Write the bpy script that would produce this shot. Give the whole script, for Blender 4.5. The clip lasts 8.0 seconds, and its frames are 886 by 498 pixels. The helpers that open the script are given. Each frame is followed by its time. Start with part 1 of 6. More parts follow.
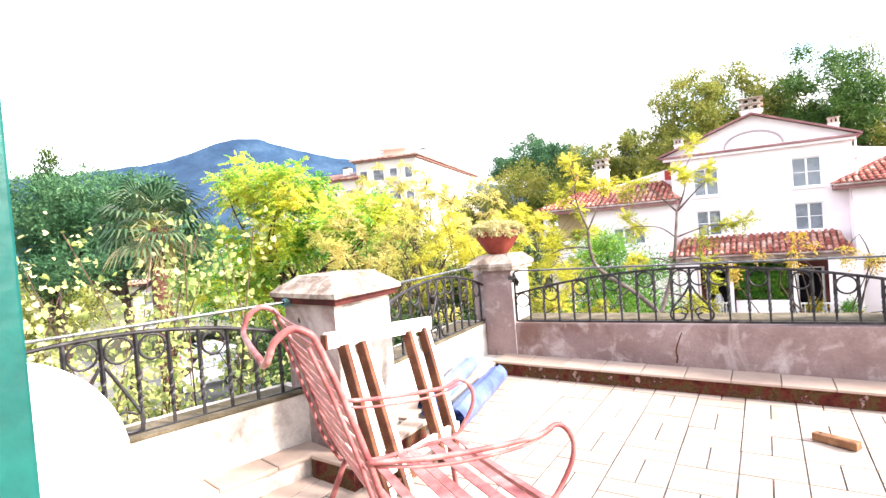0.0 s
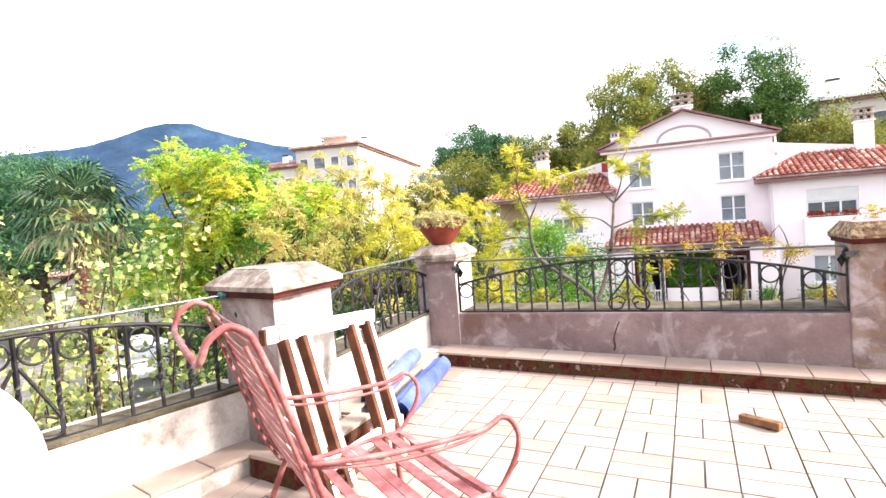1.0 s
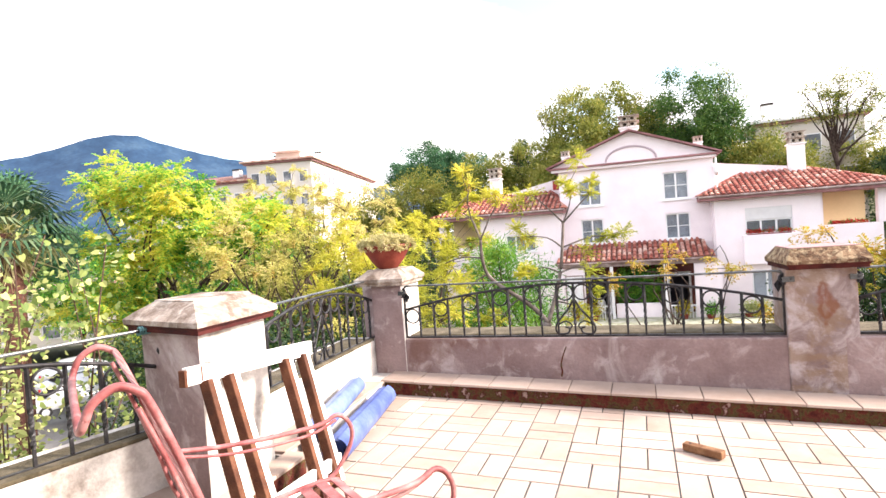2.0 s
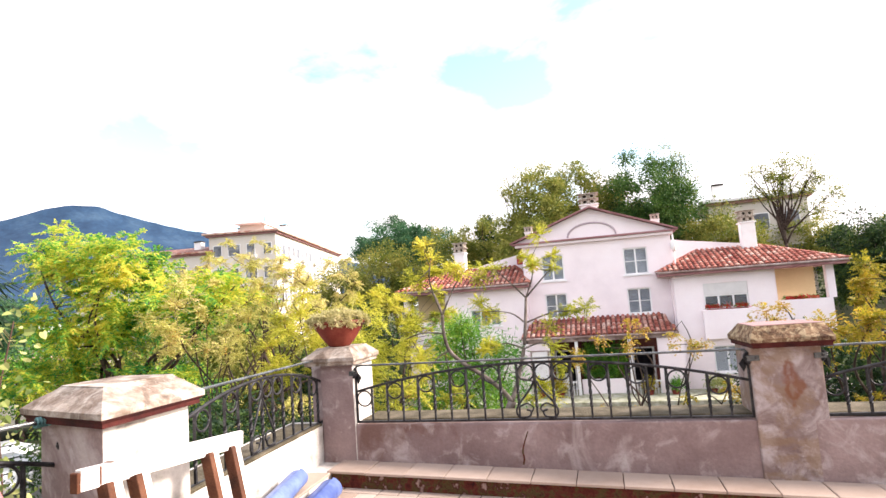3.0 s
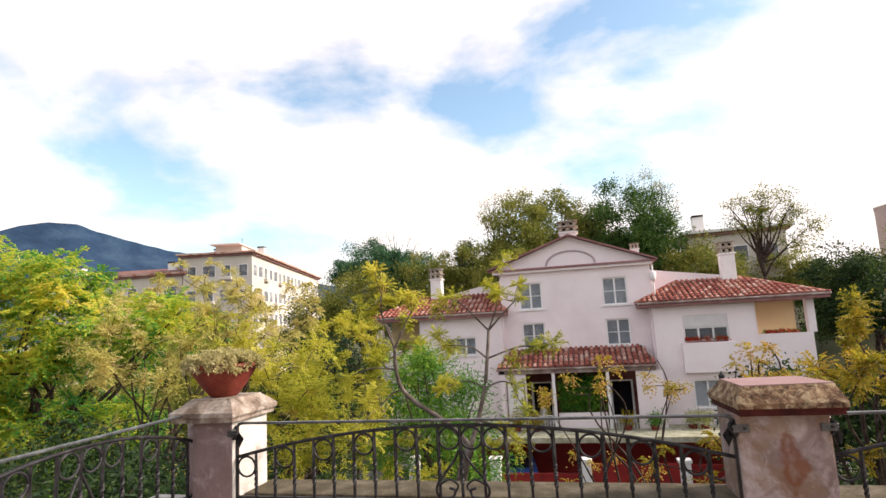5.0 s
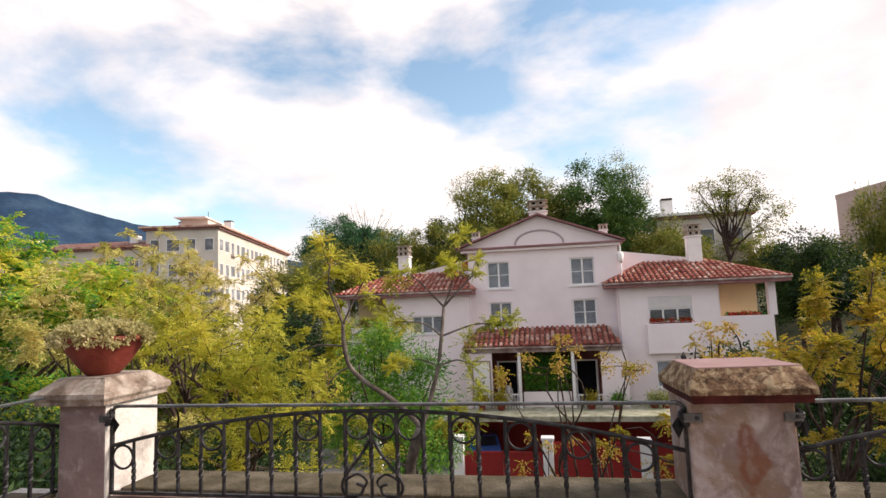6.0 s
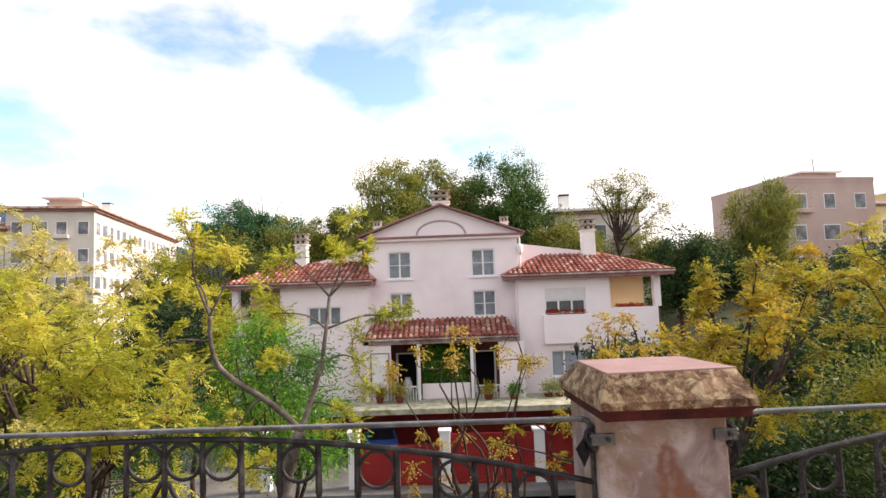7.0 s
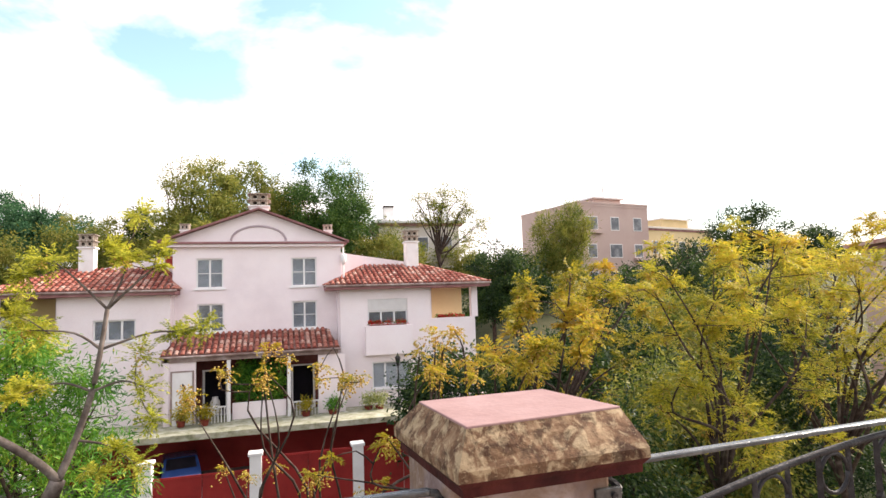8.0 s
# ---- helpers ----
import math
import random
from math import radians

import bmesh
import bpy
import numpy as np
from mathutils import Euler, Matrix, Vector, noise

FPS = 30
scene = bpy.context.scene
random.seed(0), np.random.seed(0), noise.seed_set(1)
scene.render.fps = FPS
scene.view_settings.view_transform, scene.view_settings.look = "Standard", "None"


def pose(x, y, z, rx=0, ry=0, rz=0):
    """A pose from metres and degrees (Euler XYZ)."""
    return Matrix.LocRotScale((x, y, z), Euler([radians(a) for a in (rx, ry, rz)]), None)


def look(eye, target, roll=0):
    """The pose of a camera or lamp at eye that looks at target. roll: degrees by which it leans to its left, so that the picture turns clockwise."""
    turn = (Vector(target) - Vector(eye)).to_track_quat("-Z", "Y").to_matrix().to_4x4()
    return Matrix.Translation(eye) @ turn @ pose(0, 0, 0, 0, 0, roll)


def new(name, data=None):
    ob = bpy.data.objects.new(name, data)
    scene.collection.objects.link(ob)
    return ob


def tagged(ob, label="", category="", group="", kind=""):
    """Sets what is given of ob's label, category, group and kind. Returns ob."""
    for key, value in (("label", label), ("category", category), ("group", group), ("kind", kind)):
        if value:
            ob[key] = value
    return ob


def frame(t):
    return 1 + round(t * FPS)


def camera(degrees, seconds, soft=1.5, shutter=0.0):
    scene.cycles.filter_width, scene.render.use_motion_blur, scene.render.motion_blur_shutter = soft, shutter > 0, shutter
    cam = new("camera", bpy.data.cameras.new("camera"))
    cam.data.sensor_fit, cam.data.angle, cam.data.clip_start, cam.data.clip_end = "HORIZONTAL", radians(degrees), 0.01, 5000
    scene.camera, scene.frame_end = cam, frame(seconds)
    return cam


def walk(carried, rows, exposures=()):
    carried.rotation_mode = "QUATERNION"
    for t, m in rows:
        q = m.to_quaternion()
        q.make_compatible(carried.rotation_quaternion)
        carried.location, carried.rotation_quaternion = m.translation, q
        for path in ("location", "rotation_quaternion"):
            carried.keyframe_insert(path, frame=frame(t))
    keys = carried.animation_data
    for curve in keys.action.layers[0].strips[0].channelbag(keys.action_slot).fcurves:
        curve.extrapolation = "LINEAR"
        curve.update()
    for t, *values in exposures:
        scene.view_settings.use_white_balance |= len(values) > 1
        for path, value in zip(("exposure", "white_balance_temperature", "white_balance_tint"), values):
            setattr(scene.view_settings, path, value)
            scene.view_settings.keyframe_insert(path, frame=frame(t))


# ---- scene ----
cam = camera(76.2, 8.0)
PATH = [
    (0, (2.172, -1.139, 1.468), (1.18, 0.596, 1.416), -4.6),
    (0.5, (2.168, -1.12, 1.472), (1.269, 0.664, 1.384), -4.5),
    (1, (2.144, -1.101, 1.477), (1.33, 0.723, 1.373), -4.4),
    (2.5, (2.194, -0.85, 1.564), (1.602, 1.061, 1.595), -4.2),
    (3, (2.197, -0.71, 1.553), (1.668, 1.209, 1.743), -4.1),
    (3.5, (2.27, -0.394, 1.526), (1.772, 1.528, 1.769), -4.1),
    (4, (2.34, -0.14, 1.628), (1.864, 1.784, 1.9), -3.7),
    (4.5, (2.355, 0.122, 1.655), (1.881, 2.044, 1.945), -3.3),
    (6, (2.601, 1.038, 1.565), (2.223, 2.992, 1.764), -2.3),
    (6.5, (2.639, 1.42, 1.57), (2.4, 3.4, 1.732), -2.1),
    (7, (2.708, 1.868, 1.53), (2.663, 3.862, 1.686), -2.05),
    (7.5, (2.79, 2.21, 1.55), (2.872, 4.202, 1.71), -1.8),
    (8, (2.774, 2.539, 1.55), (3.341, 4.449, 1.721), -1.9),
]
# ---------------------------------------------------------------- light
EXPOSURES = [(t, e, 6600 if t < 2 else 6820 if t < 4 else 7080, 17 if t < 2 else 19) for t, e in ((0.0, 1.85), (0.5, 1.7), (1.0, 1.5), (2.5, 1.34), (3.0, 1.13), (3.5, 0.88), (4.0, 0.63), (4.5, 0.46), (6.0, 0.06), (6.5, 0.23), (7.0, 0.5), (7.5, 0.74), (8.0, 0.82))]
walk(cam, [(t, look(eye, target, roll)) for t, eye, target, roll in PATH], EXPOSURES)

SUN_FROM = Vector((1.0, 0.22, 0.62)).normalized()
world = bpy.data.worlds.new("sky")
scene.world = world
world.use_nodes = True
wn, wl = world.node_tree.nodes, world.node_tree.links
wn.clear()
sky = wn.new("ShaderNodeTexSky")
sky.sky_type = "NISHITA"
sky.sun_disc = False
sky.sun_elevation = math.asin(SUN_FROM.z)
sky.sun_rotation = math.atan2(SUN_FROM.x, SUN_FROM.y)
coord = wn.new("ShaderNodeTexCoord")
stretch = wn.new("ShaderNodeMapping")
stretch.inputs["Scale"].default_value = (1.0, 1.0, 2.1)
stretch.inputs["Location"].default_value = (0.9, 0.35, 0.2)
cloud = wn.new("ShaderNodeTexNoise")
cloud.inputs["Scale"].default_value = 2.6
cloud.inputs["Detail"].default_value = 7
cloud.inputs["Roughness"].default_value = 0.55
cloud.inputs["Distortion"].default_value = 0.15
cover = wn.new("ShaderNodeValToRGB")
cover.color_ramp.elements[0].position = 0.38
cover.color_ramp.elements[1].position = 0.56
shade = wn.new("ShaderNodeTexNoise")
shade.inputs["Scale"].default_value = 5.0
shade.inputs["Detail"].default_value = 5
shades = wn.new("ShaderNodeValToRGB")
shades.color_ramp.elements[0].position, shades.color_ramp.elements[0].color = 0.3, (9.2, 9.5, 10.2, 1)
shades.color_ramp.elements[1].position, shades.color_ramp.elements[1].color = 0.62, (13.0, 12.8, 12.6, 1)
mixed = wn.new("ShaderNodeMix")
mixed.data_type = "RGBA"
ground_sky = wn.new("ShaderNodeBackground")
ground_sky.inputs["Strength"].default_value = 0.089
sky_out = wn.new("ShaderNodeOutputWorld")
wl.new(coord.outputs["Generated"], stretch.inputs["Vector"])
wl.new(stretch.outputs["Vector"], cloud.inputs["Vector"])
wl.new(stretch.outputs["Vector"], shade.inputs["Vector"])
wl.new(cloud.outputs["Fac"], cover.inputs["Fac"])
wl.new(shade.outputs["Fac"], shades.inputs["Fac"])
wl.new(cover.outputs["Color"], mixed.inputs["Factor"])
lift = wn.new("ShaderNodeVectorMath")
lift.operation = "MULTIPLY"
lift.inputs[1].default_value = (2.4, 2.75, 2.6)
wl.new(sky.outputs["Color"], lift.inputs[0])
wl.new(lift.outputs["Vector"], mixed.inputs["A"])
wl.new(shades.outputs["Color"], mixed.inputs["B"])
wl.new(mixed.outputs["Result"], ground_sky.inputs["Color"])
wl.new(ground_sky.outputs["Background"], sky_out.inputs["Surface"])

sun = new("sun", bpy.data.lights.new("sun", "SUN"))
sun.data.energy = 5.0
sun.data.angle = radians(14.0)
sun.data.color = (1.0, 0.93, 0.82)
sun.matrix_world = look(SUN_FROM * 50, (0, 0, 0))


# ---------------------------------------------------------------- materials
def surface(name, colors, scale=4.0, rough=0.85, metal=0.0, bump=0.3, bump_scale=60.0, fine=0.25, piece=False, island=False, spec=0.3, detail=6, spread=(0.3, 0.7), vary=0.0):
    """A procedural surface: two or more colours over a large noise, a fine grain, a bump, and shifts from piece to piece."""
    m = bpy.data.materials.new(name)
    m.use_nodes = True
    n, l = m.node_tree.nodes, m.node_tree.links
    p = n["Principled BSDF"]
    tc = n.new("ShaderNodeTexCoord")
    big = n.new("ShaderNodeTexNoise")
    big.inputs["Scale"].default_value = scale
    big.inputs["Detail"].default_value = detail
    big.inputs["Roughness"].default_value = 0.62
    l.new(tc.outputs["Object"], big.inputs["Vector"])
    ramp = n.new("ShaderNodeValToRGB")
    e = ramp.color_ramp.elements
    while len(e) < len(colors):
        e.new(0.5)
    for i, c in enumerate(colors):
        e[i].position = spread[0] + (spread[1] - spread[0]) * i / (len(colors) - 1)
        e[i].color = (*c, 1)
    if piece or island:
        info = n.new("ShaderNodeObjectInfo") if piece else n.new("ShaderNodeNewGeometry")
        source = info.outputs["Random"] if piece else info.outputs["Random Per Island"]
        add = n.new("ShaderNodeMath")
        add.operation = "MULTIPLY_ADD"
        add.inputs[1].default_value = vary
        l.new(source, add.inputs[0])
        less = n.new("ShaderNodeMath")
        less.operation = "SUBTRACT"
        less.inputs[1].default_value = vary / 2
        l.new(big.outputs["Fac"], less.inputs[0])
        l.new(less.outputs[0], add.inputs[2])
        l.new(add.outputs[0], ramp.inputs["Fac"])
    else:
        l.new(big.outputs["Fac"], ramp.inputs["Fac"])
    grain = n.new("ShaderNodeTexNoise")
    grain.inputs["Scale"].default_value = bump_scale
    grain.inputs["Detail"].default_value = 4
    l.new(tc.outputs["Object"], grain.inputs["Vector"])
    tone = n.new("ShaderNodeMapRange")
    tone.inputs["To Min"].default_value = 1 - fine
    tone.inputs["To Max"].default_value = 1 + fine
    l.new(grain.outputs["Fac"], tone.inputs["Value"])
    mul = n.new("ShaderNodeMix")
    mul.data_type, mul.blend_type = "RGBA", "MULTIPLY"
    mul.inputs["Factor"].default_value = 1
    l.new(ramp.outputs["Color"], mul.inputs["A"])
    l.new(tone.outputs["Result"], mul.inputs["B"])
    l.new(mul.outputs["Result"], p.inputs["Base Color"])
    if bump:
        b = n.new("ShaderNodeBump")
        b.inputs["Strength"].default_value = bump
        b.inputs["Distance"].default_value = 0.01
        l.new(grain.outputs["Fac"], b.inputs["Height"])
        l.new(b.outputs["Normal"], p.inputs["Normal"])
    p.inputs["Roughness"].default_value = rough
    p.inputs["Metallic"].default_value = metal
    p.inputs["Specular IOR Level"].default_value = spec
    return m


def leafage(name, colors, translucent=0.38):
    m = bpy.data.materials.new(name)
    m.use_nodes = True
    n, l = m.node_tree.nodes, m.node_tree.links
    p = n["Principled BSDF"]
    g = n.new("ShaderNodeNewGeometry")
    tc = n.new("ShaderNodeTexCoord")
    big = n.new("ShaderNodeTexNoise")
    big.inputs["Scale"].default_value = 0.55
    big.inputs["Detail"].default_value = 3
    l.new(tc.outputs["Object"], big.inputs["Vector"])
    mix = n.new("ShaderNodeMath")
    mix.operation = "MULTIPLY_ADD"
    mix.inputs[1].default_value = 0.5
    l.new(g.outputs["Random Per Island"], mix.inputs[0])
    half = n.new("ShaderNodeMath")
    half.operation = "MULTIPLY_ADD"
    half.inputs[1].default_value, half.inputs[2].default_value = 1.4, -0.45
    l.new(big.outputs["Fac"], half.inputs[0])
    l.new(half.outputs[0], mix.inputs[2])
    ramp = n.new("ShaderNodeValToRGB")
    e = ramp.color_ramp.elements
    while len(e) < len(colors):
        e.new(0.5)
    for i, c in enumerate(colors):
        e[i].position = 0.12 + 0.76 * i / (len(colors) - 1)
        e[i].color = (*c, 1)
    l.new(mix.outputs[0], ramp.inputs["Fac"])
    l.new(ramp.outputs["Color"], p.inputs["Base Color"])
    p.inputs["Roughness"].default_value = 0.6
    p.inputs["Specular IOR Level"].default_value = 0.25
    t = n.new("ShaderNodeBsdfTranslucent")
    l.new(ramp.outputs["Color"], t.inputs["Color"])
    mx = n.new("ShaderNodeMixShader")
    mx.inputs["Fac"].default_value = translucent
    l.new(p.outputs["BSDF"], mx.inputs[1])
    l.new(t.outputs["BSDF"], mx.inputs[2])
    l.new(mx.outputs["Shader"], n["Material Output"].inputs["Surface"])
    return m


def patched(name, base, light, stain, scale, much=0.5, soft=0.12, edge=0.52):
    """Old cement render: a mottled base, pale scuffed patches with hard edges, brown damp stains and fine pitting."""
    m = surface(name, base, scale * 0.8, 0.92, bump=0.5, bump_scale=45, fine=0.2)
    n, l = m.node_tree.nodes, m.node_tree.links
    p = n["Principled BSDF"]
    tc = n.new("ShaderNodeTexCoord")
    under = p.inputs["Base Color"].links[0].from_socket
    for k, (colour, s, lo, hi, most, shift) in enumerate(((light, scale, edge, edge + soft, much, 3.0), (stain, scale * 0.75, edge + 0.02, edge + 0.12, 0.72, 11.0), (light, scale * 3.4, 0.56, 0.56 + soft, much * 0.6, 7.0))):
        mp = n.new("ShaderNodeMapping")
        mp.inputs["Location"].default_value = (shift, shift * 0.7, -shift)
        l.new(tc.outputs["Object"], mp.inputs["Vector"])
        t = n.new("ShaderNodeTexNoise")
        t.inputs["Scale"].default_value = s
        t.inputs["Detail"].default_value = 9
        t.inputs["Roughness"].default_value = 0.62
        t.inputs["Distortion"].default_value = 0.6
        l.new(mp.outputs["Vector"], t.inputs["Vector"])
        r = n.new("ShaderNodeMapRange")
        r.inputs["From Min"].default_value, r.inputs["From Max"].default_value, r.inputs["To Max"].default_value = lo, hi, most
        l.new(t.outputs["Fac"], r.inputs["Value"])
        x = n.new("ShaderNodeMix")
        x.data_type = "RGBA"
        l.new(r.outputs["Result"], x.inputs["Factor"])
        l.new(under, x.inputs["A"])
        x.inputs["B"].default_value = (*colour, 1)
        under = x.outputs["Result"]
    l.new(under, p.inputs["Base Color"])
    return m


RENDER_GREY = patched("mottled grey render", [(0.14, 0.094, 0.09), (0.21, 0.15, 0.148), (0.29, 0.22, 0.217)], (0.5, 0.45, 0.44), (0.12, 0.06, 0.045), 1.9, 0.58, 0.1)
LIMEWASH = surface("worn white limewash", [(0.2, 0.17, 0.15), (0.38, 0.345, 0.32), (0.54, 0.51, 0.48), (0.62, 0.59, 0.56)], 3.6, 0.9, bump=0.5, bump_scale=50, spread=(0.3, 0.6))
PILLAR_RUST = patched("grey pillar render with a rust stain", [(0.13, 0.085, 0.08), (0.19, 0.14, 0.135), (0.26, 0.205, 0.2)], (0.4, 0.35, 0.35), (0.2, 0.13, 0.085), 4.6, 0.8, 0.14, 0.44)


def rust_stain(m, cx, cz, half, tall):
    """A diamond-shaped rusty run with a pale heart, broken up by noise."""
    n, l = m.node_tree.nodes, m.node_tree.links
    p = n["Principled BSDF"]
    under = p.inputs["Base Color"].links[0].from_socket
    tc = n.new("ShaderNodeTexCoord")
    sep = n.new("ShaderNodeSeparateXYZ")
    l.new(tc.outputs["Object"], sep.inputs[0])
    rough = n.new("ShaderNodeTexNoise")
    rough.inputs["Scale"].default_value = 11.0
    rough.inputs["Detail"].default_value = 6
    l.new(tc.outputs["Object"], rough.inputs["Vector"])

    def step(op, a, b):
        q = n.new("ShaderNodeMath")
        q.operation = op
        for k, v in enumerate((a, b)):
            if isinstance(v, (int, float)):
                q.inputs[k].default_value = v
            else:
                l.new(v, q.inputs[k])
        return q.outputs[0]

    dx = step("DIVIDE", step("ABSOLUTE", step("SUBTRACT", sep.outputs["X"], cx), 0.0), half)
    dz = step("DIVIDE", step("ABSOLUTE", step("SUBTRACT", sep.outputs["Z"], cz), 0.0), tall)
    d = step("ADD", step("ADD", dx, dz), step("MULTIPLY", step("SUBTRACT", rough.outputs["Fac"], 0.5), 1.6))
    ramp = n.new("ShaderNodeValToRGB")
    e = ramp.color_ramp.elements
    e[0].position, e[0].color = 0.25, (0.25, 0.25, 0.25, 1)
    e[1].position, e[1].color = 0.95, (0, 0, 0, 1)
    e.new(0.5).color = (0.72, 0.72, 0.72, 1)
    e.new(0.7).color = (0.62, 0.62, 0.62, 1)
    l.new(d, ramp.inputs["Fac"])
    mix = n.new("ShaderNodeMix")
    mix.data_type = "RGBA"
    l.new(ramp.outputs["Color"], mix.inputs["Factor"])
    l.new(under, mix.inputs["A"])
    mix.inputs["B"].default_value = (0.15, 0.045, 0.016, 1)
    l.new(mix.outputs["Result"], p.inputs["Base Color"])


rust_stain(PILLAR_RUST, 3.44, 0.8, 0.1, 0.24)
CAP_STONE = patched("weathered lichened capstone", [(0.045, 0.018, 0.01), (0.15, 0.085, 0.048), (0.28, 0.19, 0.115)], (0.44, 0.35, 0.22), (0.022, 0.007, 0.004), 21.0, 0.6, 0.09, 0.49)
CAP_PALE = patched("pale weathered capstone", [(0.12, 0.08, 0.06), (0.25, 0.195, 0.16), (0.37, 0.315, 0.27)], (0.54, 0.5, 0.45), (0.09, 0.06, 0.042), 8.0, 0.6, 0.16, 0.47)
CAP_TOP = surface("pink cement cap top", [(0.23, 0.135, 0.13), (0.275, 0.17, 0.165), (0.32, 0.21, 0.205)], 4.0, 0.85, bump=0.2, fine=0.12)
# red stain plus the shadow under the lip, both put into this colour
CAP_SHADE = surface("red-stained underside with lip shade", [(0.018, 0.003, 0.003), (0.045, 0.007, 0.006), (0.08, 0.016, 0.012)], 7.0, 0.95)
TILE = surface("cream terracotta floor tile", [(0.28, 0.205, 0.165), (0.34, 0.262, 0.218), (0.39, 0.305, 0.258), (0.44, 0.358, 0.31)], 1.6, 0.7, bump=0.12, bump_scale=90, fine=0.1, piece=True, vary=0.2, spread=(0.25, 0.72))
TILE_REST = surface("cream terracotta floor tile far", [(0.28, 0.205, 0.165), (0.34, 0.262, 0.218), (0.39, 0.305, 0.258), (0.44, 0.358, 0.31)], 1.6, 0.7, bump=0.12, bump_scale=90, fine=0.1, island=True, vary=0.3, spread=(0.25, 0.72))
GROUT = surface("dark grout", [(0.03, 0.03, 0.03), (0.06, 0.06, 0.058), (0.12, 0.115, 0.108)], 2.4, 0.95, spread=(0.3, 0.62))
# moss and stains, with the face's shade put into the dark red
RISER = surface("mossy stained riser with shade in its red", [(0.022, 0.004, 0.003), (0.06, 0.008, 0.006), (0.085, 0.018, 0.011), (0.06, 0.045, 0.014), (0.055, 0.009, 0.007), (0.27, 0.19, 0.165)], 11.0, 0.95, bump=0.8, fine=0.45, spread=(0.3, 0.68))
COPING = surface("rough grey mortar coping", [(0.035, 0.028, 0.014), (0.08, 0.065, 0.04), (0.15, 0.125, 0.09)], 5.0, 0.95, bump=0.9, fine=0.35)
IRON = surface("dark painted wrought iron", [(0.012, 0.011, 0.013), (0.03, 0.029, 0.032), (0.085, 0.085, 0.09)], 14.0, 0.5, metal=0.35, bump=0.3, bump_scale=120, spread=(0.35, 0.75))
RAIL_TOP = surface("worn grey handrail", [(0.02, 0.022, 0.024), (0.055, 0.06, 0.064), (0.13, 0.14, 0.145)], 12.0, 0.26, metal=0.2, spec=0.7, bump=0.2, bump_scale=100)
RED_TUBE = surface("faded red metal paint", [(0.13, 0.02, 0.022), (0.26, 0.085, 0.085), (0.36, 0.19, 0.185)], 9.0, 0.5, bump=0.15, bump_scale=100)
WOOD = surface("brown weathered wood", [(0.035, 0.011, 0.005), (0.085, 0.028, 0.012), (0.15, 0.06, 0.03)], 6.0, 0.75, bump=0.4, bump_scale=80)
WOOD_WHITE = surface("chipped white-painted wood", [(0.5, 0.42, 0.35), (0.74, 0.7, 0.66), (0.8, 0.78, 0.75)], 8.0, 0.7, bump=0.3, spread=(0.25, 0.45))
BLOCK_WOOD = surface("raw timber offcut", [(0.07, 0.03, 0.014), (0.15, 0.07, 0.033), (0.24, 0.13, 0.065)], 12.0, 0.85)
TARP = surface("blue plastic sheet", [(0.02, 0.035, 0.16), (0.07, 0.105, 0.27), (0.15, 0.2, 0.38)], 3.0, 0.4, bump=0.3, bump_scale=20)
TARP_PALE = surface("pale blue plastic sheet", [(0.06, 0.09, 0.25), (0.12, 0.17, 0.35), (0.2, 0.26, 0.44)], 3.0, 0.45, bump=0.3, bump_scale=20)
CORD = surface("faded turquoise cord", [(0.04, 0.12, 0.13), (0.08, 0.2, 0.21), (0.16, 0.3, 0.3)], 30.0, 0.8)
POT = surface("terracotta bowl", [(0.1, 0.014, 0.01), (0.18, 0.03, 0.02), (0.24, 0.055, 0.035)], 6.0, 0.7)
SOIL = surface("dry soil", [(0.04, 0.03, 0.02), (0.1, 0.07, 0.05)], 20.0, 1.0)
GREEN_PAINT = surface("teal green door paint", [(0.0, 0.05, 0.045), (0.0, 0.075, 0.066), (0.004, 0.1, 0.09)], 3.0, 0.4, bump=0.2, bump_scale=30)
WHITE_PLASTIC = surface("white moulded plastic", [(0.76, 0.76, 0.75), (0.8, 0.8, 0.79), (0.84, 0.84, 0.83)], 3.0, 0.45, bump=0.05, fine=0.04)
PLASTER = surface("plain cream plaster", [(0.55, 0.48, 0.42), (0.65, 0.6, 0.54), (0.72, 0.68, 0.62)], 1.2, 0.9)
HOUSE_WALL = surface("pinkish white house render", [(0.75, 0.655, 0.68), (0.84, 0.745, 0.765), (0.88, 0.8, 0.82)], 0.35, 0.9, bump=0.15, bump_scale=25, fine=0.06)
ARCH_LINE = surface("mauve arch moulding", [(0.42, 0.33, 0.36), (0.5, 0.41, 0.44)], 1.2, 0.9, bump=0)
HOUSE_TRIM = surface("mauve painted cornice", [(0.2, 0.085, 0.085), (0.29, 0.14, 0.14), (0.36, 0.2, 0.2)], 1.2, 0.85)
GUTTER = surface("weathered brown gutter", [(0.16, 0.1, 0.085), (0.3, 0.22, 0.2), (0.5, 0.43, 0.41)], 1.2, 0.6)
PORCH_RED = surface("dark red-brown porch wall", [(0.07, 0.018, 0.015), (0.12, 0.035, 0.03), (0.17, 0.06, 0.05)], 1.2, 0.9)
# dusty tile colour, darkened for the shade between cover tiles
ROOF_CHANNEL = surface("dusty roof tile darkened as shade", [(0.08, 0.024, 0.018), (0.16, 0.07, 0.055), (0.32, 0.2, 0.17)], 2.0, 0.9)
VENT = surface("pale weathered vent tile", [(0.24, 0.19, 0.15), (0.42, 0.36, 0.3), (0.55, 0.5, 0.45)], 5.0, 0.9)
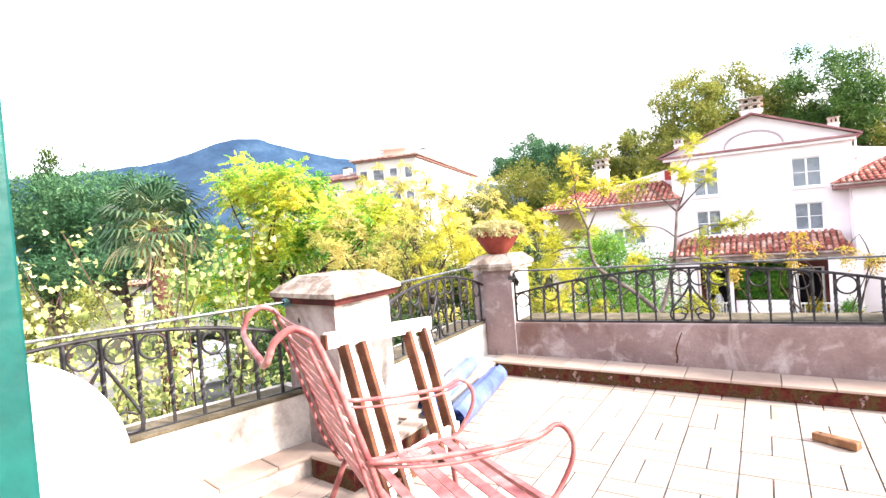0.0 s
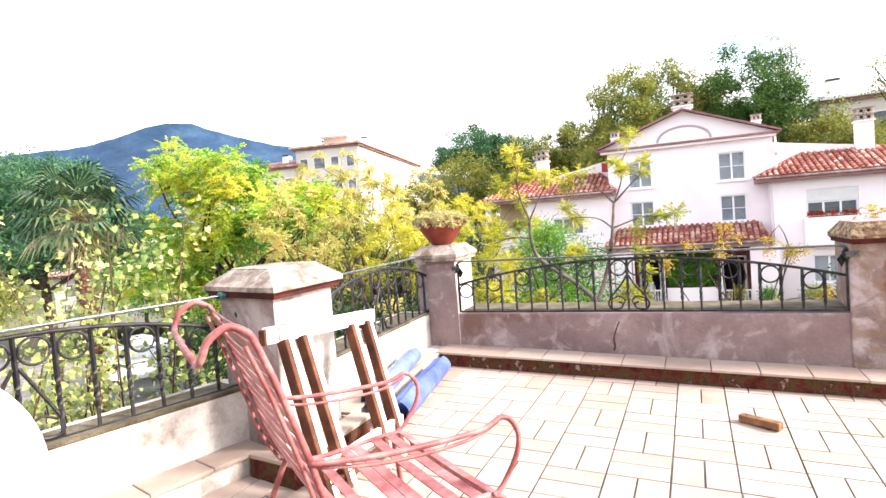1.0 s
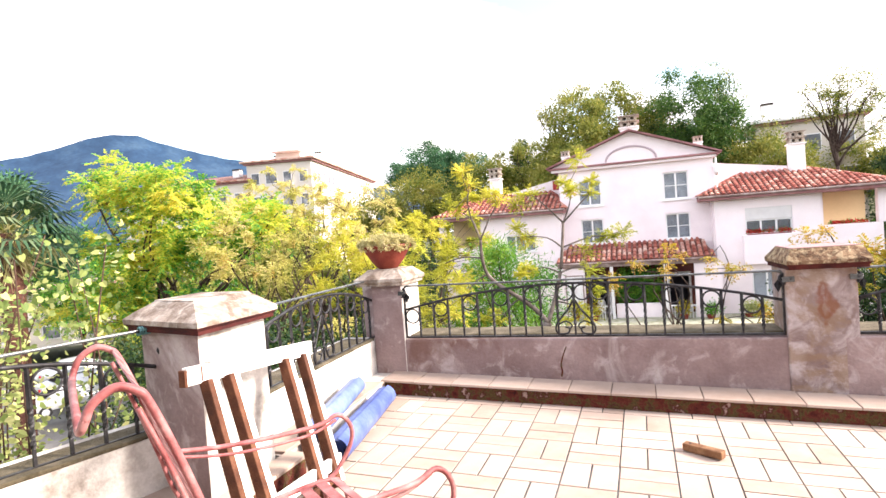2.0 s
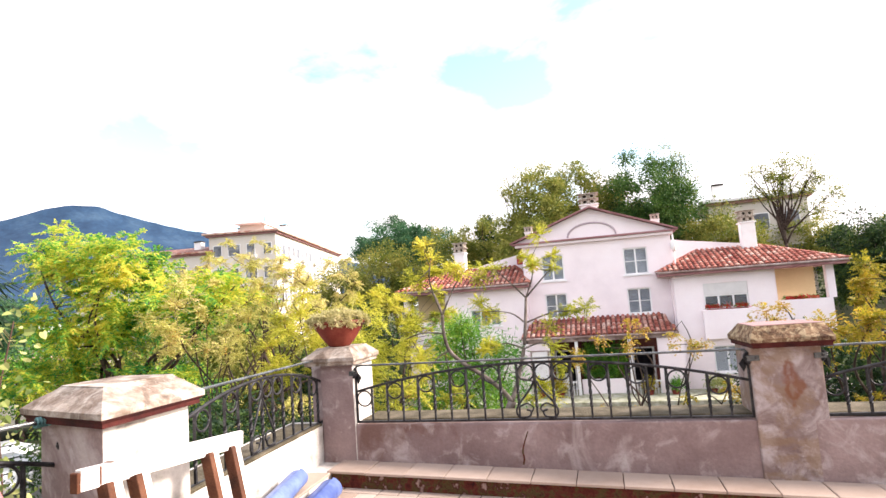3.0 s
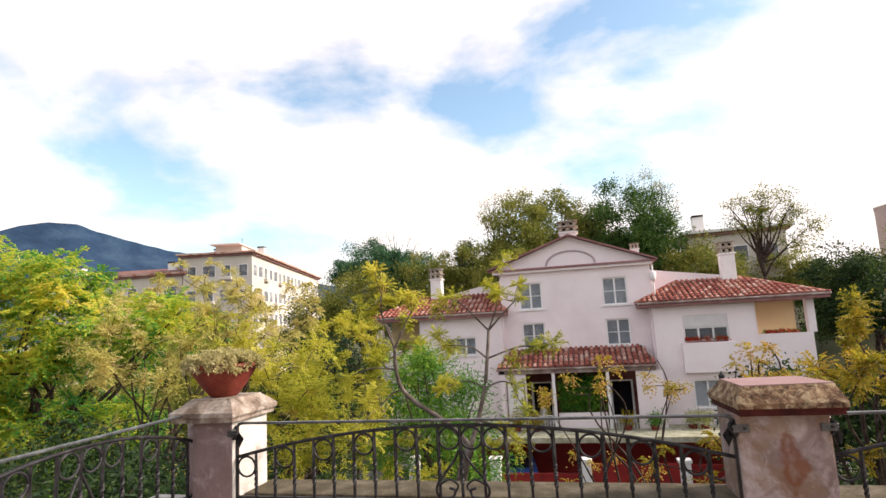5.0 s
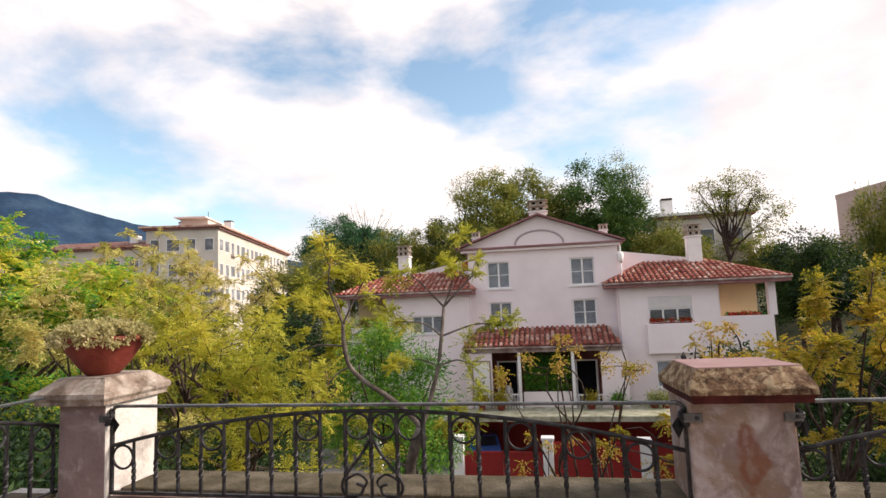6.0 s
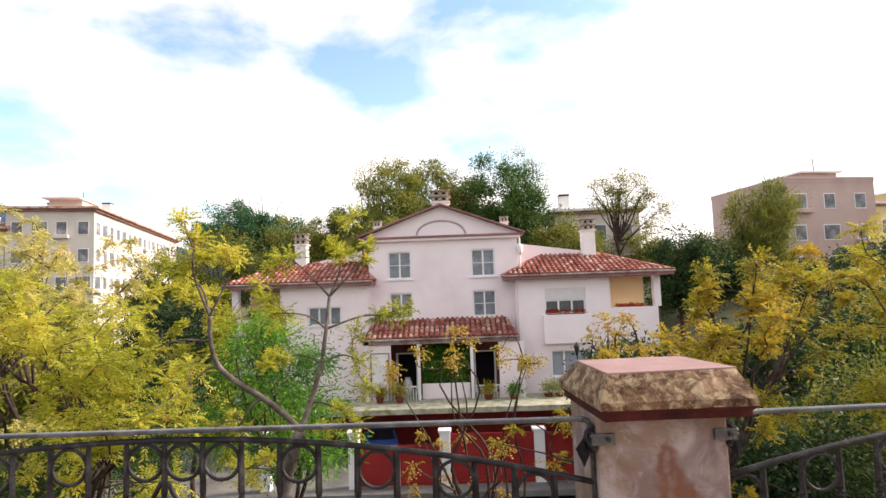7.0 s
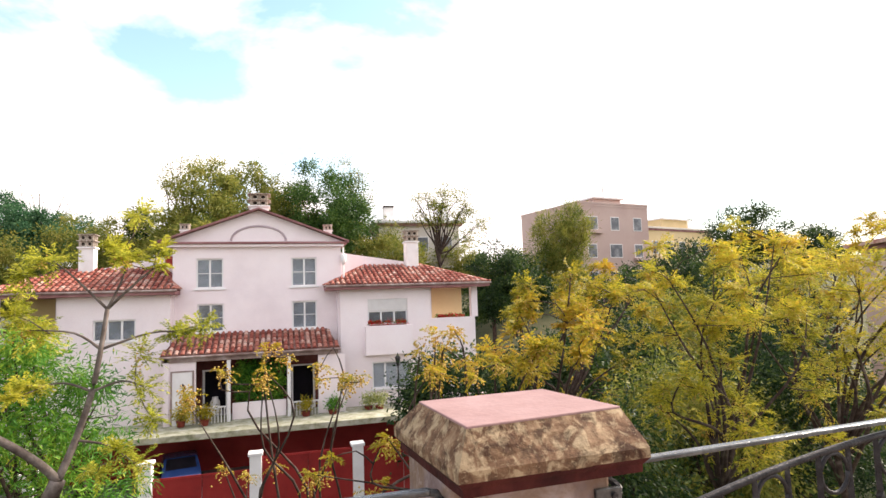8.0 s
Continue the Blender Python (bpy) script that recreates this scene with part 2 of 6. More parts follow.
HOUSE_WHITE = surface("white painted trim", [(0.7, 0.68, 0.68), (0.78, 0.77, 0.77), (0.82, 0.81, 0.81)], 1.0, 0.7, fine=0.05, bump=0)
ROOF = surface("red barrel roof tile", [(0.19, 0.044, 0.032), (0.3, 0.085, 0.06), (0.38, 0.16, 0.12), (0.52, 0.36, 0.3)], 1.2, 0.85, island=True, vary=0.32, fine=0.25, bump=0.3, bump_scale=20)
SHUTTER = surface("pale roller shutter", [(0.62, 0.6, 0.6), (0.72, 0.7, 0.7)], 2.0, 0.6, fine=0.05)
CURTAIN = surface("grey net curtain", [(0.14, 0.15, 0.18), (0.26, 0.27, 0.3), (0.46, 0.46, 0.49)], 1.8, 0.9)
# the shade of rooms and openings is put into this near-black
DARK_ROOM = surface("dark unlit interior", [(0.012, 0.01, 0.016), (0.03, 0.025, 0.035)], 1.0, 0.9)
CHIMNEY_DARK = surface("dark chimney pot", [(0.015, 0.012, 0.01), (0.04, 0.032, 0.026), (0.1, 0.08, 0.065)], 6.0, 0.9)
RED_GATE = surface("dark red sheet metal", [(0.2, 0.012, 0.012), (0.27, 0.018, 0.016), (0.32, 0.028, 0.024)], 0.8, 0.55, fine=0.08, bump=0.05)
PAVING = surface("mossy pale paving", [(0.16, 0.17, 0.09), (0.36, 0.36, 0.26), (0.52, 0.52, 0.44)], 2.2, 0.95, fine=0.3)
ASPHALT = surface("grey asphalt and dust", [(0.09, 0.088, 0.085), (0.16, 0.155, 0.15), (0.24, 0.23, 0.22)], 0.5, 0.95, fine=0.25)
DUST = surface("pale dusty gravel yard", [(0.22, 0.2, 0.18), (0.32, 0.3, 0.28), (0.42, 0.4, 0.37)], 0.35, 0.95, fine=0.25)
EARTH = surface("grassy earth", [(0.035, 0.045, 0.015), (0.07, 0.075, 0.03), (0.13, 0.115, 0.06)], 0.08, 1.0, fine=0.3, bump_scale=4)
# blue haze of distance is put into the ridge's base colour
HAZY_FOREST = surface("distant wooded mountain in blue haze", [(0.006, 0.024, 0.058), (0.013, 0.04, 0.085), (0.028, 0.062, 0.11)], 0.012, 1.0, fine=0.35, bump=0.0, bump_scale=0.09)
APT_WALL = surface("cream apartment render", [(0.5, 0.45, 0.4), (0.6, 0.55, 0.5), (0.66, 0.61, 0.56)], 0.12, 0.9, fine=0.05, bump_scale=8)
APT_PINK = surface("salmon apartment render", [(0.42, 0.3, 0.27), (0.5, 0.37, 0.335), (0.56, 0.43, 0.39)], 0.12, 0.9, fine=0.05, bump_scale=8)
APT_YELLOW = surface("yellow apartment render", [(0.55, 0.42, 0.22), (0.64, 0.5, 0.29), (0.7, 0.57, 0.36)], 0.12, 0.9, fine=0.05, bump_scale=8)
FAR_PANE = surface("shaded far window", [(0.06, 0.065, 0.08), (0.14, 0.15, 0.17), (0.34, 0.35, 0.37)], 0.9, 0.4)
BARK = surface("grey brown bark", [(0.02, 0.011, 0.009), (0.05, 0.032, 0.026), (0.11, 0.085, 0.07)], 6.0, 0.95, bump=0.8, bump_scale=25)
# paler copy of the bark; sunlight on the curved trunk is in its colour
BARK_SUNLIT = surface("sunlit pale chinaberry bark", [(0.045, 0.03, 0.025), (0.12, 0.095, 0.082), (0.24, 0.205, 0.185)], 5.0, 0.95, bump=0.8, bump_scale=25)
TWIG = surface("dark red-brown twig", [(0.05, 0.025, 0.018), (0.1, 0.055, 0.04)], 5.0, 0.9)
PALM_BARK = surface("shaggy red-brown palm bark", [(0.03, 0.012, 0.01), (0.09, 0.035, 0.026), (0.18, 0.085, 0.06)], 9.0, 0.95, bump=0.9, bump_scale=30)
CAR_BLUE = surface("blue car paint", [(0.02, 0.05, 0.16), (0.03, 0.07, 0.22)], 1.0, 0.25, spec=0.6, fine=0.02, bump=0)
CAR_SILVER = surface("silver car paint", [(0.5, 0.52, 0.55), (0.6, 0.62, 0.64)], 1.0, 0.25, metal=0.3, spec=0.6, fine=0.02, bump=0)
TYRE = surface("tyre rubber", [(0.015, 0.015, 0.015), (0.03, 0.03, 0.03)], 9.0, 0.9)
RED_FLOWER = surface("red geranium petals", [(0.4, 0.01, 0.015), (0.6, 0.03, 0.03)], 9.0, 0.7)
LEAF_YELLOW = leafage("yellowing chinaberry leaves", [(0.06, 0.08, 0.011), (0.27, 0.275, 0.026), (0.52, 0.46, 0.046), (0.62, 0.42, 0.055)], 0.48)
LEAF_LIME = leafage("lime-yellow chinaberry leaves", [(0.11, 0.14, 0.018), (0.38, 0.4, 0.04), (0.57, 0.53, 0.065), (0.62, 0.5, 0.08)], 0.5)
# lighter copy of the dark needles, with sunlight put into its green
LEAF_FOREST = leafage("sunlit dark green needles", [(0.018, 0.055, 0.012), (0.045, 0.11, 0.022), (0.11, 0.19, 0.035)], 0.3)
LEAF_OCHRE = leafage("ochre autumn leaves", [(0.08, 0.095, 0.012), (0.28, 0.26, 0.024), (0.47, 0.36, 0.035), (0.46, 0.25, 0.03)], 0.48)
LEAF_GREEN = leafage("fresh green leaves with yellow", [(0.02, 0.19, 0.06), (0.07, 0.32, 0.07), (0.2, 0.44, 0.06), (0.52, 0.58, 0.07), (0.76, 0.68, 0.1), (0.8, 0.66, 0.12)], 0.62)
LEAF_BRIGHT = leafage("soft bright green needles", [(0.02, 0.1, 0.014), (0.08, 0.24, 0.026), (0.25, 0.4, 0.045)])
# shade deep in the foliage is put into these dark greens
LEAF_DARK = leafage("dark needles and leaves with shade", [(0.007, 0.022, 0.01), (0.02, 0.052, 0.014), (0.075, 0.12, 0.02)], 0.25)
LEAF_PINE = leafage("umbrella pine needles", [(0.025, 0.09, 0.04), (0.05, 0.14, 0.062), (0.1, 0.2, 0.085)], 0.3)
LEAF_PALM = leafage("dark palm fronds", [(0.008, 0.03, 0.015), (0.02, 0.06, 0.028), (0.045, 0.095, 0.045), (0.13, 0.17, 0.09)], 0.15)
LEAF_OLIVE = leafage("olive hillside leaves", [(0.06, 0.095, 0.02), (0.14, 0.175, 0.03), (0.26, 0.26, 0.05), (0.36, 0.31, 0.08)])
LEAF_VINE = leafage("yellow-green vine leaves", [(0.1, 0.16, 0.04), (0.27, 0.33, 0.1), (0.5, 0.5, 0.19), (0.66, 0.63, 0.4)])
LEAF_PALE = leafage("pale thin autumn leaves", [(0.2, 0.2, 0.035), (0.44, 0.42, 0.09), (0.62, 0.55, 0.19), (0.64, 0.48, 0.25)])
LEAF_STRAW = leafage("dry straw-coloured succulent", [(0.2, 0.19, 0.06), (0.5, 0.45, 0.2), (0.74, 0.64, 0.42)])

BERRY = surface("ochre chinaberries", [(0.36, 0.2, 0.03), (0.5, 0.3, 0.05), (0.58, 0.4, 0.1)], 3.0, 0.6, island=True, vary=0.6, bump=0)

GLASS = bpy.data.materials.new("window glass")
GLASS.use_nodes = True
_g = GLASS.node_tree.nodes["Principled BSDF"]
_g.inputs["Base Color"].default_value = (0.75, 0.8, 0.85, 1)
_g.inputs["Roughness"].default_value = 0.03
_g.inputs["Transmission Weight"].default_value = 0.9
_g.inputs["IOR"].default_value = 1.3
_g.inputs["Specular IOR Level"].default_value = 0.15


# ---------------------------------------------------------------- mesh helpers
def add_box(bm, lo, hi, m=None):
    """A box between two corners, optionally moved by the matrix m."""
    vs = [bm.verts.new((x, y, z)) for z in (lo[2], hi[2]) for y in (lo[1], hi[1]) for x in (lo[0], hi[0])]
    for f in ((0, 2, 3, 1), (4, 5, 7, 6), (0, 1, 5, 4), (2, 6, 7, 3), (0, 4, 6, 2), (1, 3, 7, 5)):
        bm.faces.new([vs[i] for i in f])
    if m is not None:
        for v in vs:
            v.co = m @ v.co
    return vs


def box(lo, hi, bevel=0.0):
    bm = bmesh.new()
    add_box(bm, lo, hi)
    if bevel:
        bmesh.ops.bevel(bm, geom=bm.edges[:], offset=bevel, segments=2, affect="EDGES", profile=0.5)
    return bm


def prism(points, z0, z1, bevel=0.0):
    """An upright prism over a ground polygon given counter-clockwise."""
    bm = bmesh.new()
    lo = [bm.verts.new((x, y, z0)) for x, y in points]
    hi = [bm.verts.new((x, y, z1)) for x, y in points]
    k = len(points)
    bm.faces.new(lo[::-1])
    bm.faces.new(hi)
    for i in range(k):
        bm.faces.new((lo[i], lo[(i + 1) % k], hi[(i + 1) % k], hi[i]))
    if bevel:
        bmesh.ops.bevel(bm, geom=bm.edges[:], offset=bevel, segments=2, affect="EDGES", profile=0.5)
    return bm


def add_tube(bm, pts, r, sides=8, r_end=None, twist=0.0):
    """A tube along a line of points, tapering to r_end."""
    pts = [Vector(p) for p in pts]
    r_end = r if r_end is None else r_end
    rings = []
    up = Vector((0.13, 0.21, 0.97))
    for i, p in enumerate(pts):
        d = (pts[min(i + 1, len(pts) - 1)] - pts[max(i - 1, 0)]).normalized()
        a = d.cross(up)
        if a.length < 0.05:
            a = d.cross(Vector((1, 0, 0)))
        a.normalize()
        b = d.cross(a)
        rr = r + (r_end - r) * i / max(1, len(pts) - 1)
        rings.append([bm.verts.new(p + (a * math.cos(q) + b * math.sin(q)) * rr) for q in (2 * math.pi * k / sides + twist * i for k in range(sides))])
    for s, t in zip(rings, rings[1:]):
        for k in range(sides):
            bm.faces.new((s[k], s[(k + 1) % sides], t[(k + 1) % sides], t[k]))
    bm.faces.new(rings[0][::-1])
    bm.faces.new(rings[-1])


def tube(pts, r, sides=8, r_end=None, twist=0.0):
    bm = bmesh.new()
    add_tube(bm, pts, r, sides, r_end, twist)
    return bm


def curve_points(pts, steps=6):
    """A smooth line through the given points."""
    pts = [Vector(p) for p in pts]
    out = []
    for i in range(len(pts) - 1):
        a, b, c, d = pts[max(i - 1, 0)], pts[i], pts[i + 1], pts[min(i + 2, len(pts) - 1)]
        for k in range(steps):
            t = k / steps
            out.append(0.5 * ((2 * b) + (c - a) * t + (2 * a - 5 * b + 4 * c - d) * t * t + (3 * b - a - 3 * c + d) * t ** 3))
    out.append(pts[-1])
    return out


def lathe(profile, steps=32):
    """A turned form round the z axis from (radius, height) pairs."""
    bm = bmesh.new()
    rings = [[bm.verts.new((r * math.cos(2 * math.pi * k / steps), r * math.sin(2 * math.pi * k / steps), z)) for k in range(steps)] for r, z in profile]
    for s, t in zip(rings, rings[1:]):
        for k in range(steps):
            bm.faces.new((s[k], s[(k + 1) % steps], t[(k + 1) % steps], t[k]))
    bm.faces.new(rings[0][::-1])
    bm.faces.new(rings[-1])
    return bm


def settle(x, y, z):
    """The lie of the neighbourhood against the terrace: turned by under two degrees and rising gently to the back."""
    u, v = x - 2.2, y + 0.3
    return (2.36 + u - 0.0322 * v, v - 0.3 + 0.0322 * u, z - 0.06 + 0.0142 * v - 0.0175 * u)


def thing(name, label, category, at=(0, 0, 0), group="", kind="", turn=0.0, settled=False):
    ob = new(name)
    if not settled and (at[1] > 7 or at[0] < -2.5):
        at = settle(*at)
    ob.matrix_world = pose(*at, 0, 0, turn)
    ob.empty_display_size = 0.2
    return tagged(ob, label, category, group, kind)


def part(name, bm, material, parent=None, label="", smooth=False, materials=()):
    """Links a bmesh as one mesh object under a thing or a part, in the parent's own axes."""
    me = bpy.data.meshes.new(name)
    bmesh.ops.recalc_face_normals(bm, faces=bm.faces[:])
    bm.to_mesh(me)
    bm.free()
    me.materials.append(material)
    for m in materials:
        me.materials.append(m)
    if smooth:
        me.shade_smooth()
    ob = new(name, me)
    if parent is not None:
        ob.parent = parent
    if label:
        ob["label"] = label
    return ob


def raw(name, verts, faces, material, parent=None, label="", smooth=False):
    me = bpy.data.meshes.new(name)
    me.from_pydata([tuple(v) for v in verts], [], faces)
    me.materials.append(material)
    if smooth:
        me.shade_smooth()
    ob = new(name, me)
    if parent is not None:
        ob.parent = parent
    if label:
        ob["label"] = label
    return ob


# ---------------------------------------------------------------- ground and distance
STREET = -7.7


def land(x, y):
    """Height of the ground: a flat street that climbs to a hill behind the house."""
    back = max(0.0, y - 46.0)
    rise = 13.0 * (1 - math.exp(-back / 45.0)) * (1 / (1 + math.exp(-(x + 25) / 14.0)) * 0.75 + 0.25)
    side = max(0.0, x - 22.0)
    rise += 7.0 * (1 - math.exp(-side / 30.0)) * (1 - math.exp(-max(0.0, y - 12) / 25.0))
    return STREET + rise


xs = sorted(set([-4000, -2500, -1500, -900, -500, -300] + list(range(-200, 201, 8)) + [300, 500, 900, 1500, 2500, 4000]))
ys = sorted(set([-4000, -1500, -500, -200] + list(range(-100, 261, 8)) + [300, 400, 600, 900, 1500, 2500, 4000]))
gv = [(x, y, land(x, y) + (0.25 * noise.noise((x * 0.03, y * 0.03, 0)) if y > 60 else 0)) for y in ys for x in xs]
gf = [(j * len(xs) + i, j * len(xs) + i + 1, (j + 1) * len(xs) + i + 1, (j + 1) * len(xs) + i) for j in range(len(ys) - 1) for i in range(len(xs) - 1)]
tagged(raw("ground", gv, gf, EARTH, smooth=True), "grassy earth rising to a hill behind the house", "ground", kind="structure")
tagged(part("road", box((-60, 14, STREET - 0.2), (60, 27.5, STREET + 0.03)), ASPHALT), "grey asphalt street below the terrace", "road", kind="structure")
tagged(part("pavement", box((-60, 10, STREET - 0.2), (60, 13.9, STREET + 0.16), 0.03), PAVING), "pale paved footway beside the street", "pavement", kind="structure")
tagged(part("forecourt", box((-70, -30, STREET - 0.2), (-4, 9.9, STREET + 0.05)), DUST), "dusty grey yard beside the building", "pavement", kind="structure")


def mountain_height(az):
    """Skyline of the far ridge by bearing in degrees."""
    h = 0.0
    for c, w, a in ((-47.0, 5.0, 0.042), (-43.0, 9.0, 0.052), (-55.0, 8.0, 0.058), (-68.0, 10.0, 0.055), (-34.0, 12.0, 0.05)):
        h += a * math.exp(-((az - c) / w) ** 2)
    return h + 0.042


mv, mf = [], []
R = 2200.0
cols = [-95 + 0.5 * i for i in range(171)]
for az in cols:
    top = mountain_height(az) * R * (1 + 0.02 * noise.noise((az * 0.7, 0, 3)))
    for k in range(9):
        s = k / 8
        d = R - 600 * (1 - s) ** 1.2
        z = -20 + (top + 20) * s ** 0.9 + 12 * noise.noise((az * 0.35, s * 5, 1)) * s * (1 - s) * 3
        mv.append(settle(d * math.sin(radians(az)), d * math.cos(radians(az)), z))
for i in range(len(cols) - 1):
    for k in range(8):
        a = i * 9 + k
        mf.append((a, a + 9, a + 10, a + 1))
tagged(raw("mountain_backdrop", mv, mf, HAZY_FOREST, smooth=True), "wooded mountain ridge far away, coloured with blue haze", "mountain", kind="structure")

# ---------------------------------------------------------------- terrace structure
FLOOR = 0.11
SILL = 0.545
FALL = 0.036
BENCH = 0.242
tagged(part("terrace_slab", box((-0.9, -1.9, STREET), (9.0, 4.4, FLOOR - 0.3)), GROUT), "grouted bed of the roof terrace", "terrace", kind="structure")
tagged(part("floor_bed", prism([(-1.9, -1.9), (9.0, -1.9), (9.0, 4.0), (-0.7, 4.0), (-0.75, 1.5)], FLOOR - 0.05, FLOOR - 0.006), GROUT), "dark grout bed under the terrace tiles", "floor", kind="structure")
for v in bpy.data.objects["floor_bed"].data.vertices:
    v.co.z -= FALL * (v.co.x + 0.1)
# front parapet with its rough coping behind the rail
tagged(part("wall_front", box((-0.3, 3.97, FLOOR - 0.4), (9.0, 4.38, SILL - 0.004), 0.012), RENDER_GREY), "mottled grey rendered terrace parapet", "wall", kind="structure")
tagged(part("coping_front", box((0.02, 4.05, SILL - 0.006), (9.0, 4.42, SILL + 0.03), 0.015), COPING), "rough grey mortar coping on the parapet", "coping", kind="structure")
# dark run of damp mortar down the parapet
bm = bmesh.new()
add_tube(bm, curve_points([(1.508, 3.971, 0.475), (1.478, 3.9705, 0.4), (1.455, 3.9705, 0.32), (1.462, 3.9705, 0.26), (1.452, 3.971, 0.212)], 5), 0.005, 6, 0.0085)
part("mortar_run", bm, RISER, bpy.data.objects["wall_front"], "dark run of mortar")
# side parapet, bent at the big pillar
NEAR = Vector((-0.27, -0.96, 0)).normalized()
SIDE = Vector((NEAR.y, -NEAR.x, 0))
A0 = Vector((-0.36, 1.55, 0))
A1 = A0 + NEAR * 3.3
tagged(part("wall_side", prism([(-0.62, 1.9), (-0.23, 1.9), (-0.33, 4.1), (-0.72, 4.1)], STREET, SILL, 0.012), LIMEWASH), "worn white limewashed side parapet", "wall", kind="structure")
tagged(part("wall_side_near", prism([(A0.x, A0.y), (A0.x + SIDE.x * 0.38, A0.y + SIDE.y * 0.38), (A1.x + SIDE.x * 0.38, A1.y + SIDE.y * 0.38), (A1.x, A1.y)], STREET, SILL, 0.01), LIMEWASH), "stained white limewashed side parapet", "wall", kind="structure")

# thin grey copings under the side railings
tagged(part("coping_side", prism([(-0.53, 1.95), (-0.222, 1.95), (-0.318, 3.95), (-0.63, 3.95)], SILL - 0.002, SILL + 0.02, 0.006), COPING), "grey mortar coping on the white parapet", "coping", kind="structure")
q = [A0 - SIDE * 0.008 + NEAR * 0.1, A0 + SIDE * 0.25 + NEAR * 0.1, A1 + SIDE * 0.25, A1 - SIDE * 0.008]
tagged(part("coping_side_near", prism([(v.x, v.y) for v in q], SILL - 0.002, SILL + 0.02, 0.006), COPING), "grey mortar coping on the near parapet", "coping", kind="structure")

# pillars: a shaft, a sloping cap with a stained lip, shade coloured in beneath it, and a flat cement top
def pillar(name, shaft, lip, top, z_lip, z_top, shaft_mat, cap_mat, label, top_mat, lip_mat, white_side=False):
    p = thing(name, label, "pillar", kind="structure")
    bm = prism(shaft, STREET, z_lip - 0.05, 0.012)
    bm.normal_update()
    # with white_side, shaft faces towards +x take the second, white material
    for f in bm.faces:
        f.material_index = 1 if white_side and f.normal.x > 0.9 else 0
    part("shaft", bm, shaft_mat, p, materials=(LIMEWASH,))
    bm = bmesh.new()
    n = len(lip)
    inner = [Vector((x, y)) * 0.94 + Vector((sum(q[0] for q in lip) / n, sum(q[1] for q in lip) / n)) * 0.06 for x, y in lip]
    rings = []
    for ring, z in ((inner, z_lip - 0.055), (inner, z_lip - 0.035), (lip, z_lip - 0.015), (lip, z_lip + 0.012), (top, z_top)):
        rings.append([bm.verts.new((q[0], q[1], z)) for q in ring])
    for s, t in zip(rings, rings[1:]):
        for i in range(n):
            bm.faces.new((s[i], s[(i + 1) % n], t[(i + 1) % n], t[i]))
    bm.faces.new(rings[0][::-1])
    bm.faces.new(rings[-1])
    bmesh.ops.subdivide_edges(bm, edges=bm.edges[:], cuts=5, use_grid_fill=True)
    c = Vector((sum(q[0] for q in lip) / n, sum(q[1] for q in lip) / n, 0))
    for v in bm.verts:
        k = noise.noise(v.co * 9.0) * 0.006 + noise.noise(v.co * 26.0) * 0.004
        if v.co.z < z_top - 0.004:
            d = Vector((v.co.x - c.x, v.co.y - c.y, 0)).normalized()
            v.co += d * k + Vector((0, 0, 0.4 * k))
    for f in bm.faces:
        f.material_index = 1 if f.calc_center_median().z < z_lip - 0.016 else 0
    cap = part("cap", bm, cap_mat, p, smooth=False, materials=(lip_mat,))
    bm = prism([(x, y) for x, y in top], z_top - 0.004, z_top + 0.006, 0.003)
    part("cap_top", bm, top_mat, p, "flat cement top")
    return p


def rect(x0, y0, x1, y1):
    return [(x0, y0), (x1, y0), (x1, y1), (x0, y1)]


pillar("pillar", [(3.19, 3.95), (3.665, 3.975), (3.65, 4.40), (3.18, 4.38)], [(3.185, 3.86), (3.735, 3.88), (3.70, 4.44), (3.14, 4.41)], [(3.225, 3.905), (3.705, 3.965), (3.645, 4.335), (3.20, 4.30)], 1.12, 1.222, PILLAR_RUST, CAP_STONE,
       "grey rendered pillar with a rust stain and a lichened sloping cap", CAP_TOP, CAP_SHADE)
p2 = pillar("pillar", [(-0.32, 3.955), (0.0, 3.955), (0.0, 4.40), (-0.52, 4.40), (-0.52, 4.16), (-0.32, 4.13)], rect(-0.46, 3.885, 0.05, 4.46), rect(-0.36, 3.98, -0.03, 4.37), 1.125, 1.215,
            RENDER_GREY, CAP_PALE, "grey corner pillar, white on one side, under a flower bowl", CAP_PALE, CAP_PALE, True)
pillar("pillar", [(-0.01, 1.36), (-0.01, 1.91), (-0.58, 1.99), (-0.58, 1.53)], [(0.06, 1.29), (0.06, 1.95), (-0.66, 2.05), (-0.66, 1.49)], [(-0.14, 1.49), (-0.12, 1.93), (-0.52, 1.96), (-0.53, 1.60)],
       1.165, 1.265, RENDER_GREY, CAP_PALE, "broad pillar, white on one side, with a weathered cap", CAP_PALE, CAP_SHADE, True)

def sloped(bm):
    """Tips a form with the terrace's fall towards the drain."""
    for v in bm.verts:
        v.co.z -= FALL * (v.co.x + 0.1)
    return bm


# bench ledge: riser under a row of cream tiles
RX = -0.12
tagged(part("bench_riser_front", sloped(box((RX + 0.02, 3.665, FLOOR - 0.02), (9.0, 3.972, BENCH - 0.018))), RISER), "stained mossy riser along the parapet, shade in its colour", "ledge", kind="structure")
# faces the sun; that brightness is put into its pale coat
tagged(part("bench_riser_side", prism([(-0.235, 1.9), (-0.03, 1.9), (-0.13, 3.972), (-0.335, 3.972)], FLOOR - 0.02, BENCH - 0.018), LIMEWASH), "stained pale riser along the white wall, sunlight in its colour", "ledge", kind="structure")
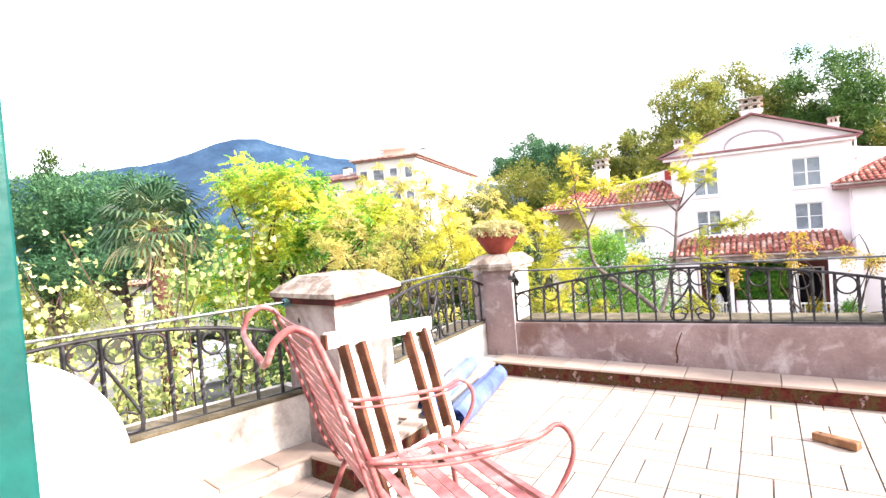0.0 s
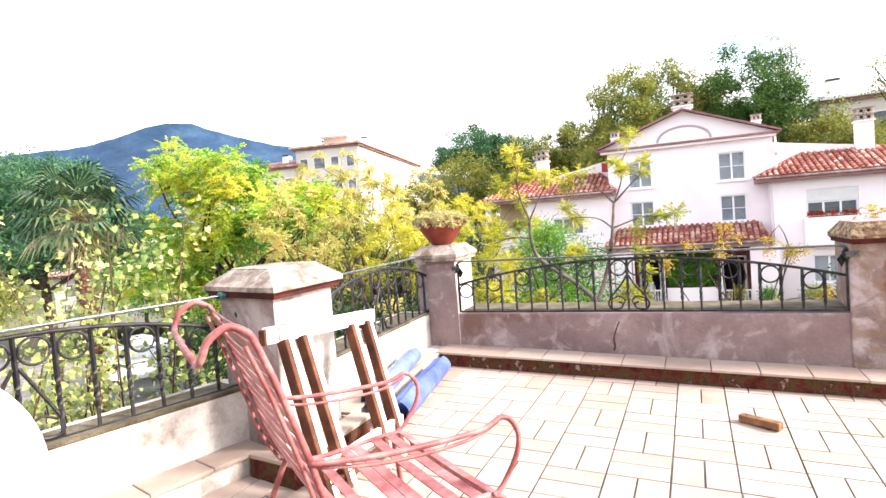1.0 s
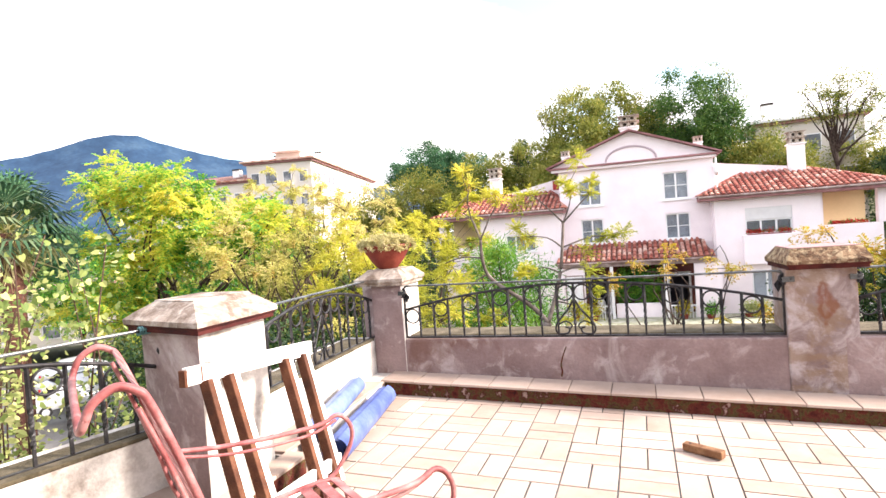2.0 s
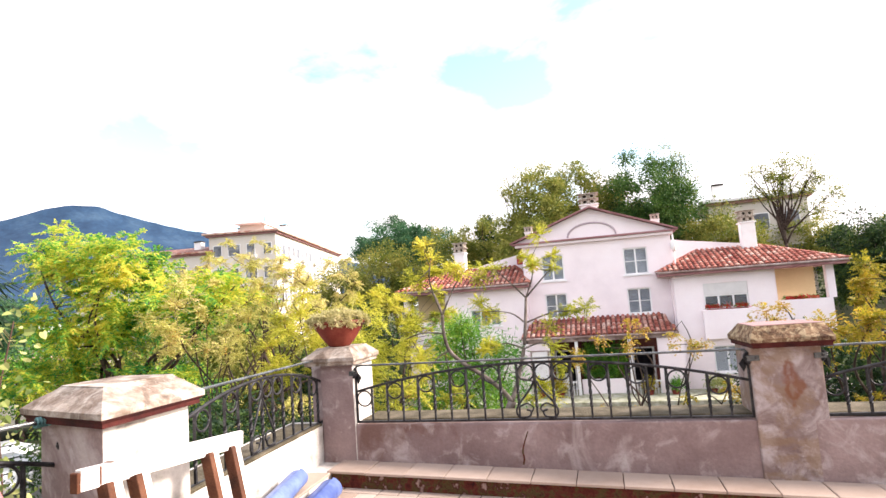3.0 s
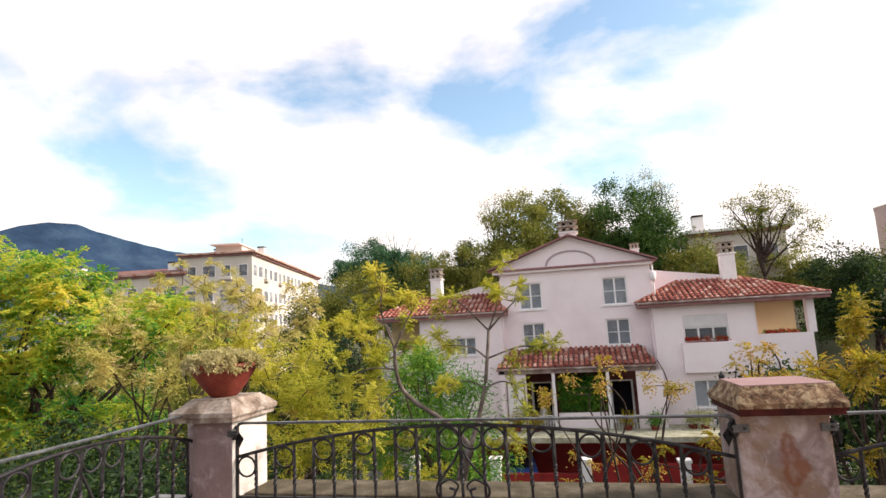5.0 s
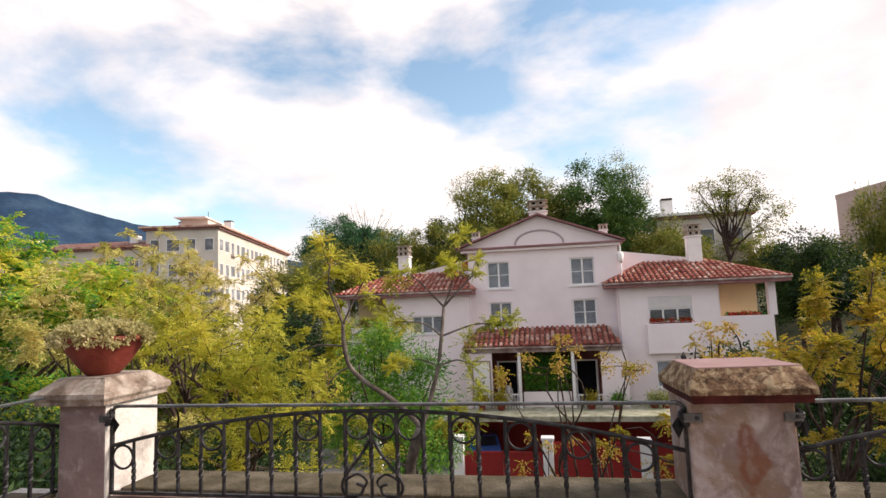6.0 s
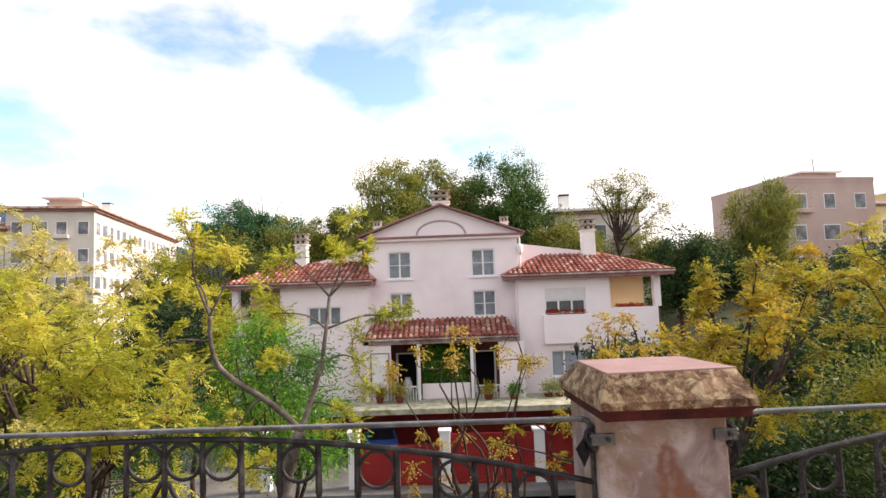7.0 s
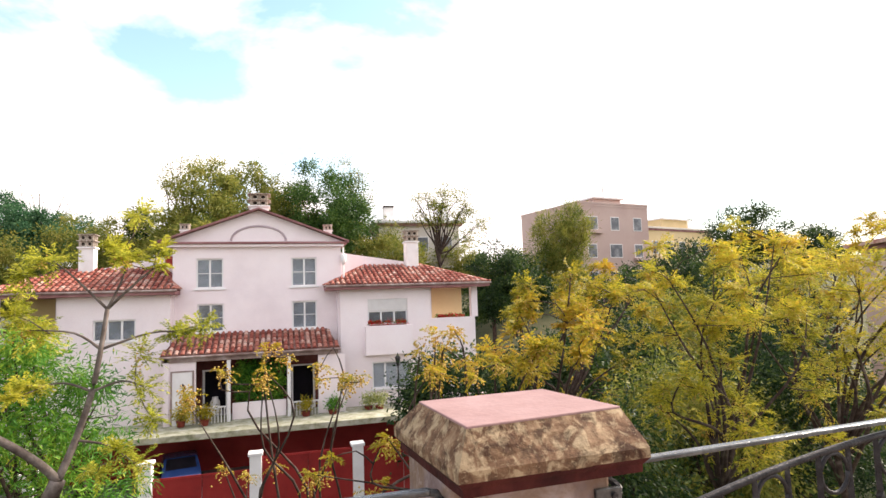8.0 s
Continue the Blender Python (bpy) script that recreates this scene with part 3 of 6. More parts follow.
tagged(part("bench_riser_pillar", prism([(-0.20, 1.27), (0.15, 1.22), (0.15, 1.98), (-0.20, 1.98)], FLOOR - 0.02, BENCH - 0.018), RISER), "mossy ledge riser round the broad pillar, shade in its colour", "ledge", kind="structure")
q = [A0 - NEAR * 0.1, A0 - NEAR * 0.1 - SIDE * 0.2, A1 - SIDE * 0.2, A1]
tagged(part("bench_riser_near", prism([(v.x, v.y) for v in q][::-1], FLOOR - 0.02, BENCH - 0.018), LIMEWASH), "stained pale riser of the near side ledge", "ledge", kind="structure")

# the building behind, with its doorway
tagged(part("wall_house_left", box((-2.6, -1.9, FLOOR - 0.4), (1.22, -1.65, 3.2)), PLASTER), "plain plastered wall beside the terrace door", "wall", kind="structure")
tagged(part("wall_house_right", box((2.5, -1.9, FLOOR - 0.4), (9.0, -1.65, 3.2)), PLASTER), "plain plastered wall beside the terrace door", "wall", kind="structure")
tagged(part("wall_house_top", box((1.22, -1.9, 2.35), (2.5, -1.65, 3.2)), PLASTER), "plain plaster above the terrace door", "wall", kind="structure")
tagged(part("room_behind", box((-2.6, -6.0, 3.2), (9.0, -1.65, 3.4)), PLASTER), "flat roof of the room behind the terrace", "ceiling", kind="structure")
tagged(part("wall_room_back", box((-2.6, -6.2, -0.1), (9.0, -6.0, 3.4)), PLASTER), "back wall of the room behind the terrace", "wall", kind="structure")
tagged(part("floor_room", box((-2.6, -6.0, -0.1), (9.0, -1.9, FLOOR - 0.005)), TILE_REST), "tiled floor of the room behind", "floor", kind="structure")

door = thing("terrace_door", "teal green painted wooden door standing open", "door", (1.25, -1.64, FLOOR))
part("leaf", box((-0.045, 0.0, 0.01), (0.0, 0.9, 2.2), 0.006), GREEN_PAINT, door)
part("rail", box((0.0, 0.06, 0.95), (0.012, 0.79, 1.07), 0.003), GREEN_PAINT, door)
part("panel", box((0.0, 0.14, 0.2), (0.008, 0.72, 0.86), 0.004), GREEN_PAINT, door)
part("panel", box((0.0, 0.14, 1.16), (0.008, 0.72, 2.05), 0.004), GREEN_PAINT, door)


# ---------------------------------------------------------------- railings
def railing(name, a, b, label, bars, group, up=0.0):
    """A wrought iron panel between two floor-plan points: handrail, arch, twisted bars, rings and a scrolled middle."""
    a, b = Vector((*a, 0)), Vector((*b, 0))
    length = (b - a).length
    ang = math.degrees(math.atan2(b.y - a.y, b.x - a.x))
    r = thing(name, label, "railing", (a.x, a.y, 0), group, turn=ang)

    def arch(x):
        u = 2 * x / length - 1
        return 0.825 + up + 0.195 * (1 - u * u)

    hand = box((0.03, -0.016, 1.044 + up), (length - 0.03, 0.016, 1.06 + up), 0.005)
    for x0, x1, x2 in ((0.0, 0.012, 0.04), (length, length - 0.012, length - 0.04)):
        add_tube(hand, [(x0, 0, 1.0 + up), (x0, 0, 1.025 + up), (x1, 0, 1.045 + up), (x2, 0, 1.052 + up)], 0.011, 8)
    part("handrail", hand, RAIL_TOP, r, "worn grey flat handrail")
    part("arch_bar", tube([(length * i / 30, 0, arch(length * i / 30)) for i in range(31)], 0.012, 6), IRON, r, smooth=True)
    part("bottom_bar", box((0, -0.011, SILL + 0.008), (length, 0.011, SILL + 0.026)), IRON, r)
    for e in (0.0, length):
        part("end_bar", box((e - 0.008, -0.009, SILL + 0.01), (e + 0.008, 0.009, 1.03 + up)), IRON, r)
        part("bracket", tube(curve_points([(e, -0.02, 1.03), (e + (0.03 if e == 0 else -0.03), -0.045, 1.0), (e, -0.05, 0.955), (e + (0.02 if e == 0 else -0.02), -0.02, 0.97)], 5), 0.011, 6), IRON, r, "small scrolled bracket")
    for e, s in ((0.03, 1), (length - 0.03, -1)) if length > 3 else ():
        bm = bmesh.new()
        top = [bm.verts.new((e + s * a, -0.03 + b, z)) for a, b, z in ((0.0, 0.0, 1.0), (0.035, 0.008, 0.95), (0.01, -0.012, 0.89), (-0.022, 0.006, 0.945))]
        bm.faces.new(top)
        bmesh.ops.solidify(bm, geom=bm.faces[:], thickness=0.008)
        part("leaf_ornament", bm, IRON, r, "small iron leaf")
    step = length / bars
    mid = bars // 2
    for i in range(1, bars):
        x = i * step
        z1 = arch(x)
        z0 = SILL + 0.02
        bm = bmesh.new()
        pts = [(x, 0, z0), (x, 0, z0 + (z1 - z0) * 0.18), *[(x, 0, z0 + (z1 - z0) * (0.18 + 0.4 * k / 9)) for k in range(1, 10)], (x, 0, z1)]
        rings = []
        for k, p in enumerate(pts):
            tw = 0.0 if k < 2 else (0.6 * (min(k, 10) - 1))
            s = 0.0085 if not 2 <= k <= 10 else 0.0105
            rings.append([bm.verts.new((p[0] + s * 1.3 * math.cos(tw + math.pi / 4 + h * math.pi / 2), s * 1.3 * math.sin(tw + math.pi / 4 + h * math.pi / 2), p[2])) for h in range(4)])
        for s, t in zip(rings, rings[1:]):
            for h in range(4):
                bm.faces.new((s[h], s[(h + 1) % 4], t[(h + 1) % 4], t[h]))
        part("bar", bm, IRON, r)
    ring = 0.066
    for i in range(bars):
        if i % 2 and abs(i - mid + 0.5) > 1.2:
            continue
        x = (i + 0.5) * step
        z = arch(x) - ring - 0.014
        part("ring", tube([(x + ring * math.cos(q), 0, z + ring * math.sin(q)) for q in (2 * math.pi * k / 20 for k in range(21))], 0.0075, 6), IRON, r, smooth=True)
    c = mid * step
    for s in (-1, 1):
        part("brace", tube(curve_points([(c + s * 0.012, 0, arch(c) - 0.15), (c + s * 0.05, 0, 0.80 + up), (c + s * 0.16, 0, 0.66), (c + s * 0.15, 0, 0.585), (c + s * 0.07, 0, 0.585), (c + s * 0.05, 0, 0.625), (c + s * 0.085, 0, 0.64)], 6), 0.009, 6), IRON, r, "scrolled brace", True)
        part("scroll", tube(curve_points([(c + s * 0.145, 0, 0.66), (c + s * 0.08, 0.0, 0.69), (c + s * 0.03, 0, 0.655), (c + s * 0.05, 0, 0.615)], 6), 0.007, 6), IRON, r, smooth=True)
    return r


railing("iron_railing", (0.01, 4.0), (3.18, 4.0), "dark wrought iron railing panel on the front parapet", 22, "terrace railings")
railing("iron_railing", (3.66, 4.02), (6.85, 4.22), "dark wrought iron railing panel beyond the pillar", 22, "terrace railings")
railing("iron_railing", (-0.27, 1.97), (-0.37, 4.12), "dark wrought iron railing between the two pillars", 14, "terrace railings", 0.07)
n0, n1 = A0 + SIDE * 0.07 + NEAR * 0.05, A0 + SIDE * 0.07 + NEAR * 2.3
railing("iron_railing", (n1.x, n1.y), (n0.x, n0.y), "grey wrought iron railing on the side parapet", 14, "terrace railings", 0.07)


for x0, x1, y in ((3.165, 3.25, 3.945), (3.61, 3.69, 3.968), (-0.03, 0.03, 3.948)):
    st = thing("iron_strap", "flat pale iron strap fixing a railing to the pillar", "strap", (x0, y, 0.97), "railing straps")
    part("band", box((0.0, -0.008, 0.0), (x1 - x0, 0.012, 0.04), 0.002), RAIL_TOP, st)
    part("bolt", tube([((x1 - x0) * 0.7, -0.016, 0.02), ((x1 - x0) * 0.7, 0.0, 0.02)], 0.009, 8), IRON, st)

# ---------------------------------------------------------------- trees
def leaf_mesh(name, centres, count, sigma, length, width, material, parent, rng, droop=0.4, label=""):
    """Many small folded leaves scattered round the given centres, as one mesh."""
    centres = np.array(centres)
    k = len(centres)
    c = np.repeat(centres, count, axis=0)
    s = np.repeat(rng.uniform(0.55, 1.35, (k, 1)), count, axis=0)
    off = rng.normal(0, 1, (k * count, 3))
    off *= np.array(sigma) * s * 0.75
    p = c + off
    d = off / (np.linalg.norm(off, axis=1, keepdims=True) + 1e-6) + rng.normal(0, 0.6, off.shape)
    d[:, 2] -= droop
    d /= np.linalg.norm(d, axis=1, keepdims=True)
    u = np.cross(d, rng.normal(0, 1, off.shape))
    u /= np.linalg.norm(u, axis=1, keepdims=True) + 1e-6
    n = np.cross(d, u)
    ln = length * rng.uniform(0.6, 1.3, (k * count, 1))
    wd = width * rng.uniform(0.7, 1.3, (k * count, 1))
    a = p
    b = p + d * ln * 0.5 + u * wd * 0.5 + n * wd * 0.15
    e = p + d * ln
    f = p + d * ln * 0.5 - u * wd * 0.5 + n * wd * 0.15
    v = np.stack([a, b, e, f], axis=1).reshape(-1, 3)
    me = bpy.data.meshes.new(name)
    m = len(p)
    me.vertices.add(4 * m)
    me.vertices.foreach_set("co", v.ravel())
    me.loops.add(4 * m)
    me.loops.foreach_set("vertex_index", np.arange(4 * m, dtype=np.int32))
    me.polygons.add(m)
    me.polygons.foreach_set("loop_start", np.arange(0, 4 * m, 4, dtype=np.int32))
    me.update()
    me.materials.append(material)
    ob = new(name, me)
    if parent is not None:
        ob.parent = parent
    if label:
        ob["label"] = label
    return ob


def fronds(name, centres, count, leaflets, reach, size, material, parent, rng, droop=0.5):
    """Tufts of feathery drooping leaves: each tuft has fronds that carry leaflets in pairs."""
    centres = np.array(centres)
    k = len(centres)
    c = np.repeat(centres, count, axis=0)
    scale = np.repeat(rng.uniform(0.6, 1.3, (k, 1)), count, axis=0) * reach
    d = rng.normal(0, 1, (k * count, 3))
    d[:, 2] = d[:, 2] * 0.6 + 0.25
    d /= np.linalg.norm(d, axis=1, keepdims=True)
    s = np.cross(d, np.array((0.0, 0.0, 1.0)) + rng.normal(0, 0.25, d.shape))
    s /= np.linalg.norm(s, axis=1, keepdims=True) + 1e-6
    n = np.cross(s, d)
    ps, ds, us = [], [], []
    for j in range(leaflets):
        f = 0.15 + 0.85 * (j // 2) / max(1, leaflets // 2 - 1)
        side = 1 if j % 2 else -1
        p = c + d * scale * f + np.array((0, 0, -1.0)) * droop * scale * f * f
        along = d + np.array((0, 0, -1.0)) * (2 * droop * f)
        q = s * side * 0.9 + along * 0.55 + rng.normal(0, 0.22, d.shape)
        q[:, 2] -= 0.2
        q /= np.linalg.norm(q, axis=1, keepdims=True)
        ps.append(p)
        ds.append(q)
        us.append(np.cross(q, n + rng.normal(0, 0.4, d.shape)))
    p, q, u = np.concatenate(ps), np.concatenate(ds), np.concatenate(us)
    u /= np.linalg.norm(u, axis=1, keepdims=True) + 1e-6
    m = len(p)
    ln = size[0] * rng.uniform(0.7, 1.3, (m, 1))
    wd = size[1] * rng.uniform(0.7, 1.3, (m, 1))
    v = np.stack([p, p + q * ln * 0.45 + u * wd * 0.5, p + q * ln, p + q * ln * 0.45 - u * wd * 0.5], axis=1).reshape(-1, 3)
    me = bpy.data.meshes.new(name)
    me.vertices.add(4 * m)
    me.vertices.foreach_set("co", v.ravel())
    me.loops.add(4 * m)
    me.loops.foreach_set("vertex_index", np.arange(4 * m, dtype=np.int32))
    me.polygons.add(m)
    me.polygons.foreach_set("loop_start", np.arange(0, 4 * m, 4, dtype=np.int32))
    me.update()
    me.materials.append(material)
    ob = new(name, me)
    ob.parent = parent
    return ob


def berries(centres, count, spread, r, parent, rng):
    """Hanging clusters of small round fruit."""
    verts, faces = [], []
    for c in centres:
        for o in rng.normal(0, 1, (count, 3)) * np.array(spread):
            p = np.array(c) + o - np.array((0, 0, spread[2]))
            b = len(verts)
            verts += [tuple(p + np.array(a) * r) for a in ((1, 0, 0), (-1, 0, 0), (0, 1, 0), (0, -1, 0), (0, 0, 1), (0, 0, -1))]
            faces += [(b, b + 2, b + 4), (b + 2, b + 1, b + 4), (b + 1, b + 3, b + 4), (b + 3, b, b + 4), (b + 2, b, b + 5), (b + 1, b + 2, b + 5), (b + 3, b + 1, b + 5), (b, b + 3, b + 5)]
    ob = raw("fruit", verts, faces, BERRY, parent, "clusters of ochre berries", True)
    ob["kind"] = "stuff"
    return ob


def tree(label, base, fork, crowns, tips, leaves, material, seed, trunk=0.14, bend=0.3, sigma=(0.35, 0.35, 0.25), size=(0.13, 0.045), bark=BARK, droop=0.4, category="tree", group="", name="tree", limbs=6, twigs=True, lean=(0, 0), frond=None, fruit=0):
    """A trunk that forks into limbs and branches whose ends carry tufts of leaves inside the crown's ellipsoids."""
    rng = np.random.default_rng(seed)
    t = thing(name, label, category, base, group)
    top = Vector((lean[0], lean[1], fork - base[2]))
    ends = []
    total = sum(c[6] for c in crowns)
    for cx, cy, cz, rx, ry, rz, share in crowns:
        k = max(3, int(tips * share / total))
        d = rng.normal(0, 1, (k, 3))
        d /= np.linalg.norm(d, axis=1, keepdims=True)
        rad = rng.uniform(0.25, 1.0, (k, 1)) ** 0.5
        ends.append(np.array((cx - base[0], cy - base[1], cz - base[2])) + d * rad * np.array((rx, ry, rz)))
    ends = np.concatenate(ends)
    bm = bmesh.new()
    mid = top * 0.5 + Vector((rng.normal(0, bend), rng.normal(0, bend), 0))
    stem = curve_points([(0, 0, -1.6), (0.02, 0.0, 0.3), mid, top], 6)
    add_tube(bm, stem, trunk, 9, trunk * 0.7)
    nodes = []
    picks = rng.choice(len(ends), min(limbs, len(ends)), replace=False)
    for i in picks:
        e = Vector(ends[i])
        start = top if rng.random() < 0.7 else stem[-3]
        m1 = start.lerp(e, 0.35) + Vector((rng.normal(0, 0.25), rng.normal(0, 0.25), rng.normal(0.15, 0.15)))
        m2 = start.lerp(e, 0.7) + Vector((rng.normal(0, 0.2), rng.normal(0, 0.2), rng.normal(0.1, 0.15)))
        line = curve_points([start, m1, m2, e], 4)
        add_tube(bm, line, trunk * 0.5, 6, trunk * 0.1)
        nodes += [(q, trunk * (0.5 - 0.4 * k / len(line))) for k, q in enumerate(line) if k > 2]
    npos = np.array([n[0] for n in nodes])
    for i, e in enumerate(ends):
        if i in picks or not twigs:
            continue
        dist = np.linalg.norm(npos - e, axis=1) + 0.6 * np.maximum(0, npos[:, 2] - e[2])
        j = int(np.argmin(dist))
        s, e = Vector(npos[j]), Vector(e)
        m1 = s.lerp(e, 0.5) + Vector((rng.normal(0, 0.12), rng.normal(0, 0.12), rng.normal(0.05, 0.1)))
        add_tube(bm, curve_points([s, m1, e], 2), max(0.011, nodes[j][1] * 0.5), 5, 0.006)
    part("trunk", bm, bark, t, smooth=True)
    if frond:
        fronds("crown", ends, frond[0], frond[1], frond[2], frond[3], material, t, rng, droop)
        if fruit:
            berries(ends[rng.choice(len(ends), min(fruit, len(ends)), replace=False)], 30, (0.055, 0.055, 0.065), 0.016, t, rng)
    else:
        leaf_mesh("crown", ends, leaves, sigma, size[0], size[1], material, t, rng, droop)
    return t

# ---------------------------------------------------------------- the house across the street
HY = 36.6
WING = 35.7
BASE = -4.95


def barrel_roof(name, eave_a, eave_b, ridge_a, ridge_b, parent, width=0.3, rows=None, label=""):
    """Rows of half-round tiles between an eave line and a ridge line; corners may differ in length for hips."""
    ea, eb, ra, rb = (Vector(v) for v in (eave_a, eave_b, ridge_a, ridge_b))
    n = max(2, int((eb - ea).length / width))
    slope = ((ra + rb) / 2 - (ea + eb) / 2).length
    rows = rows or max(3, int(slope / 0.42))
    along = (eb - ea).normalized()
    up = ((ra + rb) / 2 - (ea + eb) / 2)
    normal = along.cross(up).normalized()
    if normal.z < 0:
        normal = -normal
    verts, faces = [], []
    flat_len = (eb - ea).length
    updir = (up - along * up.dot(along)).normalized()
    h = (up - along * up.dot(along)).length
    la, lb = (ra - ea).dot(along), (rb - ea).dot(along)
    for i in range(n):
        s = (i + 0.5) * flat_len / n
        if s < la:
            hmax = h * s / max(la, 1e-6)
        elif s > lb:
            hmax = h * (flat_len - s) / max(flat_len - lb, 1e-6)
        else:
            hmax = h
        k = max(1, int(round(rows * hmax / h)))
        for r in range(k):
            h0, h1 = hmax * r / k, hmax * (r + 1) / k + 0.05
            b = len(verts)
            for hh, rad, lift in ((h0, 0.5 * flat_len / n * 0.74, 0.035), (h1, 0.5 * flat_len / n * 0.6, 0.0)):
                c = ea + along * s + updir * hh + normal * lift
                for q in range(6):
                    a = math.pi * q / 5
                    verts.append(c + along * (-math.cos(a) * rad) + normal * (math.sin(a) * rad * 0.75))
            for q in range(5):
                faces.append((b + q, b + q + 1, b + 7 + q, b + 6 + q))
            faces.append(tuple(b + q for q in range(6)))
    roof = raw(name, verts, faces, ROOF, parent, label)
    # channels under the cover tiles, with the tiles' shade in their dark colour
    verts, faces, b = [], [], 0
    for v in (ea, eb, rb, ra):
        verts.append(v - normal * 0.02)
    for v in (ea, eb, rb, ra):
        verts.append(v - normal * 0.1)
    faces += [(b, b + 1, b + 2, b + 3), (b + 7, b + 6, b + 5, b + 4), (b, b + 4, b + 5, b + 1), (b + 1, b + 5, b + 6, b + 2), (b + 2, b + 6, b + 7, b + 3), (b + 3, b + 7, b + 4, b)]
    raw("roof_channel", verts, faces, ROOF_CHANNEL, roof, "channels between the cover tiles, coloured as shade")
    return roof


def sash_window(parent, x0, x1, z0, z1, y, cols=2, rows=2, sill=True, back=CURTAIN):
    """A recessed casement with a frame, bars, panes, a curtain behind and a sill."""
    w = new("window")
    w.parent = parent
    w.empty_display_size = 0.1
    f = 0.08
    bm = bmesh.new()
    for lo, hi in (((x0, y - 0.03, z0), (x0 + f, y + 0.08, z1)), ((x1 - f, y - 0.03, z0), (x1, y + 0.08, z1)), ((x0 + f, y - 0.03, z0), (x1 - f, y + 0.08, z0 + f)), ((x0 + f, y - 0.03, z1 - f), (x1 - f, y + 0.08, z1))):
        add_box(bm, lo, hi)
    for i in range(1, cols):
        x = x0 + (x1 - x0) * i / cols
        add_box(bm, (x - 0.05, y - 0.026, z0 + f), (x + 0.05, y + 0.06, z1 - f))
    for i in range(1, rows):
        z = z0 + (z1 - z0) * i / rows
        add_box(bm, (x0 + f, y - 0.01, z - 0.018), (x1 - f, y + 0.04, z + 0.018))
    part("frame", bm, HOUSE_WHITE, w)
    for i in range(cols):
        a, b = x0 + f + (x1 - x0 - 2 * f) * i / cols, x0 + f + (x1 - x0 - 2 * f) * (i + 1) / cols
        g = part("pane", box((a, y + 0.02, z0 + f), (b, y + 0.028, z1 - f)), GLASS, w)
        g.visible_shadow = False
    part("curtain", box((x0 + 0.02, y + 0.16, z0 + 0.02), (x1 - 0.02, y + 0.18, z1 - 0.02)), back, w)
    if sill:
        part("sill", box((x0 - 0.12, y - 0.22, z0 - 0.1), (x1 + 0.12, y + 0.04, z0 - 0.003), 0.01), HOUSE_WHITE, w)
    return w


def wall_with_holes(x0, x1, z0, z1, y0, y1, holes):
    """A wall slab in the xz plane with rectangular openings through it."""
    bm = bmesh.new()
    xs = sorted({x0, x1, *[h[0] for h in holes], *[h[1] for h in holes]})
    zs = sorted({z0, z1, *[h[2] for h in holes], *[h[3] for h in holes]})

    def hole(i, j):
        cx, cz = (xs[i] + xs[i + 1]) / 2, (zs[j] + zs[j + 1]) / 2
        return any(h[0] < cx < h[1] and h[2] < cz < h[3] for h in holes)
    for i in range(len(xs) - 1):
        for j in range(len(zs) - 1):
            if not hole(i, j):
                add_box(bm, (xs[i], y0, zs[j]), (xs[i + 1], y1, zs[j + 1]))
    bmesh.ops.remove_doubles(bm, verts=bm.verts[:], dist=0.0005)
    bm.verts.index_update()
    seen = {}
    for f in bm.faces:
        seen.setdefault(tuple(sorted(v.index for v in f.verts)), []).append(f)
    bmesh.ops.delete(bm, geom=[f for fs in seen.values() if len(fs) > 1 for f in fs], context="FACES_ONLY")
    return bm


house = thing("house", "three-storey pinkish white house with red tiled roofs", "house", (-1.0, 0, 0.45))
WIN = [(-0.5, 0.92, 2.04, 3.71), (4.63, 6.07, 2.04, 3.71), (-0.45, 0.95, -0.4, 1.17), (4.65, 6.06, -0.4, 1.17)]
DOORS = [(-0.17, 1.15, BASE, -2.45), (4.55, 5.9, BASE, -2.45), (1.6, 4.3, -4.0, -2.3)]
part("wall", wall_with_holes(-1.7, 7.5, BASE - 0.2, 4.4, HY, HY + 0.3, WIN + DOORS), HOUSE_WALL, house)
part("wall", box((-1.7, HY + 0.3, BASE - 0.2), (-1.4, HY + 10, 4.4)), HOUSE_WALL, house)
part("wall", box((7.2, HY + 0.3, BASE - 0.2), (7.5, HY + 10, 4.4)), HOUSE_WALL, house)
part("wall", box((-1.7, HY + 10, BASE - 0.2), (7.5, HY + 10.3, 4.4)), HOUSE_WALL, house)
for x0, x1, z0, z1 in WIN:
    sash_window(house, x0 + 0.002, x1 - 0.002, z0 + 0.002, z1 - 0.002, HY + 0.12)
# dark sheet behind the openings, coloured as the rooms' shade
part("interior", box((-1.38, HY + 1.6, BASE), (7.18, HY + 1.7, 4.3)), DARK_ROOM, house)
# gable with its cornice and blind arch
bm = bmesh.new()
gable = [(-2.2, 4.62), (7.75, 4.62), (2.82, 6.46)]
f0 = [bm.verts.new((x, HY - 0.02, z)) for x, z in gable]
f1 = [bm.verts.new((x, HY + 0.3, z)) for x, z in gable]
bm.faces.new(f0)
bm.faces.new(f1[::-1])
for i in range(3):
    bm.faces.new((f0[i], f0[(i + 1) % 3], f1[(i + 1) % 3], f1[i]))
part("gable", bm, HOUSE_WALL, house)
part("cornice", box((-2.3, HY - 0.45, 4.5), (7.85, HY + 0.35, 4.62), 0.02), HOUSE_TRIM, house)
part("cornice", box((-2.1, HY - 0.32, 4.34), (7.65, HY - 0.002, 4.496), 0.02), HOUSE_WALL, house, "mauve moulding")
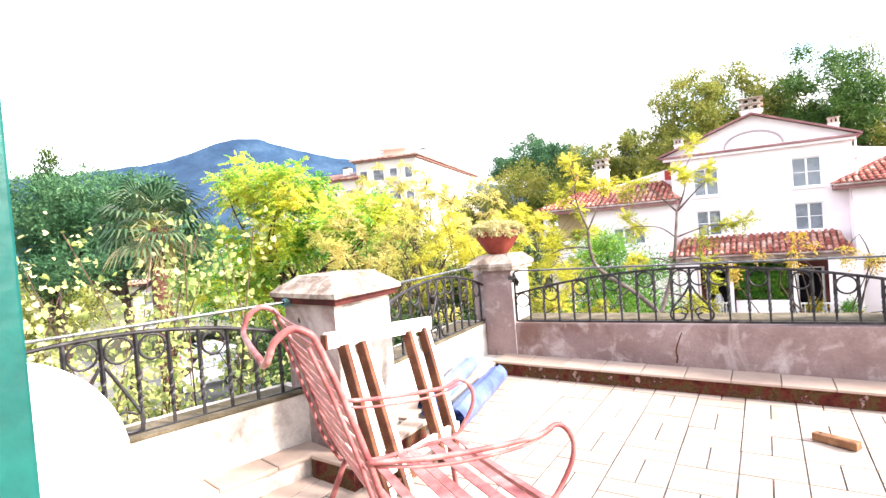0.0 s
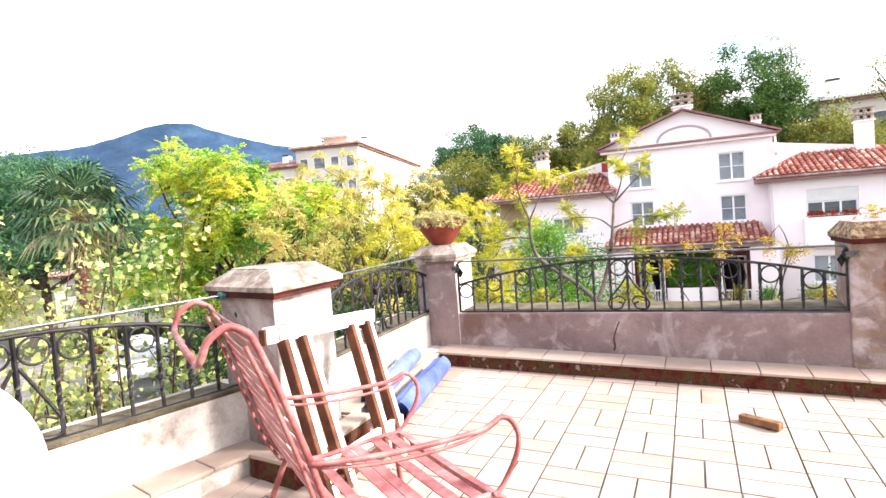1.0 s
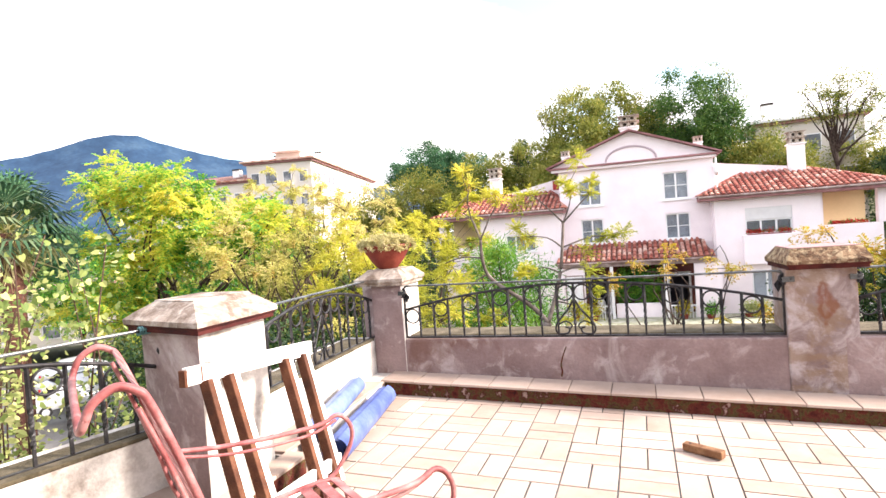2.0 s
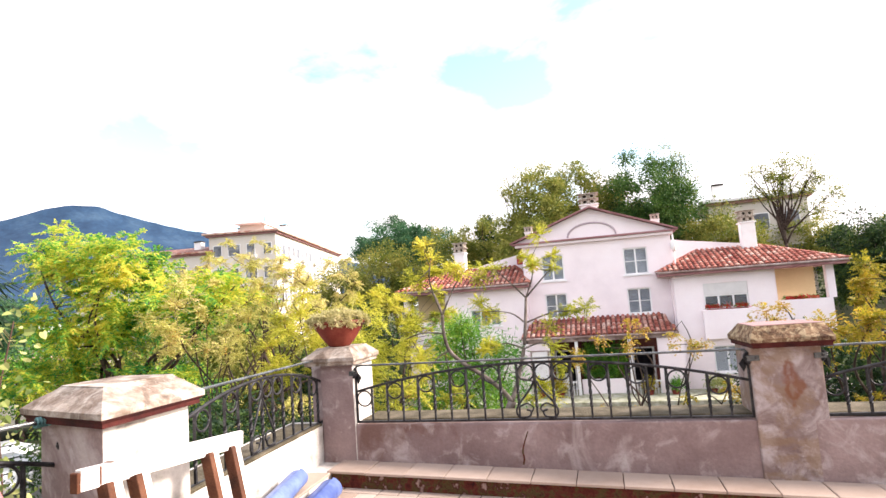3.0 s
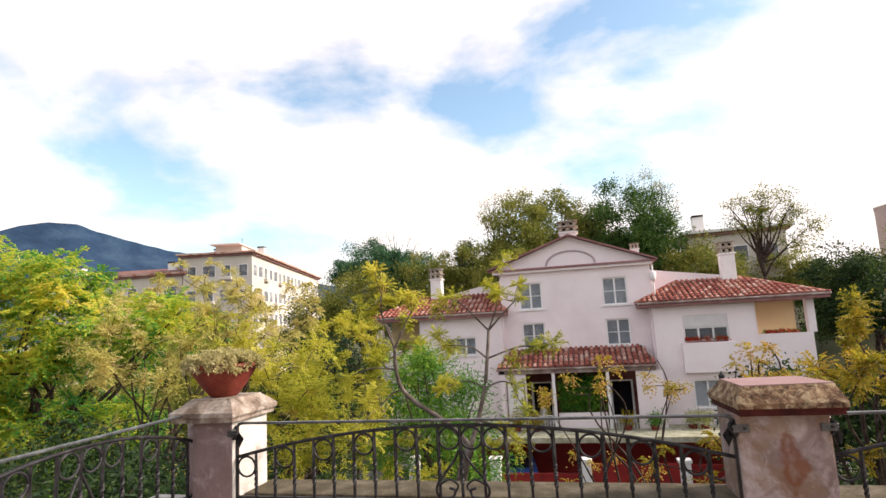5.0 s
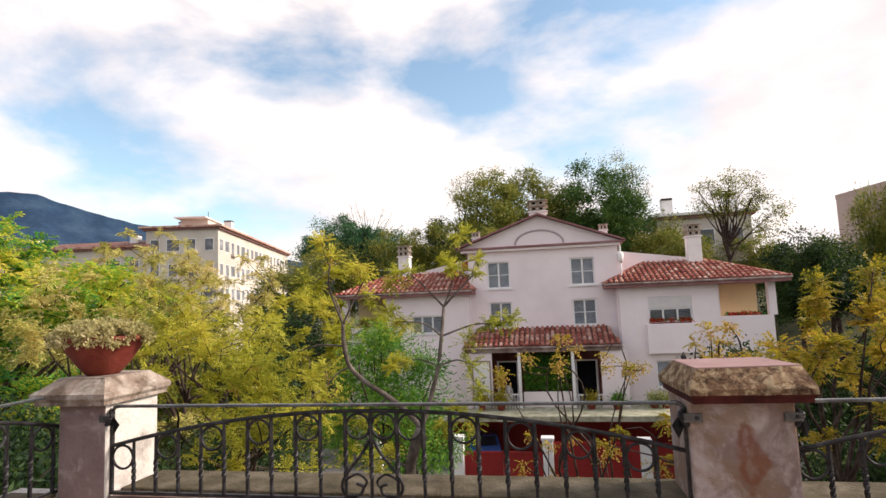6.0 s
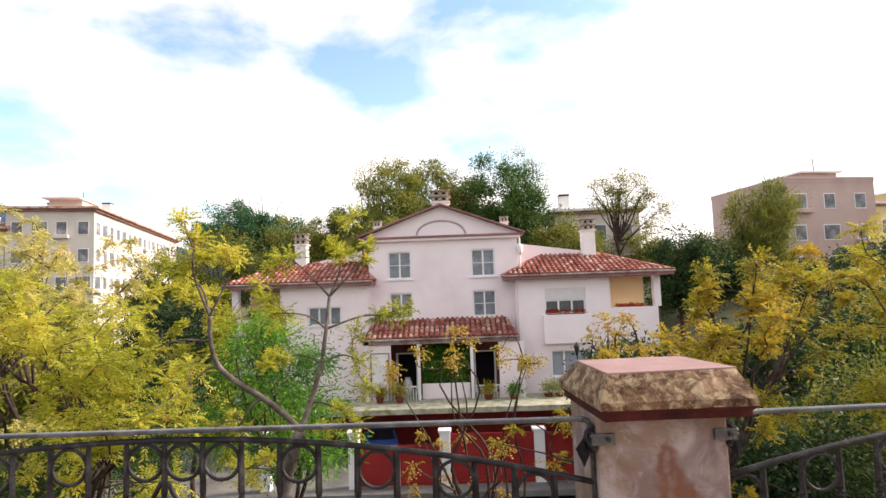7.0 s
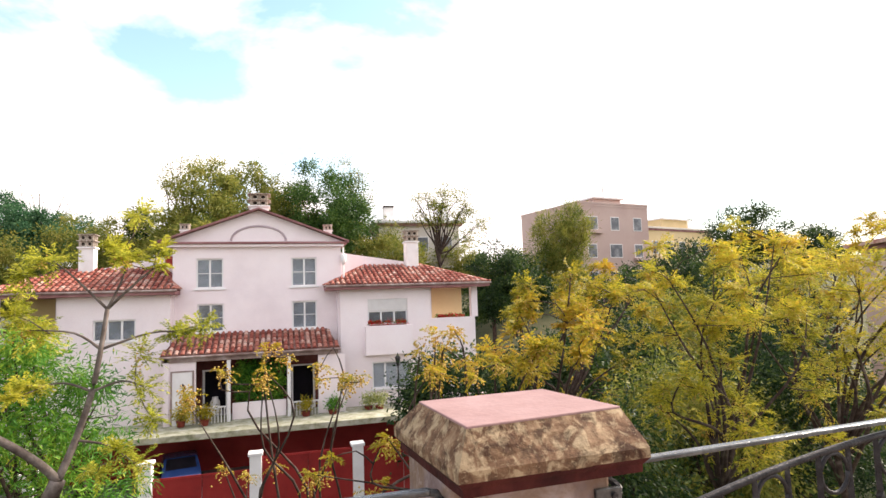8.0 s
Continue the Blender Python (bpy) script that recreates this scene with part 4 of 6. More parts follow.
part("blind_arch", tube([(2.83 - 1.5 * math.cos(math.pi * k / 24), HY - 0.03, 4.7 + 0.85 * math.sin(math.pi * k / 24)) for k in range(25)], 0.065, 6), ARCH_LINE, house, "raised mauve outline")
for s, (xa, xb) in ((-1, (-2.4, 2.82)), (1, (7.95, 2.82))):
    bm = bmesh.new()
    pts = [(xa, 4.58), (xb, 6.48), (xb, 6.58), (xa, 4.68)]
    a = [bm.verts.new((x, HY - 0.5, z)) for x, z in pts]
    b = [bm.verts.new((x, HY + 10.4, z)) for x, z in pts]
    bm.faces.new(a)
    bm.faces.new(b[::-1])
    for i in range(4):
        bm.faces.new((a[i], a[(i + 1) % 4], b[(i + 1) % 4], b[i]))
    part("roof_slope", bm, HOUSE_TRIM, house, "gable roof edge")


def chimney(parent, x, y, z0, z1, w, tiers=1):
    c = part("chimney", box((x - w / 2, y - w / 2, z0), (x + w / 2, y + w / 2, z1), 0.02), HOUSE_WHITE, parent)
    part("chimney_collar", box((x - w * 0.6, y - w * 0.6, z1), (x + w * 0.6, y + w * 0.6, z1 + 0.08), 0.01), HOUSE_WHITE, c)
    for r in range(tiers):
        z = z1 + 0.08 + r * 0.36
        # solid core between the posts; the hollow's shade is its dark colour
        part("vent_core", box((x - w * 0.36, y - w * 0.36, z), (x + w * 0.36, y + w * 0.36, z + 0.319)), CHIMNEY_DARK, c)
        for sx in (-1, 0, 1):
            for sy in (-1, 0, 1):
                if sx or sy:
                    px, py = x + sx * w * 0.44, y + sy * w * 0.44
                    part("vent_post", tube([(px, py, z), (px, py, z + 0.319)], 0.05, 6), VENT, c)
        for sx in (-0.22, 0.22):
            part("vent_ring", tube([(x + sx * w + w * 0.15 * math.cos(q), y - w * 0.45, z + 0.16 + 0.13 * math.sin(q)) for q in (2 * math.pi * k / 12 for k in range(13))], 0.035, 5), VENT, c)
        part("vent_slab", box((x - w * 0.62, y - w * 0.62, z + 0.32), (x + w * 0.62, y + w * 0.62, z + 0.36), 0.01), VENT, c)
    return c


chimney(house, 2.83, HY + 1.5, 6.0, 6.85, 1.05, 2)
chimney(house, 7.0, HY + 3.0, 4.8, 5.6, 0.5)
chimney(house, -1.5, HY + 3.0, 4.8, 5.6, 0.5)

# porch
barrel_roof("porch_roof", (-1.93, 34.4, -1.42), (7.12, 34.4, -1.42), (-1.3, HY - 0.02, -0.45), (6.6, HY - 0.02, -0.45), house, label="red barrel-tiled porch roof")
part("porch_beam", box((-1.85, 34.5, -1.78), (7.05, 34.75, -1.52), 0.01), GUTTER, house)
part("porch_lining", wall_with_holes(-1.49, 7.19, BASE, -1.5, HY - 0.03, HY - 0.004, DOORS), PORCH_RED, house, "dark red-brown porch wall")
part("gutter", tube([(-1.95, 34.33, -1.5), (7.15, 34.33, -1.5)], 0.06, 8), GUTTER, house)
for x in (1.35, 4.4):
    part("porch_post", box((x - 0.09, 34.52, BASE), (x + 0.09, 34.7, -1.78), 0.01), HOUSE_WHITE, house)
part("porch_side_wall", box((-1.75, 34.5, BASE), (-1.5, HY, -1.55)), HOUSE_WALL, house)
part("porch_front_wall", box((-1.5, 34.6, BASE), (-0.25, 34.8, -1.8)), HOUSE_WALL, house)
part("porch_front_wall", box((5.95, 34.6, BASE), (7.4, 34.8, -1.8)), HOUSE_WALL, house)
part("side_door", box((-1.355, 34.56, BASE), (-0.405, 34.597, -2.3), 0.01), HOUSE_WHITE, house, "white panelled door with two small plates")
for x in (-1.43, -0.4):
    part("door_frame", box((x, 34.54, BASE), (x + 0.07, 34.598, -2.22), 0.005), GUTTER, house)
part("door_frame", box((-1.36, 34.54, -2.29), (-0.4, 34.598, -2.22), 0.005), GUTTER, house)
for z in (-3.05, -3.35):
    part("door_plate", box((-0.98, 34.53, z), (-0.78, 34.556, z + 0.18)), SHUTTER, house)
part("porch_wall", box((1.5, 34.9, BASE), (4.25, 35.1, -4.1), 0.02), HOUSE_WALL, house, "low white porch wall")
for x0, x1, z0, z1 in DOORS[:2]:
    d = part("glazed_door", box((x0 + 0.02, HY + 0.12, z0), (x0 + 0.12, HY + 0.2, z1)), HOUSE_WHITE, house)
    part("stile", box((x1 - 0.12, HY + 0.12, z0), (x1 - 0.02, HY + 0.2, z1)), HOUSE_WHITE, d)
    part("rail", box((x0 + 0.12, HY + 0.12, z1 - 0.1), (x1 - 0.12, HY + 0.2, z1 - 0.002)), HOUSE_WHITE, d)

# wings with hipped roofs and loggias
def wing(x0, x1, xe, sign, parent):
    """A side wing: wall from x0 to x1, loggia on to xe; sign is +1 for the one with the large shutter."""
    lo, hi = min(x0, x1), max(x0, x1)
    if sign > 0:
        hole = [(8.9, 11.28, -0.33, 1.14), (9.1, 11.4, -4.05, -2.52)]
    else:
        hole = [(-5.3, -3.3, -0.6, 0.5)]
    part("wing_wall", wall_with_holes(lo, hi, BASE - 0.2, 1.78, WING, WING + 0.3, hole), HOUSE_WALL, parent)
    part("wing_side_wall", box((x1 - 0.15, WING + 0.3, BASE - 0.2), (x1 + 0.15, WING + 7, 1.78)), HOUSE_WALL, parent)
    part("wing_return", box((x0 - 0.1, WING + 0.3, BASE - 0.2), (x0 + 0.1, HY + 2, 1.78)), HOUSE_WALL, parent)
    part("wing_back", box((min(x0, xe), WING + 7, BASE - 0.2), (max(x0, xe), WING + 7.3, 1.78)), HOUSE_WALL, parent)
    part("loggia_back", box((min(x1, xe), WING + 2.6, BASE - 0.2), (max(x1, xe), WING + 2.8, 1.78)), APT_YELLOW, parent, "ochre loggia wall")
    part("loggia_parapet", box((min(x1, xe) - (0 if sign > 0 else 0), WING + 0.05, BASE - 0.2), (max(x1, xe), WING + 0.25, -0.12), 0.01), HOUSE_WALL, parent)
    part("loggia_post", box((xe - 0.2, WING + 0.05, -0.12), (xe + 0.2, WING + 0.45, 1.78), 0.01), HOUSE_WALL, parent)
    part("loggia_floor", box((min(x1, xe), WING + 0.25, -1.3), (max(x1, xe), WING + 2.6, -1.1)), HOUSE_WALL, parent)
    e0, e1 = (6.42, 16.4) if sign > 0 else (-10.2, -1.25)
    r0, r1 = (9.3, 12.9) if sign > 0 else (-7.6, -2.6)
    yf, yr, yb = WING - 0.7, WING + 3.2, WING + 7.4
    ze, zr = 2.0, 3.35
    barrel_roof("wing_roof", (e0, yf, ze), (e1, yf, ze), (r0, yr, zr), (r1, yr, zr), parent, label="red barrel-tiled hipped roof")
    barrel_roof("wing_roof", (e1, yf, ze), (e1, yb, ze), (r1, yr, zr), (r1, yr + 0.5, zr), parent)
    barrel_roof("wing_roof", (e0, yb, ze), (e0, yf, ze), (r0, yr + 0.5, zr), (r0, yr, zr), parent)
    part("eave", box((e0 + 0.05, yf + 0.05, ze - 0.28), (e1 - 0.05, yb, ze - 0.06), 0.02), HOUSE_TRIM, parent, "mauve eave board")
    part("gutter", tube([(e0, yf - 0.02, ze - 0.06), (e1, yf - 0.02, ze - 0.06)], 0.06, 8), GUTTER, parent)


wing(7.3, 12.7, 15.55, 1, house)
wing(-1.66, -6.9, -9.7, -1, house)
# the curtain part of this window is a sheet coloured as room shade
sash_window(house, 8.902, 11.278, -0.328, 0.45, WING + 0.14, 3, 1, False, DARK_ROOM)
part("roller_shutter", box((8.902, WING + 0.05, 0.45), (11.278, WING + 0.12, 1.138), 0.01), SHUTTER, house, "half-lowered white roller shutter")
part("balcony_panel", box((8.7, WING - 0.35, -2.1), (11.5, WING - 0.002, -0.42), 0.02), HOUSE_WALL, house, "plain projecting white balcony panel")
sash_window(house, 9.102, 11.398, -4.048, -2.522, WING + 0.14, 3, 1, True, SHUTTER)
sash_window(house, -5.298, -3.302, -0.598, 0.498, WING + 0.14, 3, 1, True, CURTAIN)
chimney(house, 12.3, WING + 3.0, 2.9, 4.75, 0.8, 2)
chimney(house, -6.4, WING + 3.0, 2.7, 4.5, 0.75, 2)
part("alarm_box", box((-2.15, HY + 0.4, 3.3), (-1.72, HY + 0.8, 3.9), 0.02), RED_GATE, house, "dark red box on the side wall")
hop = part("downpipe", tube([(7.62, HY - 0.1, 4.3), (7.62, HY - 0.12, 4.0), (7.62, HY - 0.1, 2.2)], 0.06, 8), HOUSE_WHITE, house)
bm = lathe([(0.07, 3.05), (0.16, 3.25), (0.2, 3.6), (0.12, 3.68)], 12)
bmesh.ops.translate(bm, vec=(7.62, HY - 0.14, 0.2), verts=bm.verts[:])
part("rain_hopper", bm, HOUSE_WHITE, hop, smooth=True)
# sloping fire walls beside the main block
for pts in (((7.5, 4.3), (8.6, 4.1), (12.0, 3.6), (12.0, 2.6), (7.5, 2.6)), ((-1.7, 4.3), (-2.6, 4.1), (-6.0, 3.4), (-6.0, 2.5), (-1.7, 2.5))):
    bm = bmesh.new()
    a = [bm.verts.new((x, HY + 3.0, z)) for x, z in pts]
    b = [bm.verts.new((x, HY + 3.3, z)) for x, z in pts]
    bm.faces.new(a)
    bm.faces.new(b[::-1])
    for i in range(5):
        bm.faces.new((a[i], a[(i + 1) % 5], b[(i + 1) % 5], b[i]))
    part("fire_wall", bm, HOUSE_WALL, house, "sloping white parapet wall")

# forecourt deck, garage, gates
tagged(part("garden_deck", box((-8.0, 32.2, BASE - 0.3), (14.0, HY + 0.0, BASE - 0.002), 0.03), PAVING), "mossy pale paved deck before the house", "deck", kind="structure").location = (-1.0, 0, 0.45)
tagged(part("garage_wall", box((-8.0, 36.0, STREET), (14.0, 36.3, BASE - 0.3)), RED_GATE), "dark red wall of the garage under the deck", "wall", kind="structure").location = (-1.0, 0, 0.45)
tagged(part("house_plinth", box((-10, 36.65, STREET), (17, 47, BASE - 0.2)), HOUSE_WALL), "rendered plinth under the house", "wall", kind="structure").location = (-1.0, 0, 0.45)
tagged(part("yard", box((-14.0, 27.5, STREET - 0.2), (16.0, 36.0, STREET + 0.06)), ASPHALT), "grey yard before the garage", "pavement", kind="structure").location = (-1.0, 0, 0.41)
for x in (-5.6, -1.55, 2.65, 7.0, 11.2):
    g = thing("gate_pier", "white rendered gate pier with a flat cap", "pier", (x, 28.6, STREET), "gate piers")
    part("shaft", box((-0.24, -0.24, 0.0), (0.24, 0.24, 2.5), 0.015), HOUSE_WHITE, g)
    part("cap", box((-0.3, -0.3, 2.5), (0.3, 0.3, 2.62), 0.02), HOUSE_WHITE, g)
for x0, x1, h in ((-1.3, 2.4, 1.9), (2.9, 6.75, 2.4), (7.25, 10.95, 2.4)):
    g = thing("gate", "dark red sheet metal yard gate, closed", "gate", (x0, 28.6, STREET), "yard gates")
    w = x1 - x0
    for a, b in ((0.0, w / 2 - 0.01), (w / 2 + 0.01, w)):
        leaf = part("leaf", box((a, -0.02, 0.08), (b, 0.02, h), 0.006), RED_GATE, g)
        part("rib", box((a + 0.04, -0.05, h - 0.12), (b - 0.04, -0.022, h - 0.05)), RED_GATE, leaf)
        part("rib", box((a + 0.04, -0.05, 0.2), (b - 0.04, -0.022, 0.27)), RED_GATE, leaf)

# ---------------------------------------------------------------- trees of the street and the garden
FR = (22, 22, 0.27, (0.07, 0.024))
FR_TUFT = (20, 26, 0.42, (0.085, 0.022))
FR_FAR = (20, 20, 0.36, (0.1, 0.038))
tree("tall feathery green tree turning yellow above the yard", (-12.4, 14.3, STREET), -1.6,
     [(-13.4, 13.8, 3.3, 1.2, 1.4, 0.9, 3), (-11.6, 14.0, 3.0, 0.9, 1.3, 0.8, 2), (-9.6, 14.8, 1.7, 2.1, 1.6, 0.8, 4), (-12.8, 14.0, 1.4, 2.3, 1.8, 1.2, 6), (-14.0, 13.2, -0.6, 1.8, 1.5, 0.8, 3), (-11.2, 14.2, -1.0, 2.6, 1.8, 1.1, 4)], 180, 0, LEAF_GREEN, 3, 0.15, 0.4, droop=0.3, limbs=14, frond=(15, 34, 0.8, (0.13, 0.045)))
tree("open yellow-leaved chinaberry tree with bare twigs", (-7.6, 13.0, STREET), -2.0,
     [(-7.6, 12.2, 1.2, 1.5, 1.3, 1.3, 3), (-6.0, 13.6, 1.5, 1.5, 1.3, 1.3, 3), (-7.0, 13.0, -1.0, 2.2, 1.6, 1.2, 1)], 66, 0, LEAF_PALE, 5, 0.08, limbs=16, frond=(18, 22, 0.36, (0.08, 0.022)), fruit=26, droop=0.15)
tree("pale yellow chinaberry tree in the street row", (-8.8, 18.0, STREET), -1.6,
     [(-9.8, 17.0, 2.6, 2.2, 1.5, 1.4, 4), (-6.6, 17.0, 1.6, 2.0, 1.5, 1.6, 3), (-8.0, 17.6, -1.4, 2.6, 1.8, 1.2, 1)], 84, 0, LEAF_PALE, 6, 0.09, limbs=16, frond=(18, 18, 0.34, (0.09, 0.03)))
tree("yellow-leaved chinaberry tree beside the corner pillar", (-3.6, 11.8, STREET), -1.9,
     [(-3.9, 11.4, 0.8, 1.5, 1.4, 1.3, 3), (-2.4, 11.0, 0.1, 1.2, 1.3, 1.3, 3), (-3.2, 11.6, -1.6, 2.0, 1.6, 1.0, 1)], 66, 0, LEAF_LIME, 7, 0.08, limbs=14, frond=FR_TUFT, droop=0.15, fruit=18)
# chinaberry with a bowed stem and an upright one from one fork
ct = thing("tree", "chinaberry tree with a curved dark trunk", "tree", (0.42, 10.4, STREET))
rng = np.random.default_rng(8)
bm = bmesh.new()
UP = -STREET
add_tube(bm, curve_points([(0.0, 0.0, -1.0), (-0.1, 0.05, 3.0), (-0.12, 0.02, 5.6), (-0.13, 0, UP - 1.2), (0.08, 0, UP - 0.55)], 6), 0.13, 9, 0.085)
add_tube(bm, curve_points([(0.08, 0, UP - 0.55), (-0.1, -0.1, UP - 0.3), (-0.4, -0.2, UP - 0.02), (-0.75, -0.3, UP + 0.24), (-1.0, -0.35, UP + 0.5), (-1.08, -0.4, UP + 0.84), (-1.07, -0.45, UP + 1.2)], 5), 0.05, 8, 0.03)
add_tube(bm, curve_points([(0.08, 0, UP - 0.55), (0.22, 0.1, UP - 0.13), (0.36, 0.2, UP + 0.42), (0.42, 0.3, UP + 0.92), (0.46, 0.4, UP + 1.42)], 5), 0.046, 8, 0.026)
ends = []
for a, b in (((-1.07, -0.45, 1.2), (-1.15, -0.7, 2.3)), ((-1.07, -0.45, 1.2), (-1.55, -0.3, 1.85)), ((-1.07, -0.45, 1.2), (-0.6, -0.6, 1.95)), ((-1.08, -0.4, 0.84), (-1.9, -0.5, 0.75)), ((-1.0, -0.35, 0.5), (-1.5, -0.4, 0.1)),
             ((0.46, 0.4, 1.42), (1.05, 0.5, 2.0)), ((0.46, 0.4, 1.42), (-0.15, 0.4, 2.05)), ((0.42, 0.3, 0.92), (1.4, 0.3, 1.1)), ((0.42, 0.3, 0.92), (-0.35, 0.2, 1.2)), ((0.36, 0.2, 0.42), (0.95, 0.1, 0.45)), ((0.46, 0.4, 1.42), (0.5, 0.6, 2.25)), ((0.36, 0.2, 0.42), (-0.3, 0.3, 0.5)), ((0.22, 0.1, -0.13), (0.85, 0.2, -0.5)), ((-0.4, -0.2, -0.02), (-0.9, 0.1, -0.5)), ((-0.13, 0, -1.2), (-0.8, 0.1, -1.1))):
    a, b = Vector((a[0], a[1], UP + a[2])), Vector((b[0], b[1], UP + b[2]))
    m = a.lerp(b, 0.5) + Vector((rng.normal(0, 0.06), rng.normal(0, 0.06), 0.08))
    add_tube(bm, curve_points([a, m, b], 4), 0.02, 6, 0.008)
    ends.append(tuple(b))
    for _ in range(2):
        e = b + Vector((rng.normal(0, 0.26), rng.normal(0, 0.26), rng.normal(0.05, 0.2)))
        add_tube(bm, [m.lerp(b, 0.6), m.lerp(e, 0.75), e], 0.009, 5, 0.004)
        ends.append(tuple(e))
part("trunk", bm, BARK_SUNLIT, ct, smooth=True)
fronds("crown", ends, 22, 24, 0.25, (0.055, 0.019), LEAF_LIME, ct, rng, 0.12)
berries(np.array(ends)[::4], 30, (0.055, 0.055, 0.06), 0.014, ct, rng)
tree("bright soft green tree behind the chinaberry", (-0.8, 14.6, STREET), -2.8,
     [(-1.1, 14.4, 0.0, 1.3, 1.0, 0.9, 3), (-0.9, 14.4, -1.5, 1.8, 1.2, 1.1, 4)], 84, 190, LEAF_BRIGHT, 9, 0.1, sigma=(0.27, 0.27, 0.25), size=(0.15, 0.028), limbs=9)
tree("thin twiggy tree with ochre berry clusters", (3.3, 12.0, STREET), -2.8,
     [(2.0, 11.4, 0.4, 0.5, 0.6, 0.35, 2), (2.9, 11.2, 0.5, 0.5, 0.6, 0.4, 2), (3.8, 10.6, 0.6, 0.5, 0.6, 0.4, 2), (3.0, 11.6, -1.5, 1.3, 1.0, 0.7, 4)], 34, 0, LEAF_OCHRE, 10, 0.06, limbs=18, frond=(6, 16, 0.17, (0.045, 0.017)), fruit=34)
tree("slender bare-twigged tree with yellow leaf tufts", (4.8, 9.6, STREET), -1.6,
     [(4.75, 8.8, 0.9, 0.35, 0.5, 0.35, 2), (5.3, 9.4, 0.4, 0.5, 0.6, 0.5, 2), (3.9, 9.3, -0.5, 0.7, 0.6, 0.5, 2)], 22, 0, LEAF_OCHRE, 11, 0.06, limbs=13, frond=(8, 18, 0.2, (0.05, 0.019)), fruit=14)
tree("ochre and yellow chinaberry crown above the street", (7.0, 11.0, STREET), -1.6,
     [(6.8, 10.1, 0.9, 0.9, 0.9, 0.9, 3), (8.0, 11.0, 1.2, 1.3, 1.1, 1.0, 3), (7.2, 10.6, -1.0, 1.8, 1.3, 1.0, 2)], 38, 0, LEAF_OCHRE, 12, 0.085, limbs=12, frond=FR, droop=0.15, fruit=40)
tree("broad yellow-green chinaberry crown above the street", (11.2, 11.6, STREET), -2.4,
     [(10.2, 11.0, 1.3, 1.4, 1.3, 1.4, 3), (12.3, 11.5, 1.5, 1.5, 1.3, 1.5, 3), (11.3, 11.0, -0.7, 2.4, 1.5, 0.9, 2)], 58, 0, LEAF_YELLOW, 13, 0.095, limbs=18, frond=FR_TUFT, droop=0.15, fruit=60)
tree("yellow-green chinaberry tree further down the street", (15.5, 12.5, STREET), -2.4,
     [(14.6, 12.0, 1.3, 1.8, 1.5, 1.5, 3), (16.8, 11.5, 1.6, 1.9, 1.7, 1.5, 3), (15.5, 11.5, -0.8, 2.6, 1.6, 1.0, 2)], 60, 0, LEAF_YELLOW, 14, 0.1, limbs=18, frond=FR_TUFT, droop=0.15, fruit=50)
tree("dense ochre chinaberry tree near the white house", (12.8, 20.0, STREET), -2.2,
     [(11.8, 19.0, 0.6, 2.2, 1.8, 1.6, 3), (15.0, 20.0, 1.2, 2.4, 2.0, 1.7, 3), (13.2, 19.5, -2.2, 3.2, 2.0, 1.8, 3)], 58, 0, LEAF_OCHRE, 15, 0.11, limbs=12, droop=0.15, frond=FR_FAR, fruit=40)
tree("yellow street tree before the white house", (-5.6, 22.0, STREET), -2.4,
     [(-6.6, 21.5, 0.6, 2.2, 1.8, 1.7, 3), (-4.2, 22.0, 0.2, 1.8, 1.6, 1.6, 3), (-5.2, 21.5, -2.6, 2.8, 1.8, 1.8, 3)], 90, 0, LEAF_LIME, 16, 0.1, limbs=12, droop=0.15, frond=FR_FAR)
tree("yellow-green street tree beyond the crossing", (20.0, 17.0, STREET), -1.8,
     [(19.0, 16.5, 2.0, 2.4, 1.8, 1.7, 3), (22.5, 16.0, 2.4, 2.4, 1.8, 1.7, 3), (20.5, 16.0, -1.2, 3.2, 1.8, 1.6, 3)], 64, 0, LEAF_OCHRE, 17, 0.11, limbs=12, droop=0.15, frond=FR_FAR, fruit=40)

# low shrubs under the street trees; their dark leaves stand for shaded gaps
for i, (x, y, z, r) in enumerate(((-4.5, 9.6, -1.7, 1.6), (-1.4, 10.4, -3.2, 1.5), (-8.0, 10.5, -2.4, 1.8), (8.8, 9.4, -3.6, 1.7), (6.0, 8.6, -4.4, 1.4), (-6.2, 17.0, -2.4, 2.0), (-4.2, 7.8, -0.9, 1.7), (-7.0, 9.2, -0.8, 1.9), (9.8, 15.0, -3.2, 2.2), (14.2, 16.0, -2.6, 2.4))):
    tree("dark green leafy shrub below the street trees", (x, y, STREET), z - r, [(x, y, z - 0.8, r, r, r * 0.9, 1)], 64, 260, LEAF_BRIGHT if i == 3 else LEAF_DARK, 200 + i, 0.07, 0.2, (0.42, 0.42, 0.36), (0.11, 0.042), category="shrub", name="shrub", limbs=8, twigs=False, group="street shrubs")


